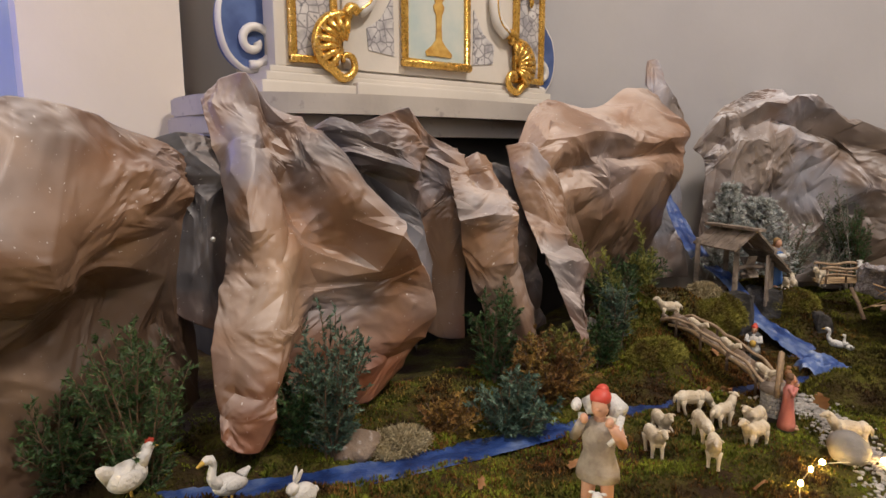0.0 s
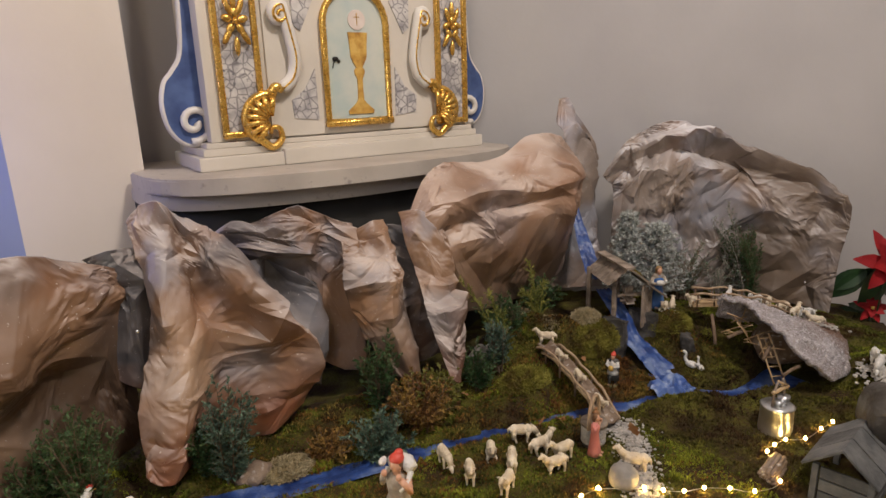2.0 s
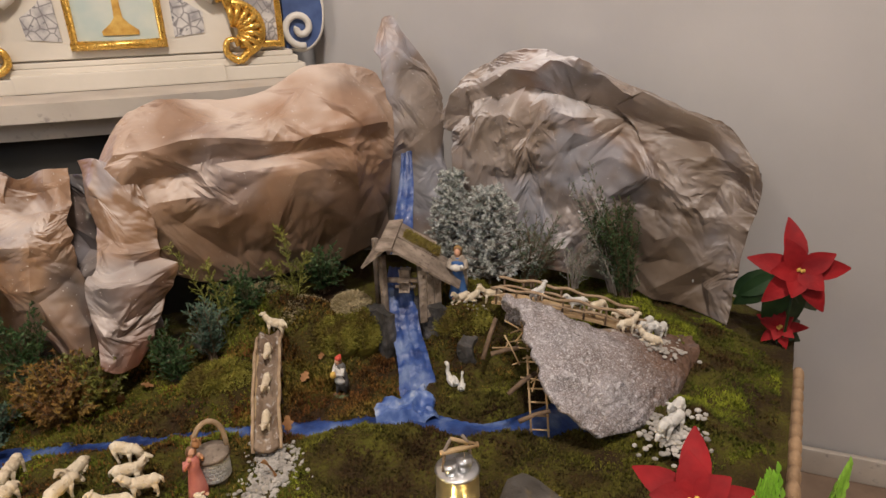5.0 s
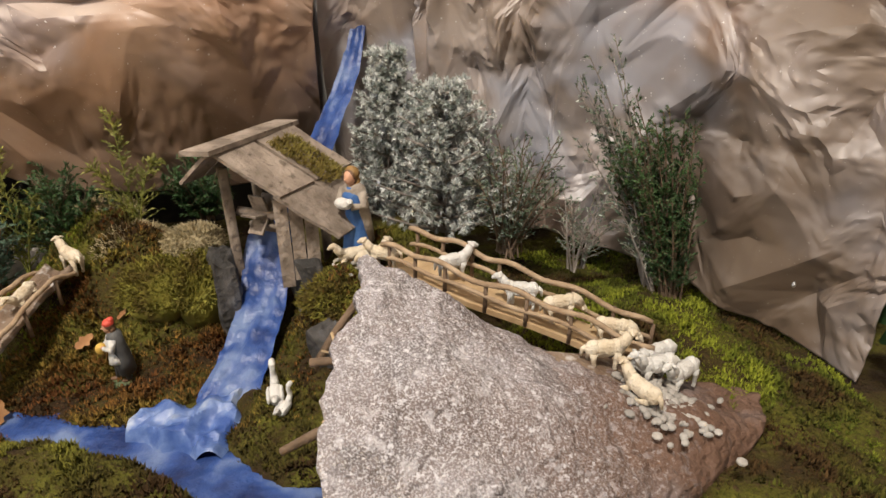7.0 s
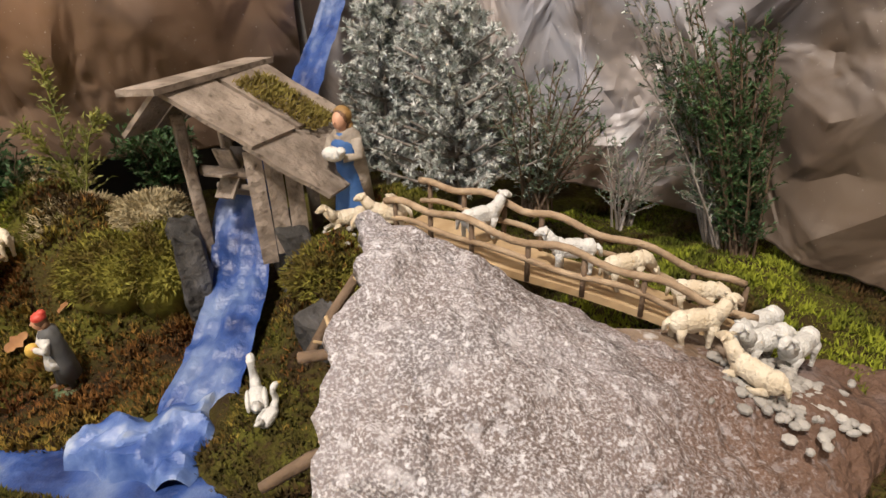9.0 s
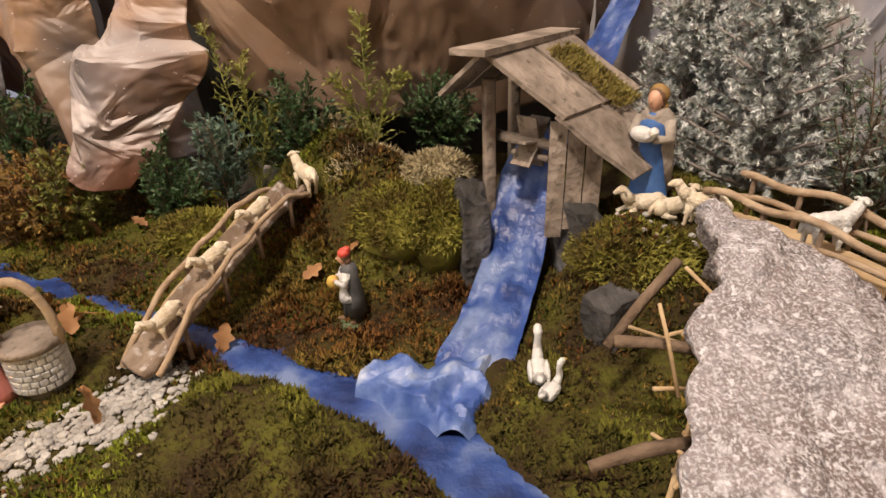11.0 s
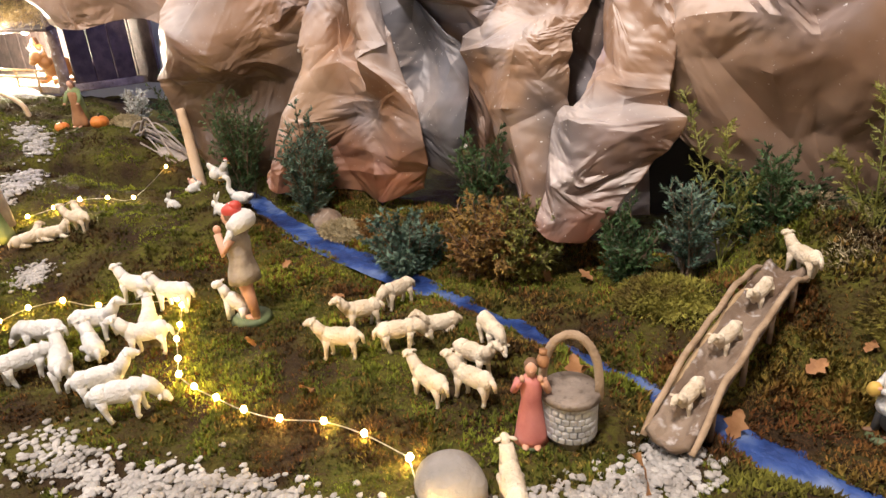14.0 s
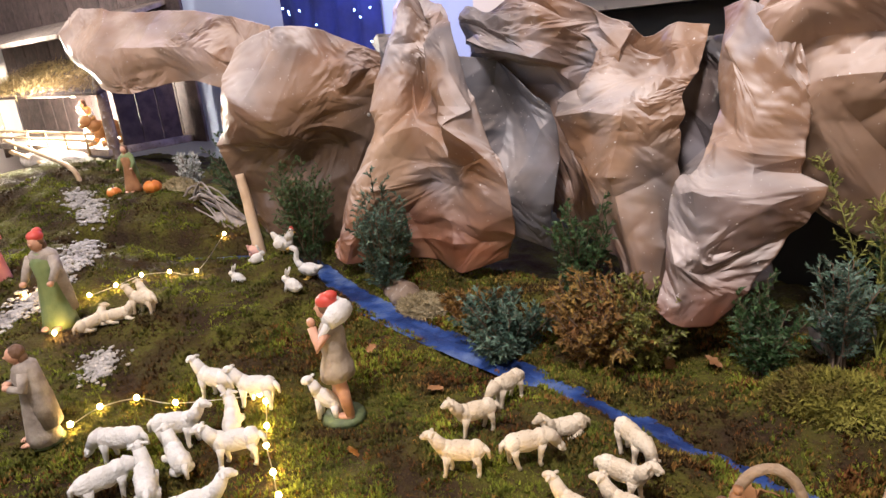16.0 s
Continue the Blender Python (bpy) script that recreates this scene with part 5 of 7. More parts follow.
feather_sprig((1.40, 0.99, 0.37), [(1.288, 1.088, 0.650), (1.375, 1.05, 0.60), (1.43, 1.04, 0.52)], LEAF_OLIVE, "long feathery yellow-green thuja sprig before the rock", 41)
feather_sprig((1.60, 1.04, 0.43), [(1.58, 1.08, 0.66), (1.53, 1.06, 0.56), (1.65, 1.07, 0.57)], LEAF_OLIVE, "upright feathery thuja sprig by the mill", 42)
bush("frosted_sprig", (1.35, 0.97, 0.36), 0.20, 0.05, LEAF_BLUE, "blue-green juniper sprig before the rock", seed=13, branches=14, upright=0.9)
bush("juniper_bush", (1.26, 0.96, 0.33), 0.19, 0.06, LEAF_JUNIPER, "low green juniper bush", seed=14, branches=18)
bush("heather_bush", (1.01, 0.90, 0.31), 0.19, 0.11, LEAF_RUST, "rusty brown and olive heather bush by the stream", seed=15, branches=60, twigs=14, twig_len=0.04, needle=0.0095)
bush("heather_bush", (1.07, 0.925, 0.31), 0.19, 0.09, LEAF_OLIVE, "olive green heather bush", seed=16, branches=50, twigs=14, twig_len=0.04)
bush("juniper_bush", (0.84, 0.845, 0.30), 0.165, 0.10, LEAF_BLUE, "round blue-green juniper bush by the stream", seed=17, branches=36, twigs=13, twig_len=0.04, needle=0.0095)
bush("juniper_bush", (0.93, 1.0, 0.32), 0.32, 0.07, LEAF_JUNIPER, "dark green juniper between the rocks", seed=18, branches=21, upright=0.9)
bush("juniper_bush", (0.475, 0.925, 0.33), 0.34, 0.072, LEAF_BLUE, "blue-green juniper before the paper rock", seed=19, branches=30, upright=0.8)
bush("juniper_bush", (0.44, 0.97, 0.34), 0.21, 0.06, LEAF_JUNIPER, "dark green juniper before the paper rock", seed=20, branches=27, upright=0.8)
bush("juniper_bush", (0.175, 0.955, 0.34), 0.37, 0.085, LEAF_JUNIPER, "tall dark green juniper at the rock's foot", seed=21, branches=40, upright=0.9, twigs=20, needles=14, twig_len=0.04, needle=0.0075)
bush("juniper_bush", (0.08, 1.04, 0.35), 0.22, 0.07, LEAF_JUNIPER, "dark juniper at the rock's foot", seed=22, branches=21, upright=0.8)
bush("frosted_sprig", (-0.62, 1.13, 0.45), 0.20, 0.05, LEAF_FROST, "pale frosted sprig beside the stable", seed=23, branches=10, upright=0.9)
bush("dark_fir_branch", (-0.40, 1.20, 0.40), 0.34, 0.14, LEAF_JUNIPER, "dark fir branches between the stable and the rock", seed=24, branches=39, upright=0.8)
bush("heather_bush", (0.72, 0.90, 0.315), 0.09, 0.07, LEAF_RUST, "low brown heather on the bank", seed=25, branches=27, twigs=10, twig_len=0.03, needle=0.009)


def dry_moss(place, radii, mat, label, seed, count=3600, blade=0.009):
    """A cushion of short curled blades."""
    r = np.random.RandomState(seed)
    verts = []
    for k in range(count):
        d = r.normal(0, 1, 3)
        d /= np.linalg.norm(d)
        d[2] = abs(d[2])
        p = d * radii * r.uniform(0.75, 1.02)
        t = d + r.normal(0, 0.6, 3)
        t /= np.linalg.norm(t)
        s = np.cross(t, r.normal(0, 1, 3))
        s /= np.linalg.norm(s)
        verts += [tuple(p - s * blade * 0.16), tuple(p + s * blade * 0.16), tuple(p + t * blade * r.uniform(0.6, 1.3))]
    top = holder("moss_cushion", place, label, "moss", "moss cushions")
    core = Shape().ball((0, 0, 0), [c * 0.82 for c in radii], u=18, v=10).roughen(0.012, 30, seed).make("core", mat, top)
    ob = raw("tuft_layer", verts, [(3 * k, 3 * k + 1, 3 * k + 2) for k in range(count)], mat, False)
    ob.parent = top
    return top


dry_moss((1.52, 1.09, 0.455), (0.075, 0.05, 0.035), DRYMOSS, "pale dry reindeer moss cushion on the hill", 31)
dry_moss((1.60, 1.00, 0.415), (0.085, 0.07, 0.05), DRYMOSS, "greyish dry moss hummock by the mill", 32)
dry_moss((1.37, 0.86, 0.345), (0.10, 0.06, 0.05), HILLMOSS, "green moss hummock by the bark bridge", 33, 6500)
dry_moss((1.69, 0.90, 0.375), (0.09, 0.085, 0.07), HILLMOSS, "green moss hummock beside the waterfall", 34, 7500)
dry_moss((1.752, 0.895, 0.37), (0.060, 0.075, 0.085), HILLMOSS, "green moss hummock beside the mill", 39, 6500)
dry_moss((1.735, 0.945, 0.445), (0.055, 0.05, 0.035), DRYMOSS, "pale dry moss cap on the hummock by the mill", 40, 3000)
dry_moss((1.985, 0.835, 0.35), (0.045, 0.05, 0.075), HILLMOSS, "green moss hummock below the mill wall", 41, 4500)
dry_moss((2.02, 0.80, 0.39), (0.085, 0.07, 0.055), HILLMOSS, "green moss hummock beside the waterfall", 35, 6500)
dry_moss((1.93, 0.655, 0.29), (0.055, 0.06, 0.035), HILLMOSS, "low moss islet with geese beside the pool", 36, 4500)
dry_moss((-0.60, 1.07, 0.45), (0.09, 0.06, 0.06), DRYMOSS, "pale lichen cushion beside the stable", 37)
dry_moss((0.60, 0.905, 0.325), (0.07, 0.05, 0.03), DRYMOSS, "brown dry moss cushion on the bank", 38)
LOGBARK = material("lichen_grey_bark", [(0.034, 0.028, 0.022), (0.075, 0.068, 0.060), (0.19, 0.20, 0.21)], 9, 0.8, 0, 0.9, 40, fine=((0.10, 0.075, 0.035), (0.58, 0.72)))
POSTWOOD = material("peeled_pale_wood", [(0.46, 0.32, 0.20), (0.60, 0.46, 0.32)], 14, 0.7, 0, 0.3, 80)


# ---------------------------------------------------------------- the mill
def plank(parent, a, b, c, thick, mat, name="plank", seed=0):
    """A board with corners a (start), b (end of its length) and c (width's end), with worn edges."""
    a, b, c = Vector(a), Vector(b), Vector(c)
    u, v = b - a, c - a
    n = u.cross(v).normalized() * thick
    s = Shape()
    k = 6
    r = random.Random(seed)
    jag = [r.uniform(-0.03, 0.03) for _ in range(k * 2 + 2)]
    lo = [a + u * (i / (k - 1)) + v * (0.02 + jag[i]) * 0.6 for i in range(k)]
    hi = [a + u * (i / (k - 1)) + v * (0.98 + jag[k + i] * 0.6) for i in range(k)]
    V = [[s.bm.verts.new(p + q) for p in row] for row in (lo, hi) for q in (Vector((0, 0, 0)), n)]
    l0, l1, h0, h1 = V
    for i in range(k - 1):
        s.bm.faces.new((l1[i], l1[i + 1], h1[i + 1], h1[i])), s.bm.faces.new((l0[i], h0[i], h0[i + 1], l0[i + 1]))
        s.bm.faces.new((l0[i], l0[i + 1], l1[i + 1], l1[i])), s.bm.faces.new((h0[i], h1[i], h1[i + 1], h0[i + 1]))
    s.bm.faces.new((l0[0], l1[0], h1[0], h0[0])), s.bm.faces.new((l0[-1], h0[-1], h1[-1], l1[-1]))
    ob = s.make(name, mat, None, False)
    ob.parent = parent
    ob.matrix_parent_inverse = parent.matrix_world.inverted()
    return ob


def build_mill():
    top = holder("water_mill", (1.90, 0.93, 0.36), "small weathered wooden water mill with a mossy plank roof", "mill")
    R0, R1 = Vector((1.812, 0.840, 0.640)), Vector((1.912, 1.030, 0.634))
    E0 = Vector((2.010, 0.812, 0.499))
    down = E0 - R0
    ridge = R1 - R0
    for k, (f0, f1, s0, s1) in enumerate(((0.0, 0.45, 0.0, 0.56), (0.47, 1.0, 0.0, 0.56), (0.0, 0.46, 0.50, 1.0), (0.44, 0.72, 0.52, 0.86))):
        lift = Vector((0, 0, 0.004 if s0 == 0 else -0.003))
        a = R0 + ridge * f0 + down * s0 + lift
        plank(top, a, a + down * (s1 - s0), a + ridge * (f1 - f0), 0.006, WOOD, "roof_board", k)
    left = Vector((-0.060, 0.032, -0.055))
    for k in range(4):
        a = R0 + ridge * (k * 0.25) + Vector((0.004, 0, 0))
        plank(top, a, a + left, a + ridge * 0.24, 0.006, WOOD, "roof_board", 10 + k)
    plank(top, R0 + Vector((-0.022, -0.012, 0.010)) - ridge * 0.04, R1 + Vector((-0.022, 0.012, 0.010)), R0 + Vector((0.022, -0.014, 0.008)) - ridge * 0.04, 0.008, WOOD, "ridge_board", 21)
    # posts and side boards
    for k, (x, y, h) in enumerate(((1.822, 0.895, 0.60), (1.84, 1.03, 0.60), (1.965, 1.0, 0.57))):
        g = on_ground(x, y) - 0.03
        s = Shape().box((x, y, (g + h) / 2), (0.016, 0.016, h - g), (0, 0, 25), 0.003).make("post", WOOD, top)
        s.matrix_parent_inverse = top.matrix_world.inverted()
    for k in range(3):
        a = Vector((1.906 + 0.023 * k, 0.838 + 0.003 * k, 0.40 + 0.012 * k))
        plank(top, a, a + Vector((0.002, 0.004, 0.158 - 0.026 * k)), a + Vector((0.0215, 0.004, 0)), 0.005, WOOD, "wall_board", 30 + k)
    s = Shape().tube([(1.835, 0.905, 0.520), (1.925, 0.860, 0.520)], 0.008, 8).tube([(1.855, 0.895, 0.50), (1.905, 0.87, 0.50)], 0.005, 8)
    s = s.make("axle", WOOD, top)
    s.matrix_parent_inverse = top.matrix_world.inverted()
    for k in range(6):
        a = k * math.tau / 6 + 0.3
        s = Shape().box((1.88, 0.883, 0.52), (0.03, 0.004, 0.075), (0, 0, -27), 0.001)
        bmesh.ops.rotate(s.bm, cent=(1.88, 0.883, 0.52), matrix=Matrix.Rotation(a, 3, Vector((0.89, -0.45, 0))), verts=s.bm.verts[:])
        s = s.make("paddle", WOOD, top)
        s.matrix_parent_inverse = top.matrix_world.inverted()
    # moss grown on the roof
    r = np.random.RandomState(91)
    verts = []
    n = (down.cross(ridge)).normalized()
    if n.z < 0:
        n = -n
    for k in range(1500):
        p = R0 + ridge * r.uniform(0.50, 0.82) + down * r.uniform(0.12, 0.62) + n * 0.012
        t = n + Vector(r.normal(0, 0.7, 3))
        s_ = t.cross(Vector(r.normal(0, 1, 3))).normalized()
        verts += [tuple(p - s_ * 0.0014), tuple(p + s_ * 0.0014), tuple(p + t.normalized() * 0.010)]
    ob = raw("roof_moss", verts, [(3 * k, 3 * k + 1, 3 * k + 2) for k in range(1500)], ROOFMOSS, False)
    ob.parent = top
    ob.matrix_parent_inverse = top.matrix_world.inverted()


CLIFF = material("dark_cliff_bark", [(0.030, 0.028, 0.026), (0.075, 0.070, 0.068), (0.14, 0.14, 0.15)], 18, 0.85, 0, 0.8, 70, spread=(0.38, 0.64))
ROOFMOSS = material("ochre_moss", [(0.16, 0.12, 0.025), (0.26, 0.22, 0.05)], 20, 0.9, 0, 0, 80, island=0.3)
build_mill()


# ---------------------------------------------------------------- cork rock with a cave
def build_cave_rock():
    rows = [
        [(2.078, 0.665, 0.46), (2.066, 0.640, 0.542), (2.055, 0.53, 0.527), (2.030, 0.43, 0.495), (2.03, 0.33, 0.43), (2.12, 0.28, 0.35)],
        [(2.15, 0.64, 0.44), (2.150, 0.590, 0.515), (2.145, 0.50, 0.512), (2.14, 0.40, 0.480), (2.15, 0.32, 0.425), (2.19, 0.28, 0.345)],
        [(2.26, 0.61, 0.40), (2.255, 0.555, 0.455), (2.26, 0.48, 0.456), (2.25, 0.39, 0.440), (2.25, 0.33, 0.40), (2.27, 0.29, 0.34)],
        [(2.41, 0.60, 0.35), (2.39, 0.545, 0.405), (2.39, 0.48, 0.410), (2.36, 0.41, 0.396), (2.34, 0.36, 0.38), (2.33, 0.32, 0.335)],
        [(2.52, 0.60, 0.33), (2.52, 0.545, 0.364), (2.51, 0.48, 0.372), (2.47, 0.43, 0.375), (2.42, 0.38, 0.355), (2.38, 0.35, 0.32)],
        [(2.58, 0.58, 0.31), (2.585, 0.545, 0.345), (2.56, 0.48, 0.35), (2.52, 0.44, 0.345), (2.47, 0.41, 0.33), (2.42, 0.38, 0.31)],
    ]
    nv, nu = 70, 90
    lines = [smooth_line(r, nv) for r in rows]
    cols = [smooth_line([ln[j] for ln in lines], nu) for j in range(nv)]
    verts = []
    for i in range(nu):
        for j in range(nv):
            p = cols[j][i].copy()
            k = noise.noise(p * 16) * 0.013 + abs(noise.noise(p * 40)) * 0.011 + abs(noise.noise(p * 90)) * 0.005
            edge = 0.012 * noise.noise(Vector((j * 0.16, 3.0, 0))) + 0.006 * noise.noise(Vector((j * 0.6, 9.0, 0))) if i < 12 else 0
            p += Vector((edge * (12 - i) / 12 * 1.4, -k * 0.5, k))
            verts.append(tuple(p))
    faces = [(i * nv + j, (i + 1) * nv + j, (i + 1) * nv + j + 1, i * nv + j + 1) for i in range(nu - 1) for j in range(nv - 1)]
    ob = raw("cave_rock", verts, faces, ROCKMAT)
    so = ob.modifiers.new("thickness", "SOLIDIFY")
    so.thickness, so.offset = 0.014, 1.0
    tagged(ob, "snow-speckled cork bark rock forming a cave over a pool", "rock")


build_cave_rock()
dark = Shape().ball((2.30, 0.52, 0.36), (0.16, 0.10, 0.08), u=20, v=12).roughen(0.02, 14, 3).make("back_rock", BARK)
tagged(dark, "dark bark lump closing the back of the cave", "rock")


def ladder():
    top = holder("ladder", (2.03, 0.42, 0.30), "small ladder of thin sticks in the cave mouth", "ladder")
    a0, a1 = Vector((2.015, 0.40, 0.30)), Vector((2.055, 0.50, 0.45))
    side = Vector((0.035, -0.018, 0))
    for d in (Vector((0, 0, 0)), side):
        o = Shape().tube([a0 + d, a1 + d], 0.0028, 6).make("rail", STRAWWOOD, top)
        o.matrix_parent_inverse = top.matrix_world.inverted()
    for k in range(6):
        p = a0.lerp(a1, (k + 0.5) / 6)
        o = Shape().tube([p - side * 0.1, p + side * 1.1], 0.0022, 6).make("rung", STRAWWOOD, top)
        o.matrix_parent_inverse = top.matrix_world.inverted()


STRAWWOOD = material("pale_stick_wood", [(0.34, 0.23, 0.12), (0.48, 0.35, 0.20)], 30, 0.8, 0, 0.2, 120, rand=0.15)
ladder()
r = random.Random(17)
sticks = holder("stick_pile", (2.06, 0.5, 0.44), "tangle of dry sticks under the cave's lip", "sticks")
for k in range(16):
    p = Vector((2.05 + r.uniform(-0.02, 0.06), 0.52 + r.uniform(-0.09, 0.09), 0.42 + r.uniform(-0.03, 0.06)))
    d = Vector((r.uniform(-1, 1), r.uniform(-1, 1), r.uniform(-0.7, 0.7))).normalized() * r.uniform(0.025, 0.05)
    o = Shape().tube([p - d, p + d * 0.2 + Vector((0, 0, 0.003)), p + d], 0.0020, 5).make("stick", STRAWWOOD, sticks)
    o.matrix_parent_inverse = sticks.matrix_world.inverted()
for a, b in (((1.985, 0.60, 0.40), (2.05, 0.66, 0.47)), ((1.99, 0.56, 0.435), (2.06, 0.55, 0.44)), ((1.97, 0.43, 0.41), (2.05, 0.45, 0.43)), ((1.96, 0.36, 0.385), (2.03, 0.35, 0.40))):
    o = Shape().tube([a, Vector(a).lerp(Vector(b), 0.5) + Vector((0, 0, 0.004)), b], 0.0055, 7).roughen(0.002, 60).make("branch", TWIG, sticks)
    o.matrix_parent_inverse = sticks.matrix_world.inverted()


# ---------------------------------------------------------------- bark bridge and fenced ramp
def child(shape, name, mat, parent, smooth=True, label=""):
    o = shape.make(name, mat, parent, smooth, label)
    o.matrix_parent_inverse = parent.matrix_world.inverted()
    return o


def build_bridge():
    A, B = Vector((1.445, 0.575, 0.305)), Vector((1.505, 0.915, 0.410))
    top = holder("bark_bridge", A, "bark trough bridge with rope handrails crossing the stream", "bridge")
    d = (B - A)
    side = Vector((d.y, -d.x, 0)).normalized()
    nu, nv = 40, 11
    verts = []
    for i in range(nu):
        s = i / (nu - 1)
        c = A + d * s + Vector((0, 0, 0.012 * math.sin(math.pi * s)))
        for j in range(nv):
            w = (j / (nv - 1) * 2 - 1)
            p = c + side * w * 0.029 + Vector((0, 0, 0.016 * w * w))
            p += Vector((0, 0, 0.004 * noise.noise(p * 80)))
            verts.append(tuple(p))
    ob = raw("deck", verts, [(i * nv + j, (i + 1) * nv + j, (i + 1) * nv + j + 1, i * nv + j + 1) for i in range(nu - 1) for j in range(nv - 1)], BARK)
    so = ob.modifiers.new("thickness", "SOLIDIFY")
    so.thickness = 0.010
    ob.parent, ob.matrix_parent_inverse = top, top.matrix_world.inverted()
    for k, sg in enumerate((-1, 1)):
        line = []
        for i in range(14):
            s = i / 13
            c = A + d * s + Vector((0, 0, 0.012 * math.sin(math.pi * s)))
            h = 0.008 + 0.028 * min(1, 5 * s, 5 * (1 - s)) + 0.003 * math.sin(i * 2.3 + k)
            line.append(c + side * sg * (0.030 + 0.001 * math.sin(i * 1.7)) + Vector((0, 0, h)))
        child(Shape().tube([tuple(p) for p in smooth_line(line, 50)], 0.0042, 8), "handrail", ROPE, top)
        if sg < 0:
            child(Shape().tube([tuple(p + Vector((0, 0, -0.018)) - side * sg * 0.004) for p in line[1:-1]], 0.0045, 7), "rail", STRAWWOOD, top)
        for i in (2, 5, 8, 11):
            p = line[i]
            child(Shape().tube([p - Vector((0, 0, 0.05)), p], 0.0035, 6), "post", TWIG, top)
    return A, d, side


BRIDGE = build_bridge()


def build_ramp():
    line = [Vector(p) for p in ((2.105, 0.775, 0.470), (2.16, 0.715, 0.476), (2.22, 0.655, 0.470), (2.29, 0.625, 0.452), (2.37, 0.60, 0.422), (2.445, 0.575, 0.390))]
    top = holder("fenced_ramp", line[0], "plank ramp with rope fences along the rock", "ramp")
    pts = smooth_line(line, 30)
    s = Shape()
    rows = []
    for i, p in enumerate(pts):
        d = (pts[min(i + 1, 29)] - pts[max(i - 1, 0)]).normalized()
        n = Vector((-d.y, d.x, 0)).normalized()
        rows.append([p - n * 0.030, p + n * 0.030])
    s.grid([q for row in rows for q in row], 2, 30)
    deck = child(s, "deck", STRAWWOOD, top, False)
    so = deck.modifiers.new("thickness", "SOLIDIFY")
    so.thickness = 0.008
    for sg, h in ((0, 0.040), (1, 0.044)):
        edge = [rows[i][sg] for i in range(30)]
        child(Shape().tube([p + Vector((0, 0, h + 0.004 * math.sin(i * 0.9 + sg))) for i, p in enumerate(edge)], 0.0042, 7), "handrail", ROPE, top)
        child(Shape().tube([p + Vector((0, 0, h * 0.45 + 0.003 * math.sin(i * 0.7))) for i, p in enumerate(edge)], 0.0034, 7), "rail", ROPE, top)
        for i in range(1, 30, 4):
            child(Shape().tube([edge[i] - Vector((0, 0, 0.006)), edge[i] + Vector((0.002, 0, h))], 0.0030, 6), "post", TWIG, top)


build_ramp()


# ---------------------------------------------------------------- animals
def sheep_mesh(name, mat, pose_kind, seed):
    """A carved sheep figurine 8 cm long, nose to +x, feet at z 0."""
    s = Shape()
    lying = pose_kind == "lying"
    z = 0.020 if lying else 0.038
    s.ball((0, 0, z), (0.030, 0.0135, 0.0155), u=20, v=12)
    s.ball((0.020, 0, z + 0.001), (0.014, 0.0125, 0.0150), u=14, v=9).ball((-0.020, 0, z + 0.001), (0.014, 0.013, 0.0150), u=14, v=9)
    s.roughen(0.0022, 110, seed)
    if pose_kind == "grazing":
        neck, head = [(0.026, 0, z + 0.006), (0.038, 0, z), (0.046, 0, z - 0.012)], (0.050, 0, z - 0.018)
        tilt = 50
    else:
        neck, head = [(0.024, 0, z + 0.004), (0.034, 0, z + 0.014), (0.040, 0.001, z + 0.024)], (0.045, 0.001, z + 0.026)
        tilt = 15
    s.tube(neck, [0.012, 0.0095, 0.008], 10)
    s.ball(head, (0.0105, 0.0062, 0.0068), (0, tilt, 0), 12, 8)
    c, sn = math.cos(math.radians(tilt)), math.sin(math.radians(tilt))
    s.ball((head[0] + 0.008 * c, head[1], head[2] - 0.008 * sn - 0.001), (0.0055, 0.0042, 0.0042), (0, tilt, 0), 10, 6)
    for sg in (-1, 1):
        s.ball((head[0] - 0.004, head[1] + sg * 0.0085, head[2] + 0.003), (0.0028, 0.0058, 0.0022), (sg * -25, 0, 0), 8, 5)
    for sx in (-1, 1):
        for sg in (-1, 1):
            x, y = sx * 0.020, sg * 0.0085
            step = 0.004 * sg * sx
            if lying:
                s.tube([(x, y, 0.012), (x + 0.012, y * 1.5, 0.006), (x + 0.024, y * 1.4, 0.0035)], [0.006, 0.0042, 0.0032], 7)
            else:
                s.tube([(x, y, z - 0.004), (x + step * 0.5 - 0.002 * (sx < 0), y, 0.020), (x + step, y, 0.004), (x + step + 0.002, y, 0.0)], [0.0075, 0.0042, 0.0030, 0.0036], 7)
    s.tube([(-0.031, 0, z + 0.006), (-0.037, 0.001, z), (-0.039, 0.001, z - 0.012)], [0.0045, 0.004, 0.0022], 7)
    return s.make(name, mat)


KIND = {}
for mat, col in ((WOOL, "cream"), (WHITE_WOOL, "white")):
    for kind in ("standing", "grazing", "lying"):
        KIND[col, kind] = (mat, kind)
PROTO = {}


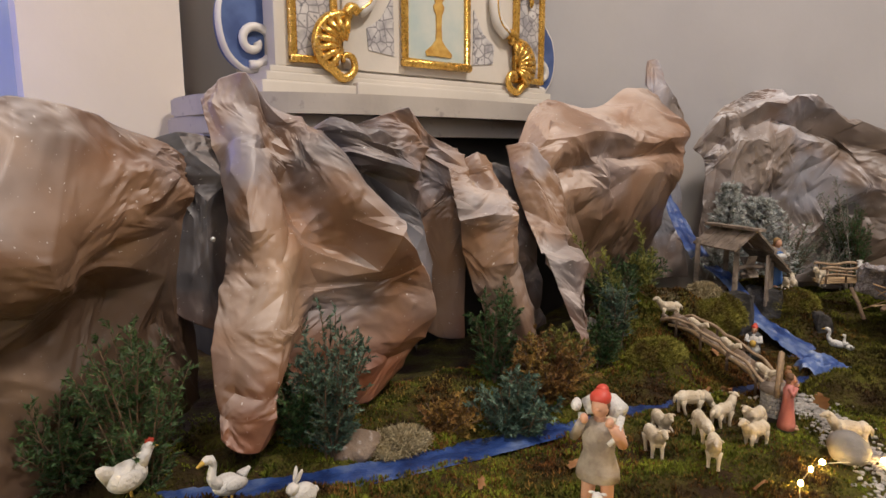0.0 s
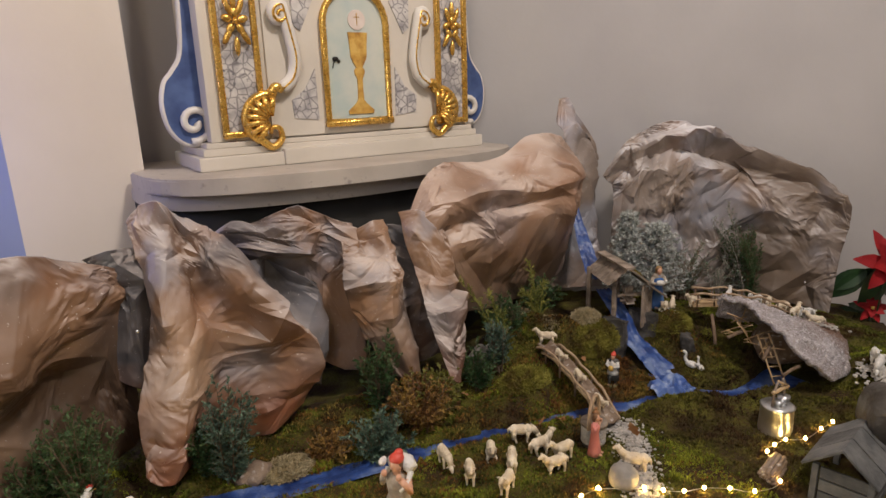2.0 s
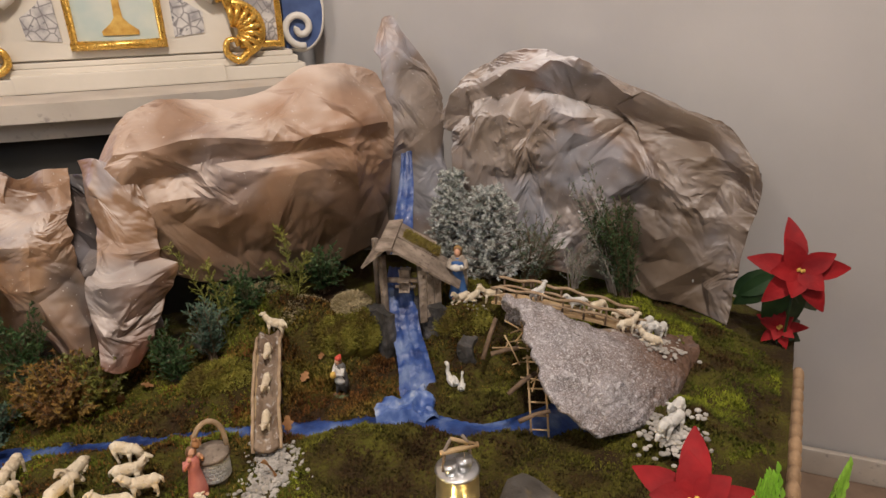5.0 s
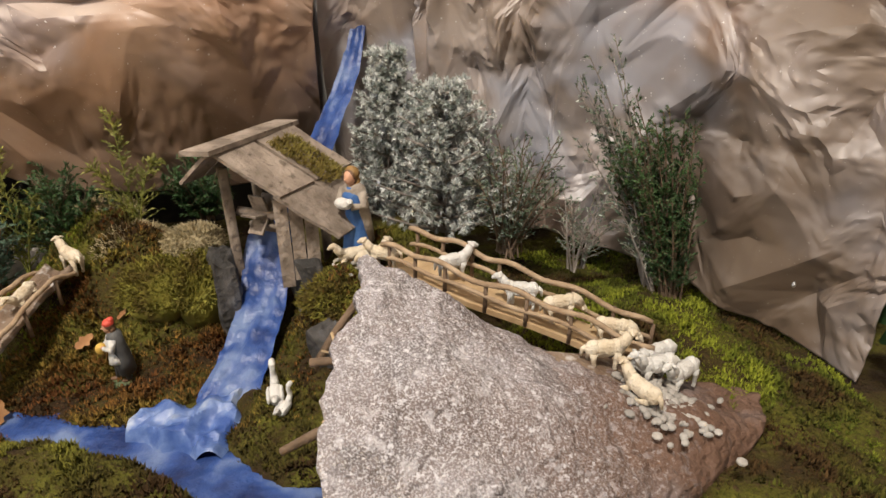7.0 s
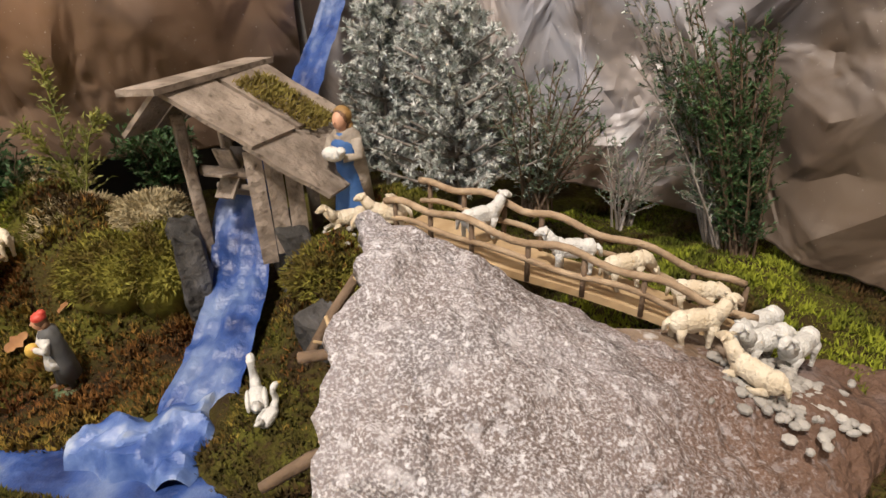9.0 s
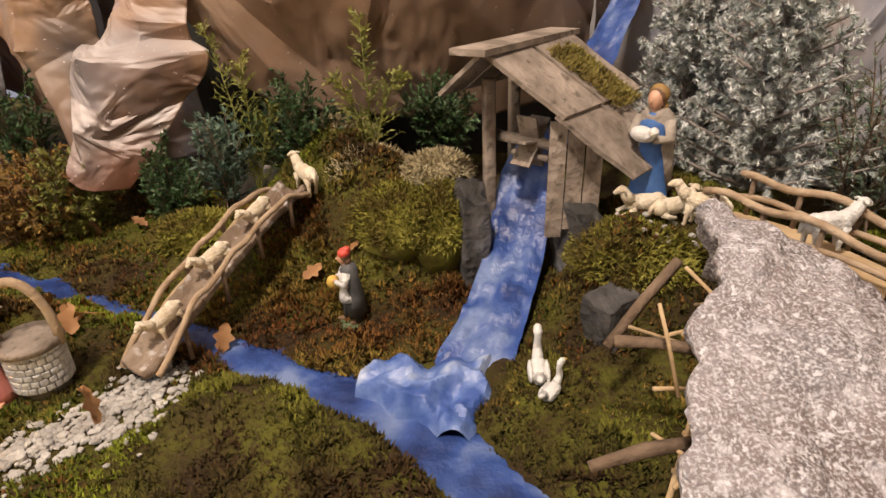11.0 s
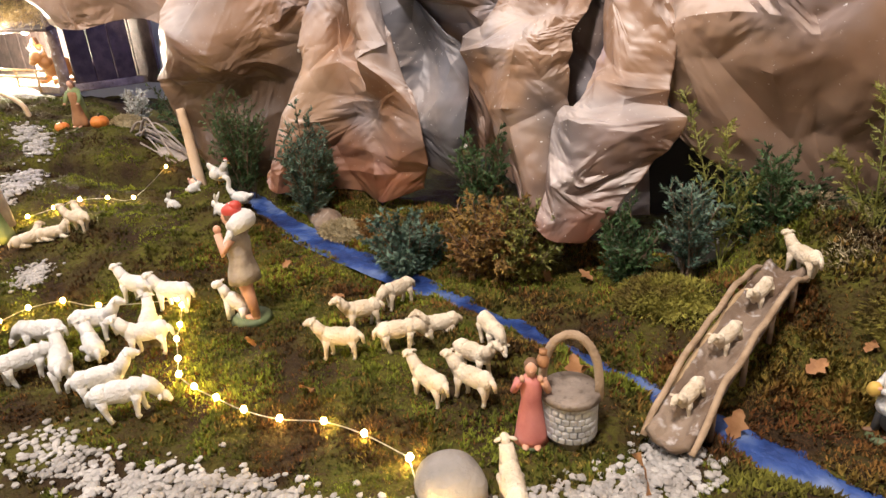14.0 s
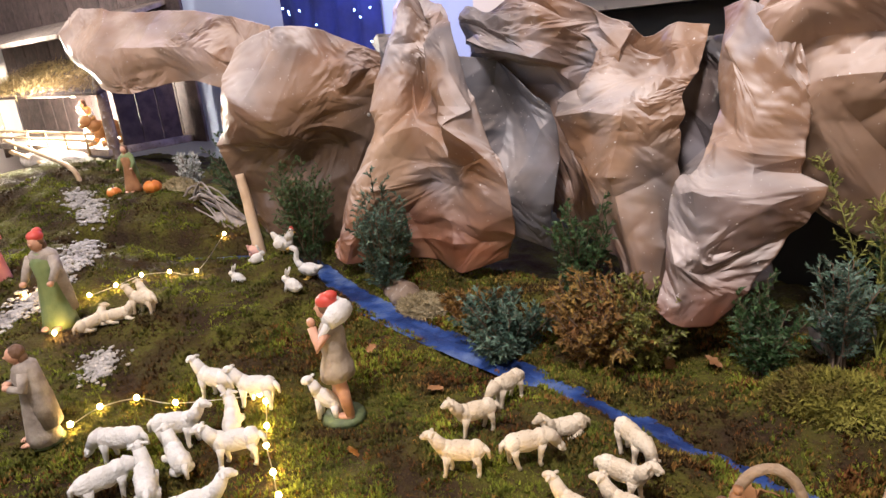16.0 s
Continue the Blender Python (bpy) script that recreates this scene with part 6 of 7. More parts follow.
def sheep(x, y, heading, kind="standing", col="cream", size=1.0, z=None, group="flock of sheep", tilt=0.0, where="on the moss"):
    """Puts a sheep; the first of a kind is built, the others are copies."""
    if z is None:
        z = on_ground(x, y, 0.002)
    m = pose(x, y, z, 0, tilt, heading) @ Matrix.Diagonal((size, size, size, 1))
    key = (col, kind)
    if key not in PROTO:
        ob = sheep_mesh("sheep_figurine", *KIND[key], len(PROTO) + 1)
        ob.matrix_basis = m
        PROTO[key] = ob
        ob["base"] = 1.0
        tagged(ob, "", "sheep", group)
        del ob["base"]
    else:
        src = PROTO[key]
        ob = new("sheep_figurine", src.data)
        ob.matrix_basis = m
    verb = {"standing": "standing", "grazing": "grazing", "lying": "lying"}[kind]
    return tagged(ob, f"{'painted cream' if col == 'cream' else 'plain white'} sheep figurine {verb} {where}", "sheep", group)


for x, y, h, k in ((0.941, 0.690, -103, "grazing"), (0.948, 0.592, -124, "standing"), (0.988, 0.500, -150, "standing"), (1.052, 0.556, 50, "grazing"), (1.062, 0.650, -125, "lying"),
                   (1.160, 0.643, -34, "grazing"), (1.170, 0.580, -5, "standing"), (1.151, 0.503, 169, "standing"), (1.203, 0.530, 178, "standing")):
    sheep(x, y, h, k, size=0.92)
for x, y, h, k in ((0.505, 0.452, 190, "standing"), (0.578, 0.482, 205, "standing"), (0.605, 0.410, 143, "lying"), (0.675, 0.372, 225, "standing"), (0.560, 0.345, 40, "standing"),
                   (0.520, 0.280, 215, "grazing"), (0.622, 0.310, 165, "lying"), (0.585, 0.222, 80, "grazing"), (0.655, 0.248, 155, "standing"), (0.738, 0.262, 60, "standing"), (0.820, 0.252, 55, "grazing")):
    sheep(x, y, h, k, "white", 1.05, group="white flock", where="beside the string of lights")
for x, y, h, k in ((0.089, 0.434, 100, "lying"), (0.105, 0.482, 60, "lying"), (0.125, 0.545, 170, "lying"), (0.160, 0.520, 200, "standing")):
    sheep(x, y, h, k, "cream", 0.9, where="near the gravel path")
sheep(1.335, 0.405, 130, "standing", "cream", 1.0, where="beside the round stone")
sheep(2.245, 0.215, 195, "grazing", "white", 0.95, on_ground(2.245, 0.215, 0.03), where="on pebbles before the cave")
sheep(2.275, 0.24, 205, "standing", "white", 0.85, on_ground(2.275, 0.24, 0.03), where="on pebbles before the cave")
bA, bd, bs = BRIDGE
for s, h in ((0.18, 255), (0.47, 250), (0.76, 255)):
    p = bA + bd * s + Vector((0, 0, 0.012 * math.sin(math.pi * s) + 0.004))
    sheep(p.x, p.y, h, "standing", "cream", 0.70, p.z, where="walking over the bark bridge", group="sheep on the bridge", tilt=18)
sheep(1.525, 0.925, 140, "standing", "cream", 0.85, 0.412, where="at the head of the bridge", group="sheep on the bridge")
for x, y, z, h, c, k in ((2.085, 0.755, 0.468, 165, "cream", "standing"), (2.185, 0.685, 0.482, 20, "white", "standing"), (2.275, 0.63, 0.460, 165, "white", "standing"), (2.325, 0.615, 0.444, 10, "cream", "grazing"), (2.395, 0.595, 0.415, -20, "cream", "grazing")):
    sheep(x, y, z=z, heading=h, kind=k, col=c, size=0.72, where="on the fenced ramp", group="sheep on the ramp")
for x, y, z, h, c, k in ((2.365, 0.535, 0.418, 0, "cream", "standing"), (2.395, 0.475, 0.412, 115, "cream", "lying"), (2.445, 0.555, 0.394, 200, "white", "grazing"), (2.465, 0.520, 0.388, 210, "white", "standing"), (2.430, 0.520, 0.400, 190, "white", "standing")):
    sheep(x, y, z=z, heading=h, kind=k, col=c, size=0.78, where="on pebbles at the ramp's end", group="sheep on the ramp")
sheep(2.03, 0.835, 200, "lying", "cream", 0.75, 0.445, where="at the shepherd's feet by the mill")
sheep(2.06, 0.825, 30, "lying", "cream", 0.75, 0.445, where="at the shepherd's feet by the mill")


def pebble_heap(place, spread, count, seed, label, size=0.006, surface=None):
    r = np.random.RandomState(seed)
    s = Shape()
    for k in range(count):
        x, y = place[0] + r.normal(0, spread), place[1] + r.normal(0, spread)
        z = (surface(x, y) if surface else on_ground(x, y)) + 0.002
        s.ball((x, y, z), (size * r.uniform(0.6, 1.2), size * r.uniform(0.6, 1.2), size * r.uniform(0.4, 0.7)), (0, 0, r.uniform(0, 180)), 7, 5)
    tagged(s.make("gravel", PEBBLE, smooth=False), label, "gravel", kind="stuff")


pebble_heap((2.425, 0.475), 0.026, 170, 5, "small white pebbles on the cork rock", 0.006, lambda x, y: 0.402 - 0.26 * (x - 2.425) + 0.10 * (y - 0.475))
pebble_heap((2.25, 0.215), 0.030, 140, 6, "small pale pebbles before the cave", 0.007, lambda x, y: on_ground(x, y, 0.022))
pebble_heap((2.06, 0.80), 0.02, 30, 8, "small white pebbles below the mill", 0.005)


def goose(x, y, z, heading, size, label, upright=True):
    s = Shape()
    s.ball((0, 0, 0.018), (0.020, 0.011, 0.011), (0, -12, 0), 16, 10)
    s.tube([tuple(p) for p in smooth_line([(0.013, 0, 0.024), (0.021, 0, 0.036), (0.018, 0, 0.050), (0.022, 0, 0.058)], 9)], [0.007, 0.0062, 0.0055, 0.005, 0.0045, 0.0042, 0.0042, 0.005, 0.0055], 9)
    s.ball((0.025, 0, 0.058), (0.0065, 0.005, 0.005), u=10, v=7)
    s.tube([(-0.017, 0, 0.021), (-0.030, 0, 0.026)], [0.007, 0.002], 7)
    for sg in (-1, 1):
        s.ball((-0.004, sg * 0.0095, 0.020), (0.016, 0.0035, 0.0075), (0, -14, 0), 12, 7)
    s.slot = 1
    s.tube([(0.030, 0, 0.0575), (0.038, 0, 0.055)], [0.003, 0.0014], 7)
    for sg in (-1, 1):
        s.tube([(0.0, sg * 0.005, 0.010), (0.001, sg * 0.005, 0.0)], 0.0018, 6).ball((0.004, sg * 0.005, 0.0008), (0.006, 0.004, 0.0012), u=8, v=4)
    ob = s.make("goose_figurine", [WHITE_WOOL, YELLOW])
    ob.matrix_world = pose(x, y, z, 0, 0, heading) @ Matrix.Diagonal((size, size, size, 1))
    return tagged(ob, label, "goose", "geese")


goose(0.272, 0.868, on_ground(0.272, 0.868, 0.002), 200, 1.35, "white goose figurine with yellow beak by the stream")
goose(1.917, 0.640, 0.312, 100, 1.0, "white goose figurine on the moss islet")
goose(1.933, 0.615, 0.310, 60, 0.75, "small white goose figurine on the moss islet")


def hen(x, y, z, heading, size):
    s = Shape()
    s.ball((0, 0, 0.022), (0.022, 0.015, 0.017), (0, -10, 0), 16, 10)
    s.tube([(0.012, 0, 0.030), (0.020, 0, 0.040), (0.023, 0, 0.046)], [0.010, 0.007, 0.0062], 9).ball((0.024, 0, 0.047), (0.0068, 0.006, 0.0062), u=10, v=7)
    s.tube([(-0.014, 0, 0.026), (-0.026, 0, 0.038), (-0.030, 0, 0.040)], [0.011, 0.006, 0.002], 8, 0.5)
    for sg in (-1, 1):
        s.ball((-0.002, sg * 0.013, 0.022), (0.014, 0.004, 0.010), (0, -14, 0), 12, 7)
    s.slot = 1
    for dx, dz in ((-0.002, 0.0), (0.002, 0.001), (0.005, -0.0005)):
        s.ball((0.024 + dx, 0, 0.0535 + dz), (0.0022, 0.0015, 0.0032), u=7, v=5)
    s.slot = 2
    s.tube([(0.030, 0, 0.046), (0.035, 0, 0.0445)], [0.0022, 0.0008], 6)
    for sg in (-1, 1):
        s.tube([(0, sg * 0.006, 0.008), (0.001, sg * 0.006, 0)], 0.0018, 6)
    ob = s.make("hen_figurine", [WHITE_WOOL, RED, YELLOW])
    ob.matrix_world = pose(x, y, z, 0, 0, heading) @ Matrix.Diagonal((size, size, size, 1))
    return tagged(ob, "white hen figurine with a red comb by the stream", "hen")


hen(0.145, 0.905, on_ground(0.145, 0.905, 0.002), 10, 1.3)


def rabbit(x, y, z, heading, size):
    s = Shape()
    s.ball((-0.004, 0, 0.012), (0.016, 0.010, 0.012), (0, -15, 0), 14, 9).ball((0.009, 0, 0.022), (0.008, 0.0065, 0.0072), u=12, v=8)
    s.ball((-0.010, 0, 0.009), (0.010, 0.0105, 0.009), u=12, v=8).ball((-0.020, 0, 0.010), (0.0042, 0.0042, 0.0042), u=8, v=6)
    for sg in (-1, 1):
        s.ball((0.003, sg * 0.0035, 0.035), (0.0028, 0.0022, 0.0095), (sg * -12, -20, 0), 8, 6)
        s.tube([(0.006, sg * 0.005, 0.010), (0.010, sg * 0.005, 0.001)], [0.0035, 0.0025], 6)
    ob = s.make("rabbit_figurine", WHITE_WOOL)
    ob.matrix_world = pose(x, y, z, 0, 0, heading) @ Matrix.Diagonal((size, size, size, 1))
    return tagged(ob, "white rabbit figurine sitting by the stream", "rabbit", "rabbits")


rabbit(0.125, 0.765, on_ground(0.125, 0.765), 200, 1.1)
rabbit(0.338, 0.762, on_ground(0.338, 0.762), 190, 1.3)
rabbit(0.09, 0.86, on_ground(0.09, 0.86), 60, 1.1)


def pig(x, y, z, heading):
    s = Shape()
    s.ball((0, 0, 0.024), (0.030, 0.014, 0.015), u=16, v=10).ball((0.028, 0, 0.024), (0.012, 0.010, 0.0105), u=12, v=8)
    s.tube([(0.034, 0, 0.022), (0.045, 0, 0.020)], [0.0062, 0.0050], 8)
    for sg in (-1, 1):
        s.ball((0.028, sg * 0.008, 0.034), (0.003, 0.004, 0.0055), (sg * -20, 20, 0), 8, 5)
        for dx in (-0.017, 0.017):
            s.tube([(dx, sg * 0.008, 0.016), (dx, sg * 0.008, 0)], [0.0055, 0.0038], 7)
    s.tube([(-0.029, 0, 0.028), (-0.034, 0.002, 0.032), (-0.033, 0, 0.036)], 0.0014, 5)
    ob = s.make("pig_figurine", PIGPINK)
    ob.matrix_world = pose(x, y, z, 0, 0, heading)
    return tagged(ob, "pink pig figurine beside the leaning post", "pig")


pig(-0.06, 0.955, on_ground(-0.06, 0.955, 0.004), 170)


# ---------------------------------------------------------------- figurines
def figure(name, place, heading, height, robe, label, cloak=None, hat=None, legs=False, arms="folded", extra=None, base=True, shirt=False):
    """A painted figurine of one mesh, facing +x before the turn. Slots: robe, skin, hair, cloak, hat, extra."""
    k = height / 0.20
    s = Shape()

    def T(pts, rad, slot, sides=12, flat=1.0):
        s.slot = slot
        s.tube([(x * k, y * k, z * k) for x, y, z in pts], [q * k for q in rad] if isinstance(rad, (list, tuple)) else rad * k, sides, flat)

    def O(p, rad, slot, turn=(0, 0, 0)):
        s.slot = slot
        s.ball([c * k for c in p], [c * k for c in rad], turn, 14, 9)
    if legs:
        for sg, dx in ((-1, 0.014), (1, -0.016)):
            T([(0, sg * 0.011, 0.085), (dx * 0.6, sg * 0.012, 0.045), (dx, sg * 0.013, 0.008)], [0.0125, 0.010, 0.0075], 1 if legs == "bare" else 3)
            O((dx + 0.008, sg * 0.013, 0.005), (0.015, 0.0068, 0.0055), 1 if legs == "bare" else 2)
        T([(0, 0, 0.070), (0, 0, 0.085), (0, 0, 0.110), (0.002, 0, 0.140), (0.002, 0, 0.158)], [0.026, 0.0245, 0.018, 0.0205, 0.012], 0, 14, 1.25)
    else:
        T([(0, 0, 0.0), (0, 0, 0.02), (0, 0, 0.06), (0, 0, 0.105), (0.002, 0, 0.140), (0.002, 0, 0.160)], [0.031, 0.028, 0.023, 0.0175, 0.020, 0.011], 0, 14, 1.2)
        for sg in (-1, 1):
            O((0.026, sg * 0.012, 0.004), (0.014, 0.008, 0.005), 1)
    if cloak:
        T([(-0.014, 0, 0.030), (-0.012, 0, 0.08), (-0.008, 0, 0.12), (-0.004, 0, 0.155), (-0.002, 0, 0.166)], [0.025, 0.0235, 0.0215, 0.0215, 0.012], 3, 14, 1.35)
    T([(0.002, 0, 0.155), (0.003, 0, 0.170)], [0.009, 0.0085], 1, 9)
    O((0.006, 0, 0.180), (0.0135, 0.0125, 0.0165), 1)
    O((0.001, 0, 0.184), (0.0150, 0.0145, 0.0150), 2)
    O((-0.005, 0, 0.172), (0.010, 0.0135, 0.014), 2)
    O((0.020, 0, 0.179), (0.0028, 0.0022, 0.003), 1)
    sleeve = 3 if cloak and not shirt else 0
    for sg in (-1, 1):
        if arms == "folded":
            T([(0, sg * 0.024, 0.150), (0.006, sg * 0.033, 0.122), (0.026, sg * 0.014, 0.122)], [0.0105, 0.0095, 0.0075], sleeve, 9)
            O((0.031, sg * 0.008, 0.124), (0.0075, 0.006, 0.006), 1)
        elif arms == "raised":
            T([(0, sg * 0.022, 0.150), (0.008, sg * 0.034, 0.130), (0.020, sg * 0.022, 0.158)], [0.0095, 0.008, 0.0065], sleeve if sg < 0 else 1, 9)
            O((0.022, sg * 0.018, 0.165), (0.006, 0.006, 0.0075), 1)
        else:
            T([(0, sg * 0.024, 0.150), (0.010, sg * 0.032, 0.125), (0.026, sg * 0.030, 0.105)], [0.010, 0.009, 0.007], sleeve, 9)
            O((0.031, sg * 0.030, 0.102), (0.007, 0.006, 0.006), 1)
    if hat == "cap":
        O((0.001, 0, 0.192), (0.0160, 0.0155, 0.0125), 4)
        O((-0.006, 0, 0.200), (0.010, 0.010, 0.009), 4)
    elif hat == "brim":
        O((-0.004, 0, 0.186), (0.0150, 0.0165, 0.0175), 4)
        O((-0.008, 0, 0.168), (0.0115, 0.0150, 0.0130), 4)
    if extra == "lamb_on_shoulders":
        T([(-0.012, -0.026, 0.168), (-0.018, -0.008, 0.176), (-0.018, 0.012, 0.176), (-0.010, 0.030, 0.170)], [0.012, 0.0165, 0.0165, 0.012], 5, 11)
        O((0.004, -0.034, 0.176), (0.012, 0.008, 0.009), 5)
        T([(-0.008, 0.028, 0.165), (0.010, 0.026, 0.140), (0.018, 0.016, 0.130)], [0.006, 0.0045, 0.0035], 5, 7)
        T([(-0.006, -0.028, 0.160), (0.010, -0.024, 0.138)], [0.006, 0.004], 5, 7)
        O((0.022, 0.010, 0.034), (0.024, 0.011, 0.014), 5, (0, -35, 0))
        T([(0.034, 0.010, 0.044), (0.042, 0.010, 0.060)], [0.010, 0.0075], 5, 9)
        O((0.048, 0.010, 0.063), (0.011, 0.007, 0.0075), 5, (0, 20, 0))
        for sg in (-1, 1):
            O((0.042, 0.010 + sg * 0.008, 0.068), (0.003, 0.005, 0.002), 5)
            T([(0.032, 0.010 + sg * 0.006, 0.034), (0.034, 0.010 + sg * 0.006, 0.0)], [0.006, 0.0035], 5, 7)
            T([(0.008, 0.010 + sg * 0.006, 0.024), (0.006, 0.010 + sg * 0.006, 0.0)], [0.007, 0.0035], 5, 7)
    elif extra == "jug":
        O((-0.004, 0.024, 0.190), (0.013, 0.013, 0.017), 5)
        T([(-0.004, 0.024, 0.20), (-0.004, 0.024, 0.215)], [0.007, 0.009], 5, 10)
    elif extra == "lamb":
        O((0.034, 0, 0.130), (0.013, 0.022, 0.013), 5)
        O((0.040, 0.022, 0.138), (0.008, 0.007, 0.008), 5)
    elif extra == "pot":
        O((0.036, 0, 0.118), (0.015, 0.015, 0.017), 5)
    if base:
        s.slot = 6
        s.tube([(0, 0, -0.006 * k), (0, 0, 0.003 * k)], [0.036 * k, 0.031 * k], 16)
    for v in s.bm.verts:
        v.co += noise.noise_vector(v.co * 70) * 0.0012
    ob = s.make(name, [robe, SKIN, HAIR, cloak or robe, hat and (RED if hat == "cap" else SCARF) or HAIR, {"jug": BROWN, "pot": YELLOW}.get(extra, WHITE_WOOL), BASEGREEN])
    ob.matrix_world = pose(*place, 0, 0, heading)
    return tagged(ob, label, "figurine", "nativity figurines")


SCARF = material("ochre_scarf", [(0.20, 0.11, 0.03), (0.30, 0.18, 0.06)], 30, 0.6, 0, 0.2, 90)
BASEGREEN = material("painted_green_base", [(0.05, 0.07, 0.03), (0.13, 0.17, 0.07)], 40, 0.6, 0, 0.3, 90)
figure("shepherd_figurine", (0.720, 0.540, on_ground(0.720, 0.540, 0.004)), 205, 0.208, GREYCLOTH, "shepherd figurine in a grey tunic and red cap carrying a lamb", hat="cap", legs="bare", arms="raised", extra="lamb_on_shoulders")
figure("maid_figurine", (1.300, 0.510, on_ground(1.300, 0.510, 0.002)), 300, 0.118, PINK, "girl figurine in a pink dress with a jug on her shoulder", arms="raised", extra="jug")
figure("boy_figurine", (1.652, 0.748, on_ground(1.652, 0.748, 0.002)), 200, 0.112, WHITE_WOOL, "small boy figurine in dark cloak and red cap", cloak=DARKCLOTH, hat="cap", legs="trousers", extra="pot", shirt=True)
figure("herdswoman_figurine", (2.035, 0.872, 0.442), 235, 0.155, BLUECLOTH, "woman figurine in a grey coat and blue skirt holding a lamb", cloak=GREYCLOTH, hat="brim", extra="lamb")
figure("shepherd_figurine", (0.01, 0.41, on_ground(0.01, 0.41, 0.002)), 300, 0.205, GREENCLOTH, "bearded shepherd figurine in a green coat with a red cap", cloak=GREYCLOTH, hat="cap", arms="low")
figure("shepherd_figurine", (0.372, 0.228, on_ground(0.372, 0.228, 0.002)), 250, 0.165, GREYCLOTH, "kneeling shepherd figurine in a patterned grey tunic", cloak=GREYCLOTH, arms="folded")
figure("pump_figurine", (-0.70, 0.96, on_ground(-0.70, 0.96, 0.0)), 300, 0.16, BROWN, "stooping figurine in brown and green beside pumpkins", cloak=GREENCLOTH, arms="low")
figure("shepherd_figurine", (-0.36, 0.42, on_ground(-0.36, 0.42, 0.0)), 320, 0.19, PINK, "figurine in a pink robe on the mossy slope", arms="folded")


# ---------------------------------------------------------------- well, stone, lantern
def build_well():
    x, y = 1.335, 0.545
    g = on_ground(x, y)
    top = holder("well", (x, y, g), "small round silver-grey well with a rope arch", "well")
    s = Shape()
    n, m = 22, 6
    for ring in range(m):
        for k in range(n):
            a = math.tau * (k + 0.5 * (ring % 2)) / n
            s.box((x + 0.030 * math.cos(a), y + 0.030 * math.sin(a), g + 0.006 + ring * 0.009), (0.007, 0.0085, 0.0082), (0, 0, math.degrees(a)), 0.0015)
    child(s, "wall", WELLGREY, top)
    child(Shape().tube([(x, y, g - 0.01), (x, y, g + 0.050)], [0.029, 0.029], 24), "lining", STONEGREY, top)
    child(Shape().tube([(x, y, g + 0.053), (x, y, g + 0.062)], [0.037, 0.035], 26), "lid", WOOD, top, label="round wooden lid")
    arch = [(x + 0.034 * math.cos(a) * 0.94, y + 0.034 * math.cos(a) * 0.34, g + 0.050 + 0.085 * math.sin(a) ** 0.7) for a in [math.pi * k / 20 for k in range(21)]]
    child(Shape().tube(arch, 0.0055, 9).roughen(0.0012, 240), "arch", ROPE, top, label="thick rope arch")


WELLGREY = material("silver_painted_stone", [(0.36, 0.36, 0.36), (0.55, 0.55, 0.55)], 30, 0.45, 0.25, 0.4, 120)
build_well()
s = Shape().ball((0, 0, 0), (0.041, 0.036, 0.031), u=24, v=14).roughen(0.006, 26, 2).make("round_stone", STONEGREY)
s.matrix_world = pose(1.265, 0.385, on_ground(1.265, 0.385, 0.022), 0, 0, 30)
tagged(s, "smooth round grey field stone by the gravel", "stone")
build_gravel([(0.19, 0.40), (0.225, 0.385), (0.26, 0.36)], 420, 0.016, 74, "patch of rough grey gravel bedded in the moss", 0.0042)
s = Shape().ball((0, 0, 0), (0.06, 0.035, 0.028), u=24, v=14).roughen(0.014, 22, 6).make("bank_stone", BARK)
s.matrix_world = pose(0.52, 0.93, on_ground(0.52, 0.93, 0.005), 0, 0, -20)
tagged(s, "brown bark piece on the stream's bank", "bark")
for k, (x, y, z, sx, sy, sz) in enumerate(((1.36, 1.06, 0.36, 0.06, 0.03, 0.05),)):
    s = Shape().ball((0, 0, 0), (sx, sy, sz), u=20, v=12).roughen(0.010, 30, 11 + k).make("rock", STONEGREY)
    s.matrix_world = pose(x, y, z, 0, 0, 40 * k)
    tagged(s, "dark rough stone set into the slope", "stone", "stones")


for k, (x, y, z, sx, sy, sz, tz) in enumerate(((1.800, 0.875, 0.375, 0.020, 0.045, 0.080, 20), (1.945, 0.86, 0.37, 0.018, 0.050, 0.080, 25), (1.995, 0.715, 0.33, 0.03, 0.022, 0.06, 50))):
    s = Shape().box((0, 0, 0), (2 * sx, 2 * sy, 2 * sz), bevel=0.008)
    bmesh.ops.subdivide_edges(s.bm, edges=s.bm.edges[:], cuts=4, use_grid_fill=True)
    s = s.roughen(0.012, 26, 20 + k).roughen(0.005, 70, 40 + k).make("cliff_rock", CLIFF)
    s.matrix_world = pose(x, y, z, 0, 0, tz)
    tagged(s, "dark grey bark cliff beside the waterfall", "rock", "rocks by the waterfall")


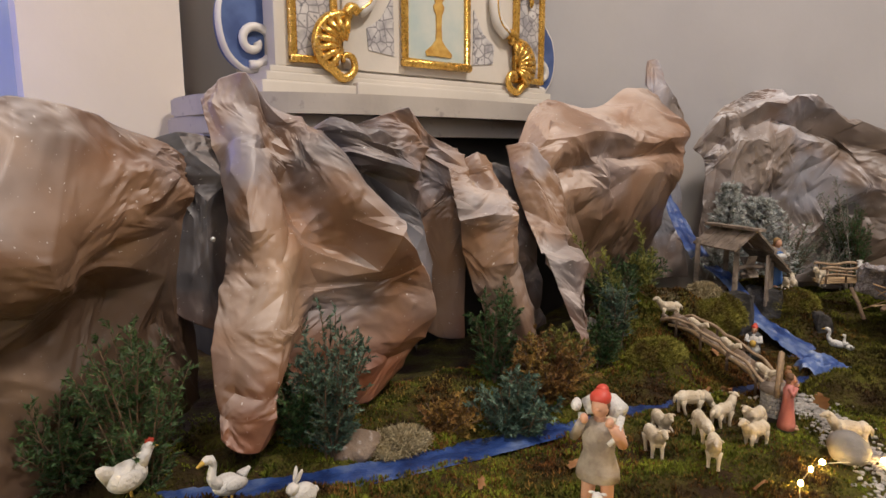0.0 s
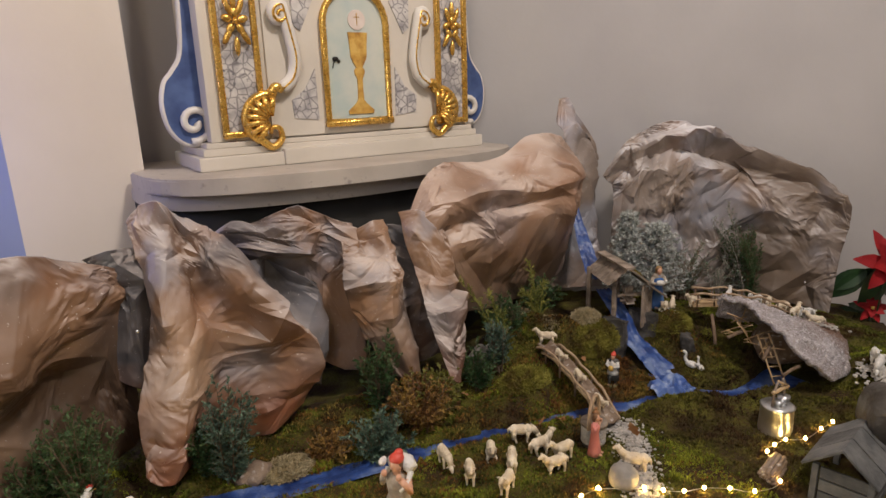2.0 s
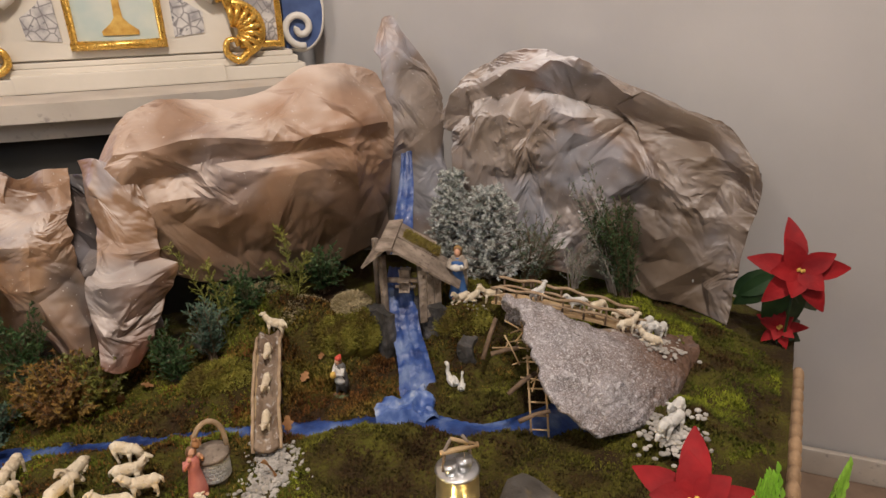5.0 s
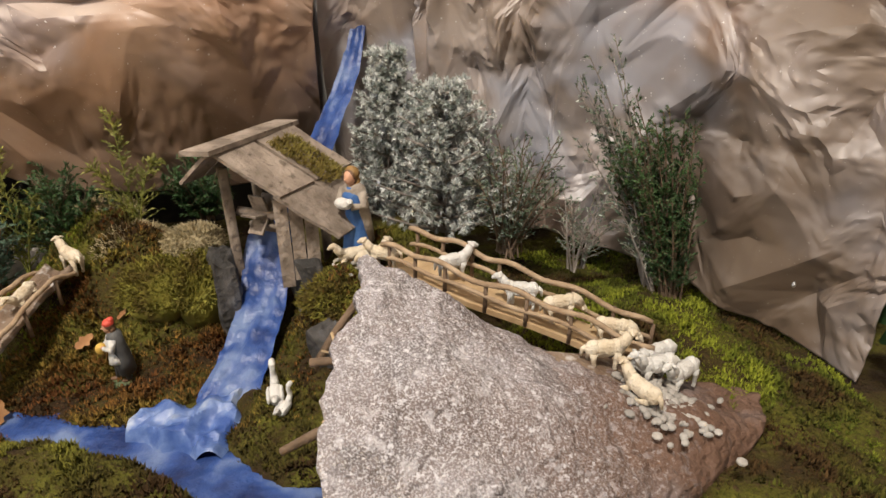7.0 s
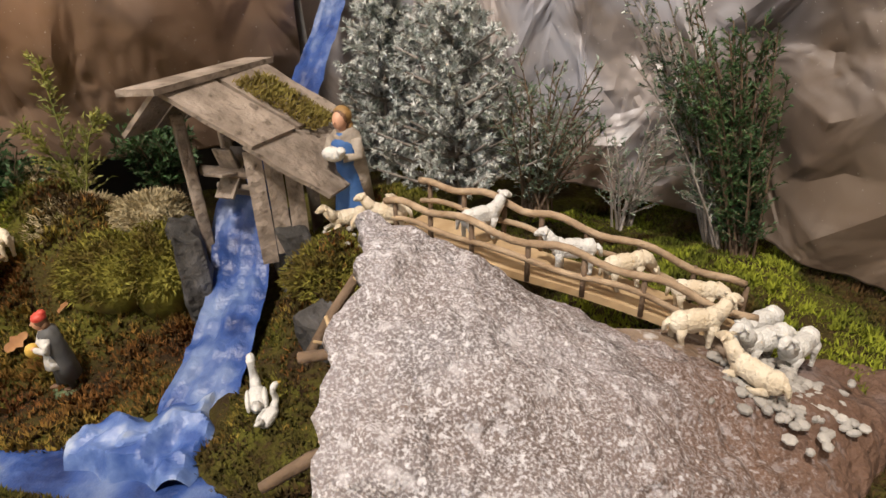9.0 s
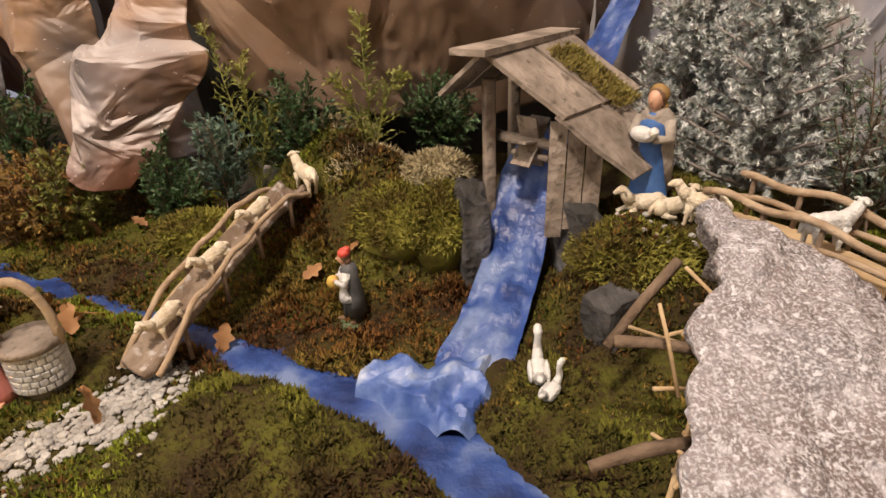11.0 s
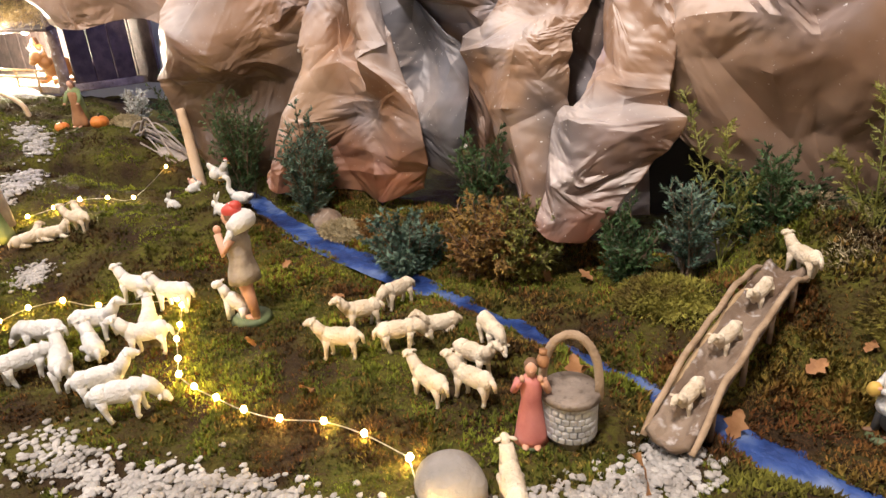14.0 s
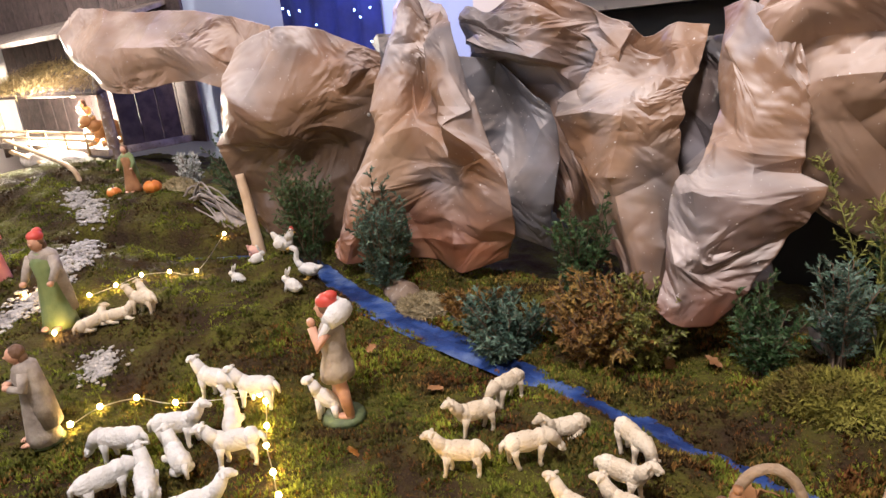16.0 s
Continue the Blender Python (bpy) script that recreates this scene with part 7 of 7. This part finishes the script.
def build_lantern():
    x, y = 1.785, 0.285
    g = on_ground(x, y)
    top = holder("draw_well", (x, y, g), "shiny tin well with a winch, bucket and cup", "well")
    s = Shape()
    s.tube([(x, y, g - 0.005), (x, y, g + 0.003), (x, y, g + 0.070), (x, y, g + 0.074), (x, y, g + 0.078)], [0.046, 0.044, 0.042, 0.045, 0.040], 28)
    child(s, "drum", TIN, top)
    for sg in (-1, 1):
        child(Shape().tube([(x + sg * 0.030, y, g + 0.07), (x + sg * 0.026, y, g + 0.125), (x + sg * 0.012, y, g + 0.150)], 0.0035, 7), "post", WOOD, top)
    child(Shape().tube([(x - 0.034, y, g + 0.122), (x + 0.045, y, g + 0.118)], 0.0055, 9), "winch", STRAWWOOD, top)
    child(Shape().tube([(x - 0.012, y, g + 0.150), (x + 0.040, y, g + 0.120)], 0.004, 7), "brace", STRAWWOOD, top)
    child(Shape().tube([(x + 0.012, y - 0.008, g + 0.115), (x + 0.012, y - 0.008, g + 0.102)], 0.001, 5), "cord", ROPE, top)
    child(Shape().tube([(x + 0.012, y - 0.008, g + 0.078), (x + 0.012, y - 0.008, g + 0.102)], [0.013, 0.017], 16), "bucket", TIN, top)
    child(Shape().tube([(x - 0.020, y - 0.012, g + 0.078), (x - 0.020, y - 0.012, g + 0.098)], [0.010, 0.012], 14), "cup", TIN, top)


build_lantern()


# ---------------------------------------------------------------- strings of lights
def light_string(points, label, lift=0.012):
    top = holder("fairy_lights", (points[0][0], points[0][1], on_ground(*points[0])), label, "string lights", "strings of lights")
    pl = [Vector((x, y, on_ground(x, y) + lift)) for x, y in points]
    child(Shape().tube([tuple(p) for p in smooth_line(pl, 6 * len(pl))], 0.0008, 5), "wire", WIRE, top)
    for p in pl:
        o = new("bulb", BULB)
        o.parent, o.matrix_parent_inverse = top, top.matrix_world.inverted()
        o.matrix_basis = pose(p.x, p.y, p.z + 0.002)


s = Shape().ball((0, 0, 0), (0.0042, 0.0042, 0.0048), u=8, v=6)
_b = s.make("bulb_form", LED)
BULB = _b.data
bpy.data.objects.remove(_b)
light_string([(1.194, 0.402), (1.127, 0.395), (1.064, 0.386), (1.005, 0.362), (0.958, 0.342), (0.90, 0.34), (0.839, 0.344), (0.797, 0.347), (0.746, 0.377), (0.682, 0.414), (0.64, 0.447), (0.594, 0.483)], "string of warm white fairy lights lying over the moss")
light_string([(0.572, 0.488), (0.467, 0.395), (0.412, 0.359), (0.371, 0.315), (0.385, 0.262)], "string of warm white fairy lights behind the white flock")
light_string([(0.055, 0.378), (-0.032, 0.411), (-0.10, 0.44), (-0.21, 0.423)], "string of warm white fairy lights by the gravel path")
light_string([(-0.051, 0.499), (-0.03, 0.552), (-0.043, 0.62), (-0.014, 0.675), (0.039, 0.715), (-0.16, 0.93)], "string of warm white fairy lights across the meadow")
light_string([(1.194, 0.40), (1.275, 0.33), (1.311, 0.302), (1.343, 0.268), (1.387, 0.244), (1.437, 0.208), (1.478, 0.17), (1.568, 0.156), (1.643, 0.231), (1.686, 0.234), (1.745, 0.235), (1.789, 0.205), (1.872, 0.203), (1.935, 0.201)], "string of warm white fairy lights leading to the tin well")


# ---------------------------------------------------------------- shed, log and firewood in front
def build_shed():
    g = 0.29
    top = holder("shed", (1.64, 0.05, g), "small grey wooden shed with a low pitched roof", "shed")
    for k in range(3):
        a = Vector((1.585, -0.04, 0.385)) + Vector((0.215, 0.03, 0)) * (k / 3)
        plank(top, a, a + Vector((-0.012, 0.075, 0.065)), a + Vector((0.07, 0.010, 0)), 0.005, SHEDWOOD, "roof_board", 50 + k)
        b = Vector((1.562, 0.115, 0.385)) + Vector((0.215, 0.03, 0)) * (k / 3)
        plank(top, b, b + Vector((0.010, -0.078, 0.065)), b + Vector((0.07, 0.010, 0)), -0.005, SHEDWOOD, "roof_board", 60 + k)
    for k, (x, y) in enumerate(((1.605, -0.02), (1.585, 0.09), (1.78, 0.005), (1.765, 0.115))):
        child(Shape().box((x, y, 0.33), (0.014, 0.014, 0.115), (0, 0, 8), 0.002), "post", SHEDWOOD, top)
    for k in range(3):
        a = Vector((1.588, 0.08, 0.29 + 0.032 * k))
        plank(top, a, a + Vector((0.016, -0.095, 0)), a + Vector((0, 0, 0.029)), 0.005, SHEDWOOD, "wall_board", 70 + k)
        a = Vector((1.605, -0.022, 0.29 + 0.032 * k))
        plank(top, a, a + Vector((0.178, 0.026, 0)), a + Vector((0, 0, 0.029)), 0.005, SHEDWOOD, "wall_board", 80 + k)


build_shed()
pile = holder("firewood_pile", (1.60, 0.19, on_ground(1.60, 0.19)), "stack of thin brown firewood sticks", "firewood")
for k in range(11):
    row = k // 4
    p = Vector((1.60 + 0.002 * row, 0.172 + (k % 4) * 0.011 + 0.005 * row, on_ground(1.60, 0.19) + 0.006 + row * 0.009))
    child(Shape().tube([p + Vector((-0.05, -0.010, 0)), p + Vector((0.05, 0.010, 0.001))], 0.0055, 7).roughen(0.001, 90, k), "stick", BARK, pile)

log = holder("log", (1.78, 0.08, 0.40), "thick lichen-grey log lying in front of the crib", "log")
lp = [tuple(p) for p in smooth_line([(1.775, 0.075, 0.465), (1.83, 0.0, 0.455), (1.93, -0.10, 0.44), (2.03, -0.22, 0.425), (2.10, -0.33, 0.41)], 30)]
sh = Shape().tube(lp, [0.055] + [0.068 + 0.006 * math.sin(k * 0.7) for k in range(28)] + [0.06], 26)
child(sh.roughen(0.010, 24, 4), "trunk", LOGBARK, log)
child(Shape().tube([(1.775, 0.035, 0.445), (1.770, 0.030, 0.475), (1.770, 0.028, 0.495)], [0.012, 0.014, 0.008], 10), "knot", STONEGREY, log)
prop = Shape().ball((2.0, -0.17, 0.335), (0.13, 0.10, 0.05), u=20, v=10).roughen(0.015, 18, 8).make("moss_bank", MOSS)
tagged(prop, "mossy bank under the log", "moss")
prop = Shape().ball((1.80, 0.04, 0.345), (0.07, 0.06, 0.055), u=20, v=10).roughen(0.012, 18, 9).make("moss_bank", MOSS)
tagged(prop, "mossy bank under the log's end", "moss")


# ---------------------------------------------------------------- poinsettias and ferns
def leaf_blade(s, base, direction, up, length, width, bend=0.15):
    """A pointed leaf with a folded midrib."""
    d, u = Vector(direction).normalized(), Vector(up).normalized()
    side = d.cross(u).normalized()
    u = side.cross(d)
    rows = []
    for k in range(7):
        t = k / 6
        w = width * math.sin(math.pi * min(1, t * 0.92 + 0.06)) ** 0.9 * (1 - 0.25 * t)
        c = Vector(base) + d * length * t - u * bend * length * t * t
        rows += [c - side * w + u * w * 0.25, c, c + side * w + u * w * 0.25]
    s.grid(rows, 3, 7)


def poinsettia(stem, heads, label, leaves, seed):
    r = random.Random(seed)
    top = holder("poinsettia", stem, label, "flower", "poinsettias")
    for hx, hy, hz, size, tx, ty in heads:
        axis = Vector((tx, ty, 0.55)).normalized()
        c = Vector((hx, hy, hz))
        s = Shape()
        s.tube([stem, tuple(Vector(stem).lerp(c, 0.6) + Vector((0, 0, -0.02))), tuple(c - axis * 0.01)], [0.004, 0.0035, 0.003], 7)
        child(s, "stem", POINLEAF, top)
        ref = axis.orthogonal().normalized()
        for k in range(10):
            a = k * math.tau / 5 + (0.35 if k >= 5 else 0) + r.uniform(-0.2, 0.2)
            d = Matrix.Rotation(a, 3, axis) @ ref
            inner = k >= 5
            s = Shape()
            leaf_blade(s, c + axis * (0.004 if inner else 0.0), d + axis * (0.45 if inner else 0.05), axis, size * (0.62 if inner else 1.0) * r.uniform(0.85, 1.1), size * 0.24, 0.18)
            child(s, "bract", BRACT, top, label="red bract")
        s = Shape()
        for k in range(6):
            s.ball(tuple(c + axis * 0.010 + Vector((r.uniform(-0.008, 0.008), r.uniform(-0.008, 0.008), 0))), (0.004, 0.004, 0.005), u=7, v=5)
        child(s, "flower_buds", YELLOW, top)
        for k in range(leaves):
            a = r.uniform(0, math.tau)
            d = Matrix.Rotation(a, 3, axis) @ ref
            s = Shape()
            leaf_blade(s, c - axis * r.uniform(0.05, 0.14), d - axis * 0.25 + Vector((0, 0, -0.35)), axis, size * r.uniform(1.0, 1.35), size * 0.30, 0.3)
            child(s, "leaf", POINLEAF, top, label="dark green leaf")


poinsettia((2.84, 0.46, 0.20), [(2.80, 0.42, 0.560, 0.135, -0.6, -0.9), (2.82, 0.46, 0.37, 0.07, -0.7, -0.6)], "red poinsettia with dark green leaves at the crib's rim", 11, 4)
poinsettia((2.04, -0.16, 0.34), [(1.99, -0.105, 0.565, 0.105, -0.35, -0.30), (1.95, -0.20, 0.53, 0.075, -0.5, -0.7)], "red poinsettia standing over the mossy log", 3, 6)


def fern(base, tip, label, seed, leaflets=22, width=0.05):
    top = holder("fern", base, label, "fern", "ferns")
    b, t = Vector(base), Vector(tip)
    line = smooth_line([b, b.lerp(t, 0.5) + Vector((0, 0, 0.03)), t], 24)
    child(Shape().tube([tuple(p) for p in line], [0.002 - 0.00006 * k for k in range(24)], 6), "stem", LEAF_FERN, top)
    r = random.Random(seed)
    s = Shape()
    for k in range(leaflets):
        f = (k + 1) / (leaflets + 1)
        p = line[min(23, int(f * 23))]
        d = (line[min(23, int(f * 23) + 1)] - line[max(0, int(f * 23) - 1)]).normalized()
        side = d.cross(Vector((0.35, -0.9, 0.25))).normalized()
        for sg in (-1, 1):
            ln = width * min(1.0, (1.03 - f) * 3.2) ** 0.8 * r.uniform(0.8, 1.1)
            e = d * 0.55 + side * sg
            for j in range(5):
                q = p + e.normalized() * ln * (j + 0.5) / 5
                for s2 in (-1, 1):
                    leaf_blade(s, q, d * s2 * 0.8 + side * sg * 0.6, Vector((0.3, -0.9, 0.4)), ln * 0.34 * (1.2 - j * 0.15), ln * 0.10, 0.1)
            leaf_blade(s, p + e.normalized() * ln * 0.8, e, Vector((0.3, -0.9, 0.4)), ln * 0.3, ln * 0.06, 0.1)
    child(s, "fronds", LEAF_FERN, top)


fern((1.32, -0.46, 0.27), (1.29, -0.42, 0.93), "bright green fern frond in front of the crib", 6, 46, 0.075)
fern((1.34, -0.44, 0.27), (1.36, -0.42, 0.90), "bright green fern frond in front of the crib", 7, 46, 0.075)
fern((1.30, -0.42, 0.28), (1.255, -0.40, 0.985), "bright green fern frond in front of the crib", 1, 46, 0.07)
fern((2.06, -0.20, 0.36), (1.99, -0.19, 0.66), "bright green fern frond beside the poinsettia", 2, 30, 0.075)
fern((2.08, -0.22, 0.36), (2.06, -0.24, 0.70), "bright green fern frond beside the poinsettia", 3, 30, 0.08)
fern((2.07, -0.21, 0.36), (2.03, -0.26, 0.60), "bright green fern frond beside the poinsettia", 4, 26, 0.075)


# ---------------------------------------------------------------- rope edging and front boards of the crib table
def build_edging():
    top = holder("rope_edging", (2.5, 0.14, 0.25), "thick twisted straw edging along the table's rim", "edging")
    a, b = Vector((2.32, -0.01, 0)), Vector((2.80, 0.385, 0))
    for row in range(7):
        z = 0.02 + row * 0.045
        for k in range(12):
            p = a.lerp(b, (k + 0.5 * (row % 2)) / 12)
            s = Shape().ball((0, 0, 0), (0.032, 0.016, 0.024), u=12, v=8)
            s = s.make("strand", WICKER)
            s.parent, s.matrix_parent_inverse = top, top.matrix_world.inverted()
            s.matrix_basis = pose(p.x + 0.012, p.y - 0.010, z, 0, 18 if row % 2 else -18, 39.4)


build_edging()
tagged(Shape().box((0.3, -0.57, -0.03), (4.6, 0.03, 0.64), bevel=0.005).make("table_front", WOOD, smooth=False), "plain wooden front board of the crib table", "board", kind="structure")


# ---------------------------------------------------------------- stable and the meadow before it
def build_stable():
    top = holder("stable", (-1.75, 1.25, 0.55), "dark wooden stable with straw-covered roof, brightly lit inside", "stable")
    for k in range(12):
        x = -3.05 + k * 0.17
        child(Shape().box((x, 1.52, 0.95), (0.165, 0.014, 0.80), bevel=0.004), "back_board", STABLEWOOD, top)
    for k in range(3):
        child(Shape().box((-1.235, 1.26 + k * 0.09, 0.72), (0.014, 0.087, 0.30), bevel=0.004), "side_board", STABLEWOOD, top)
    child(Shape().box((-1.95, 1.33, 0.565), (1.5, 0.40, 0.03), bevel=0.004), "floor_board", WOOD, top)
    child(Shape().tube([(-1.21, 1.16, 0.44), (-1.215, 1.165, 0.62), (-1.225, 1.17, 0.86)], 0.022, 10).roughen(0.004, 40), "post", BARK, top)
    child(Shape().tube([(-2.4, 1.16, 0.50), (-2.4, 1.16, 0.83)], 0.018, 10).roughen(0.003, 40), "post", BARK, top)
    child(Shape().box((-1.95, 1.34, 0.872), (1.5, 0.42, 0.016), (20, 0, 0), 0.004), "roof", STABLEWOOD, top)
    child(Shape().box((-2.15, 1.38, 1.10), (1.9, 0.50, 0.02), (16, 0, 0), 0.004), "upper_roof", WOOD, top)
    r = np.random.RandomState(5)
    verts = []
    for k in range(9000):
        x, t = r.uniform(-2.72, -1.19), r.uniform(0, 1) ** 1.3
        y, z = 1.13 + 0.38 * t, 0.815 + 0.125 * t
        d = Vector((r.normal(0, 1), r.normal(-0.4, 0.6), r.normal(0.0, 0.35))).normalized() * r.uniform(0.015, 0.05)
        w = Vector((0, 0.3, 1)).cross(d).normalized() * 0.0014
        p = Vector((x, y, z + r.uniform(0.0, 0.035)))
        verts += [tuple(p - w), tuple(p + w), tuple(p + d)]
    ob = raw("straw", verts, [(3 * k, 3 * k + 1, 3 * k + 2) for k in range(9000)], STRAW, False)
    ob.parent, ob.matrix_parent_inverse = top, top.matrix_world.inverted()
    for z in (0.615, 0.645):
        child(Shape().tube([(-2.4, 1.10, z), (-1.7, 1.09, z + 0.006), (-1.25, 1.11, z)], 0.006, 8).roughen(0.002, 50), "rail", STRAWWOOD, top)
    for x in (-2.1, -1.9, -1.7, -1.5, -1.3):
        child(Shape().tube([(x, 1.10, 0.56), (x, 1.10, 0.65)], 0.005, 7), "baluster", STRAWWOOD, top)
    child(Shape().tube([tuple(p) for p in smooth_line([(-1.95, 1.02, 0.62), (-1.45, 0.97, 0.585), (-1.10, 0.94, 0.545), (-1.03, 0.93, 0.47)], 20)], 0.009, 8).roughen(0.002, 50), "ramp_rail", STRAWWOOD, top)
    child(Shape().tube([(-1.95, 1.03, 0.565), (-1.45, 0.98, 0.54), (-1.06, 0.94, 0.49)], 0.010, 8).roughen(0.002, 50), "ramp_rail", STRAWWOOD, top)
    child(Shape().ball((-1.55, 1.06, 0.53), (0.30, 0.09, 0.05), u=22, v=10).roughen(0.012, 14, 2), "sill_rock", GREYTWIG, top)
    child(Shape().ball((-1.80, 1.30, 0.80), (0.016, 0.016, 0.02), u=12, v=8), "bulb", LAMPWHITE, top, label="glowing white bulb")


build_stable()
figure("kneeling_figurine", (-1.62, 1.26, 0.582), 270, 0.19, WHITE_WOOL, "pale kneeling figurine in the lit stable", cloak=YELLOW, arms="raised", base=False)


def ox():
    s = Shape()
    s.ball((0, 0, 0.060), (0.075, 0.036, 0.042), u=18, v=11).ball((0.055, 0, 0.066), (0.038, 0.034, 0.040), u=14, v=9)
    s.tube([(0.07, 0, 0.08), (0.10, 0, 0.105)], [0.030, 0.023], 12)
    s.ball((0.115, 0, 0.108), (0.030, 0.020, 0.022), (0, 30, 0), 14, 9).ball((0.135, 0, 0.092), (0.014, 0.014, 0.012), u=10, v=7)
    for sg in (-1, 1):
        s.ball((0.100, sg * 0.030, 0.118), (0.006, 0.016, 0.008), (sg * 15, 0, 0), 8, 6)
        s.tube([(-0.03, sg * 0.03, 0.03), (-0.02, sg * 0.045, 0.008), (0.02, sg * 0.04, 0.006)], [0.016, 0.010, 0.008], 8)
        s.tube([(0.05, sg * 0.03, 0.03), (0.06, sg * 0.038, 0.008), (0.09, sg * 0.034, 0.006)], [0.016, 0.010, 0.008], 8)
    s.slot = 1
    for sg in (-1, 1):
        s.tube([(0.100, sg * 0.014, 0.126), (0.102, sg * 0.034, 0.135), (0.110, sg * 0.042, 0.152)], [0.006, 0.0045, 0.0015], 8)
    ob = s.make("ox_figurine", [OXBROWN, WHITE_WOOL])
    ob.matrix_world = pose(-1.38, 1.24, 0.585, 0, 0, 290)
    return tagged(ob, "ochre-brown ox figurine with pale horns lying in the stable", "ox")


OXBROWN = material("painted_ox_ochre", [(0.36, 0.17, 0.05), (0.50, 0.27, 0.09)], 20, 0.55, 0, 0.2, 80)
ox()
for x, y, c in ((-0.62, 0.985, 0.030), (-0.76, 0.92, 0.024)):
    top = holder("pumpkin", (x, y, on_ground(x, y, c * 0.6)), "small orange pumpkin on the moss", "pumpkin", "pumpkins")
    s = Shape().ball((0, 0, 0), (c, c, c * 0.78), u=54, v=16)
    for vert in s.bm.verts:
        rib = 1 - 0.10 * abs(math.cos(4.5 * math.atan2(vert.co.y, vert.co.x))) ** 3
        dip = 1 - 0.25 * math.exp(-(vert.co.x ** 2 + vert.co.y ** 2) / (0.3 * c) ** 2)
        vert.co = (vert.co.x * rib, vert.co.y * rib, vert.co.z * dip)
    s.make("body", ORANGE, top)
    Shape().tube([(0, 0, c * 0.52), (0.002, 0, c * 0.80), (0.006, 0, c * 1.0)], [0.004, 0.0028, 0.003], 7).make("stem", TWIG, top)

post = Shape().tube([tuple(p) for p in smooth_line([(-0.050, 0.965, 0.33), (-0.075, 0.975, 0.42), (-0.100, 0.985, 0.50), (-0.118, 0.99, 0.565)], 16)], [0.017 - 0.0003 * k for k in range(16)], 12).roughen(0.002, 40).make("leaning_post", POSTWOOD)
tagged(post, "peeled pale wooden post leaning beside the pool", "post")

roots = holder("root_arch", (-0.38, 1.05, 0.40), "tangle of grey roots over the pool's inlet", "roots")
r = random.Random(44)
for k in range(15):
    a = r.uniform(0, 1)
    p0 = Vector((-0.58 + 0.1 * a, 1.04 + r.uniform(-0.04, 0.05), 0.40))
    p3 = Vector((-0.22 + r.uniform(-0.04, 0.03), 1.02 + r.uniform(-0.05, 0.05), 0.39 + r.uniform(0, 0.03)))
    mid = p0.lerp(p3, 0.5) + Vector((r.uniform(-0.05, 0.05), r.uniform(-0.03, 0.03), 0.075 + r.uniform(-0.03, 0.04)))
    child(Shape().tube([tuple(p) for p in smooth_line([p0, p0.lerp(mid, 0.5) + Vector((0, 0, 0.02)), mid, p3], 12)], [0.0045] * 6 + [0.003] * 6, 6).roughen(0.003, 40, k), "root", GREYTWIG, roots)
s = Shape().ball((-0.30, 1.02, 0.385), (0.10, 0.05, 0.04), u=20, v=10).roughen(0.012, 20, 3).make("grey_rock", GREYTWIG)
tagged(s, "grey weathered root rock by the pool", "rock")

# ---------------------------------------------------------------- starry cloth on the wall
cloth = holder("starry_cloth", (-0.65, 2.0, 1.3), "dark blue cloth with small cold white lights on the wall", "cloth")
s = Shape()
nu, nv = 26, 20
s.grid([(-1.05 + 0.62 * i / (nu - 1), 2.00 + 0.012 * math.sin(i * 1.1), 0.80 + 1.0 * j / (nv - 1)) for j in range(nv) for i in range(nu)], nu, nv)
child(s, "fabric", CLOTH, cloth)
sm = Shape().ball((0, 0, 0), (0.004, 0.004, 0.004), u=7, v=5).make("star_form", STAR)
STARMESH = sm.data
bpy.data.objects.remove(sm)
r = random.Random(8)
for k in range(60):
    o = new("light", STARMESH)
    o.parent, o.matrix_parent_inverse = cloth, cloth.matrix_world.inverted()
    o.matrix_basis = pose(-1.02 + r.uniform(0, 0.56), 1.975, 0.85 + r.uniform(0, 0.9))

# ---------------------------------------------------------------- fallen leaves
s = Shape()
rows = []
for i in range(7):
    t = i / 6
    w = 0.010 * math.sin(math.pi * (0.1 + 0.85 * t)) * (1 + 0.35 * math.sin(i * 2.6))
    rows += [(t * 0.032, -w, 0.004 * t + 0.003), (t * 0.032, 0, 0.006 * math.sin(t * 3)), (t * 0.032, w, 0.005 + 0.004 * t)]
lf = s.grid(rows, 3, 7).make("dry_leaf", DRYLEAF)
LEAFMESH = lf.data
bpy.data.objects.remove(lf)
r = random.Random(12)
SPOTS = [(1.56, 0.80), (1.60, 0.70), (1.33, 0.66), (1.245, 0.66), (0.83, 0.46), (0.80, 0.66), (0.62, 0.70), (1.45, 0.49), (1.62, 0.84), (1.12, 0.90), (1.20, 0.93), (0.98, 0.42), (1.31, 0.62), (1.50, 0.66), (0.68, 0.92), (0.90, 0.90)]
for x, y in SPOTS:
    o = new("dry_leaf", LEAFMESH)
    k = r.uniform(0.7, 1.4)
    o.matrix_world = pose(x, y, on_ground(x, y, 0.010), r.uniform(-50, 50), r.uniform(-60, 10), r.uniform(0, 360)) @ Matrix.Scale(k, 4)
    tagged(o, "curled brown dry leaf on the moss", "leaf", "dry leaves")

# brass drawing pins that hold the paper
for x, y, z, a in ((2.685, 0.655, 0.455, 50), (0.335, 1.075, 0.72, 0)):
    pin = Shape().ball((0, 0, 0), (0.005, 0.003, 0.005), u=12, v=8).make("drawing_pin", TIN)
    pin.matrix_world = pose(x, y, z, 0, 0, a)
    tagged(pin, "small round metal drawing pin in the paper", "pin", "drawing pins")
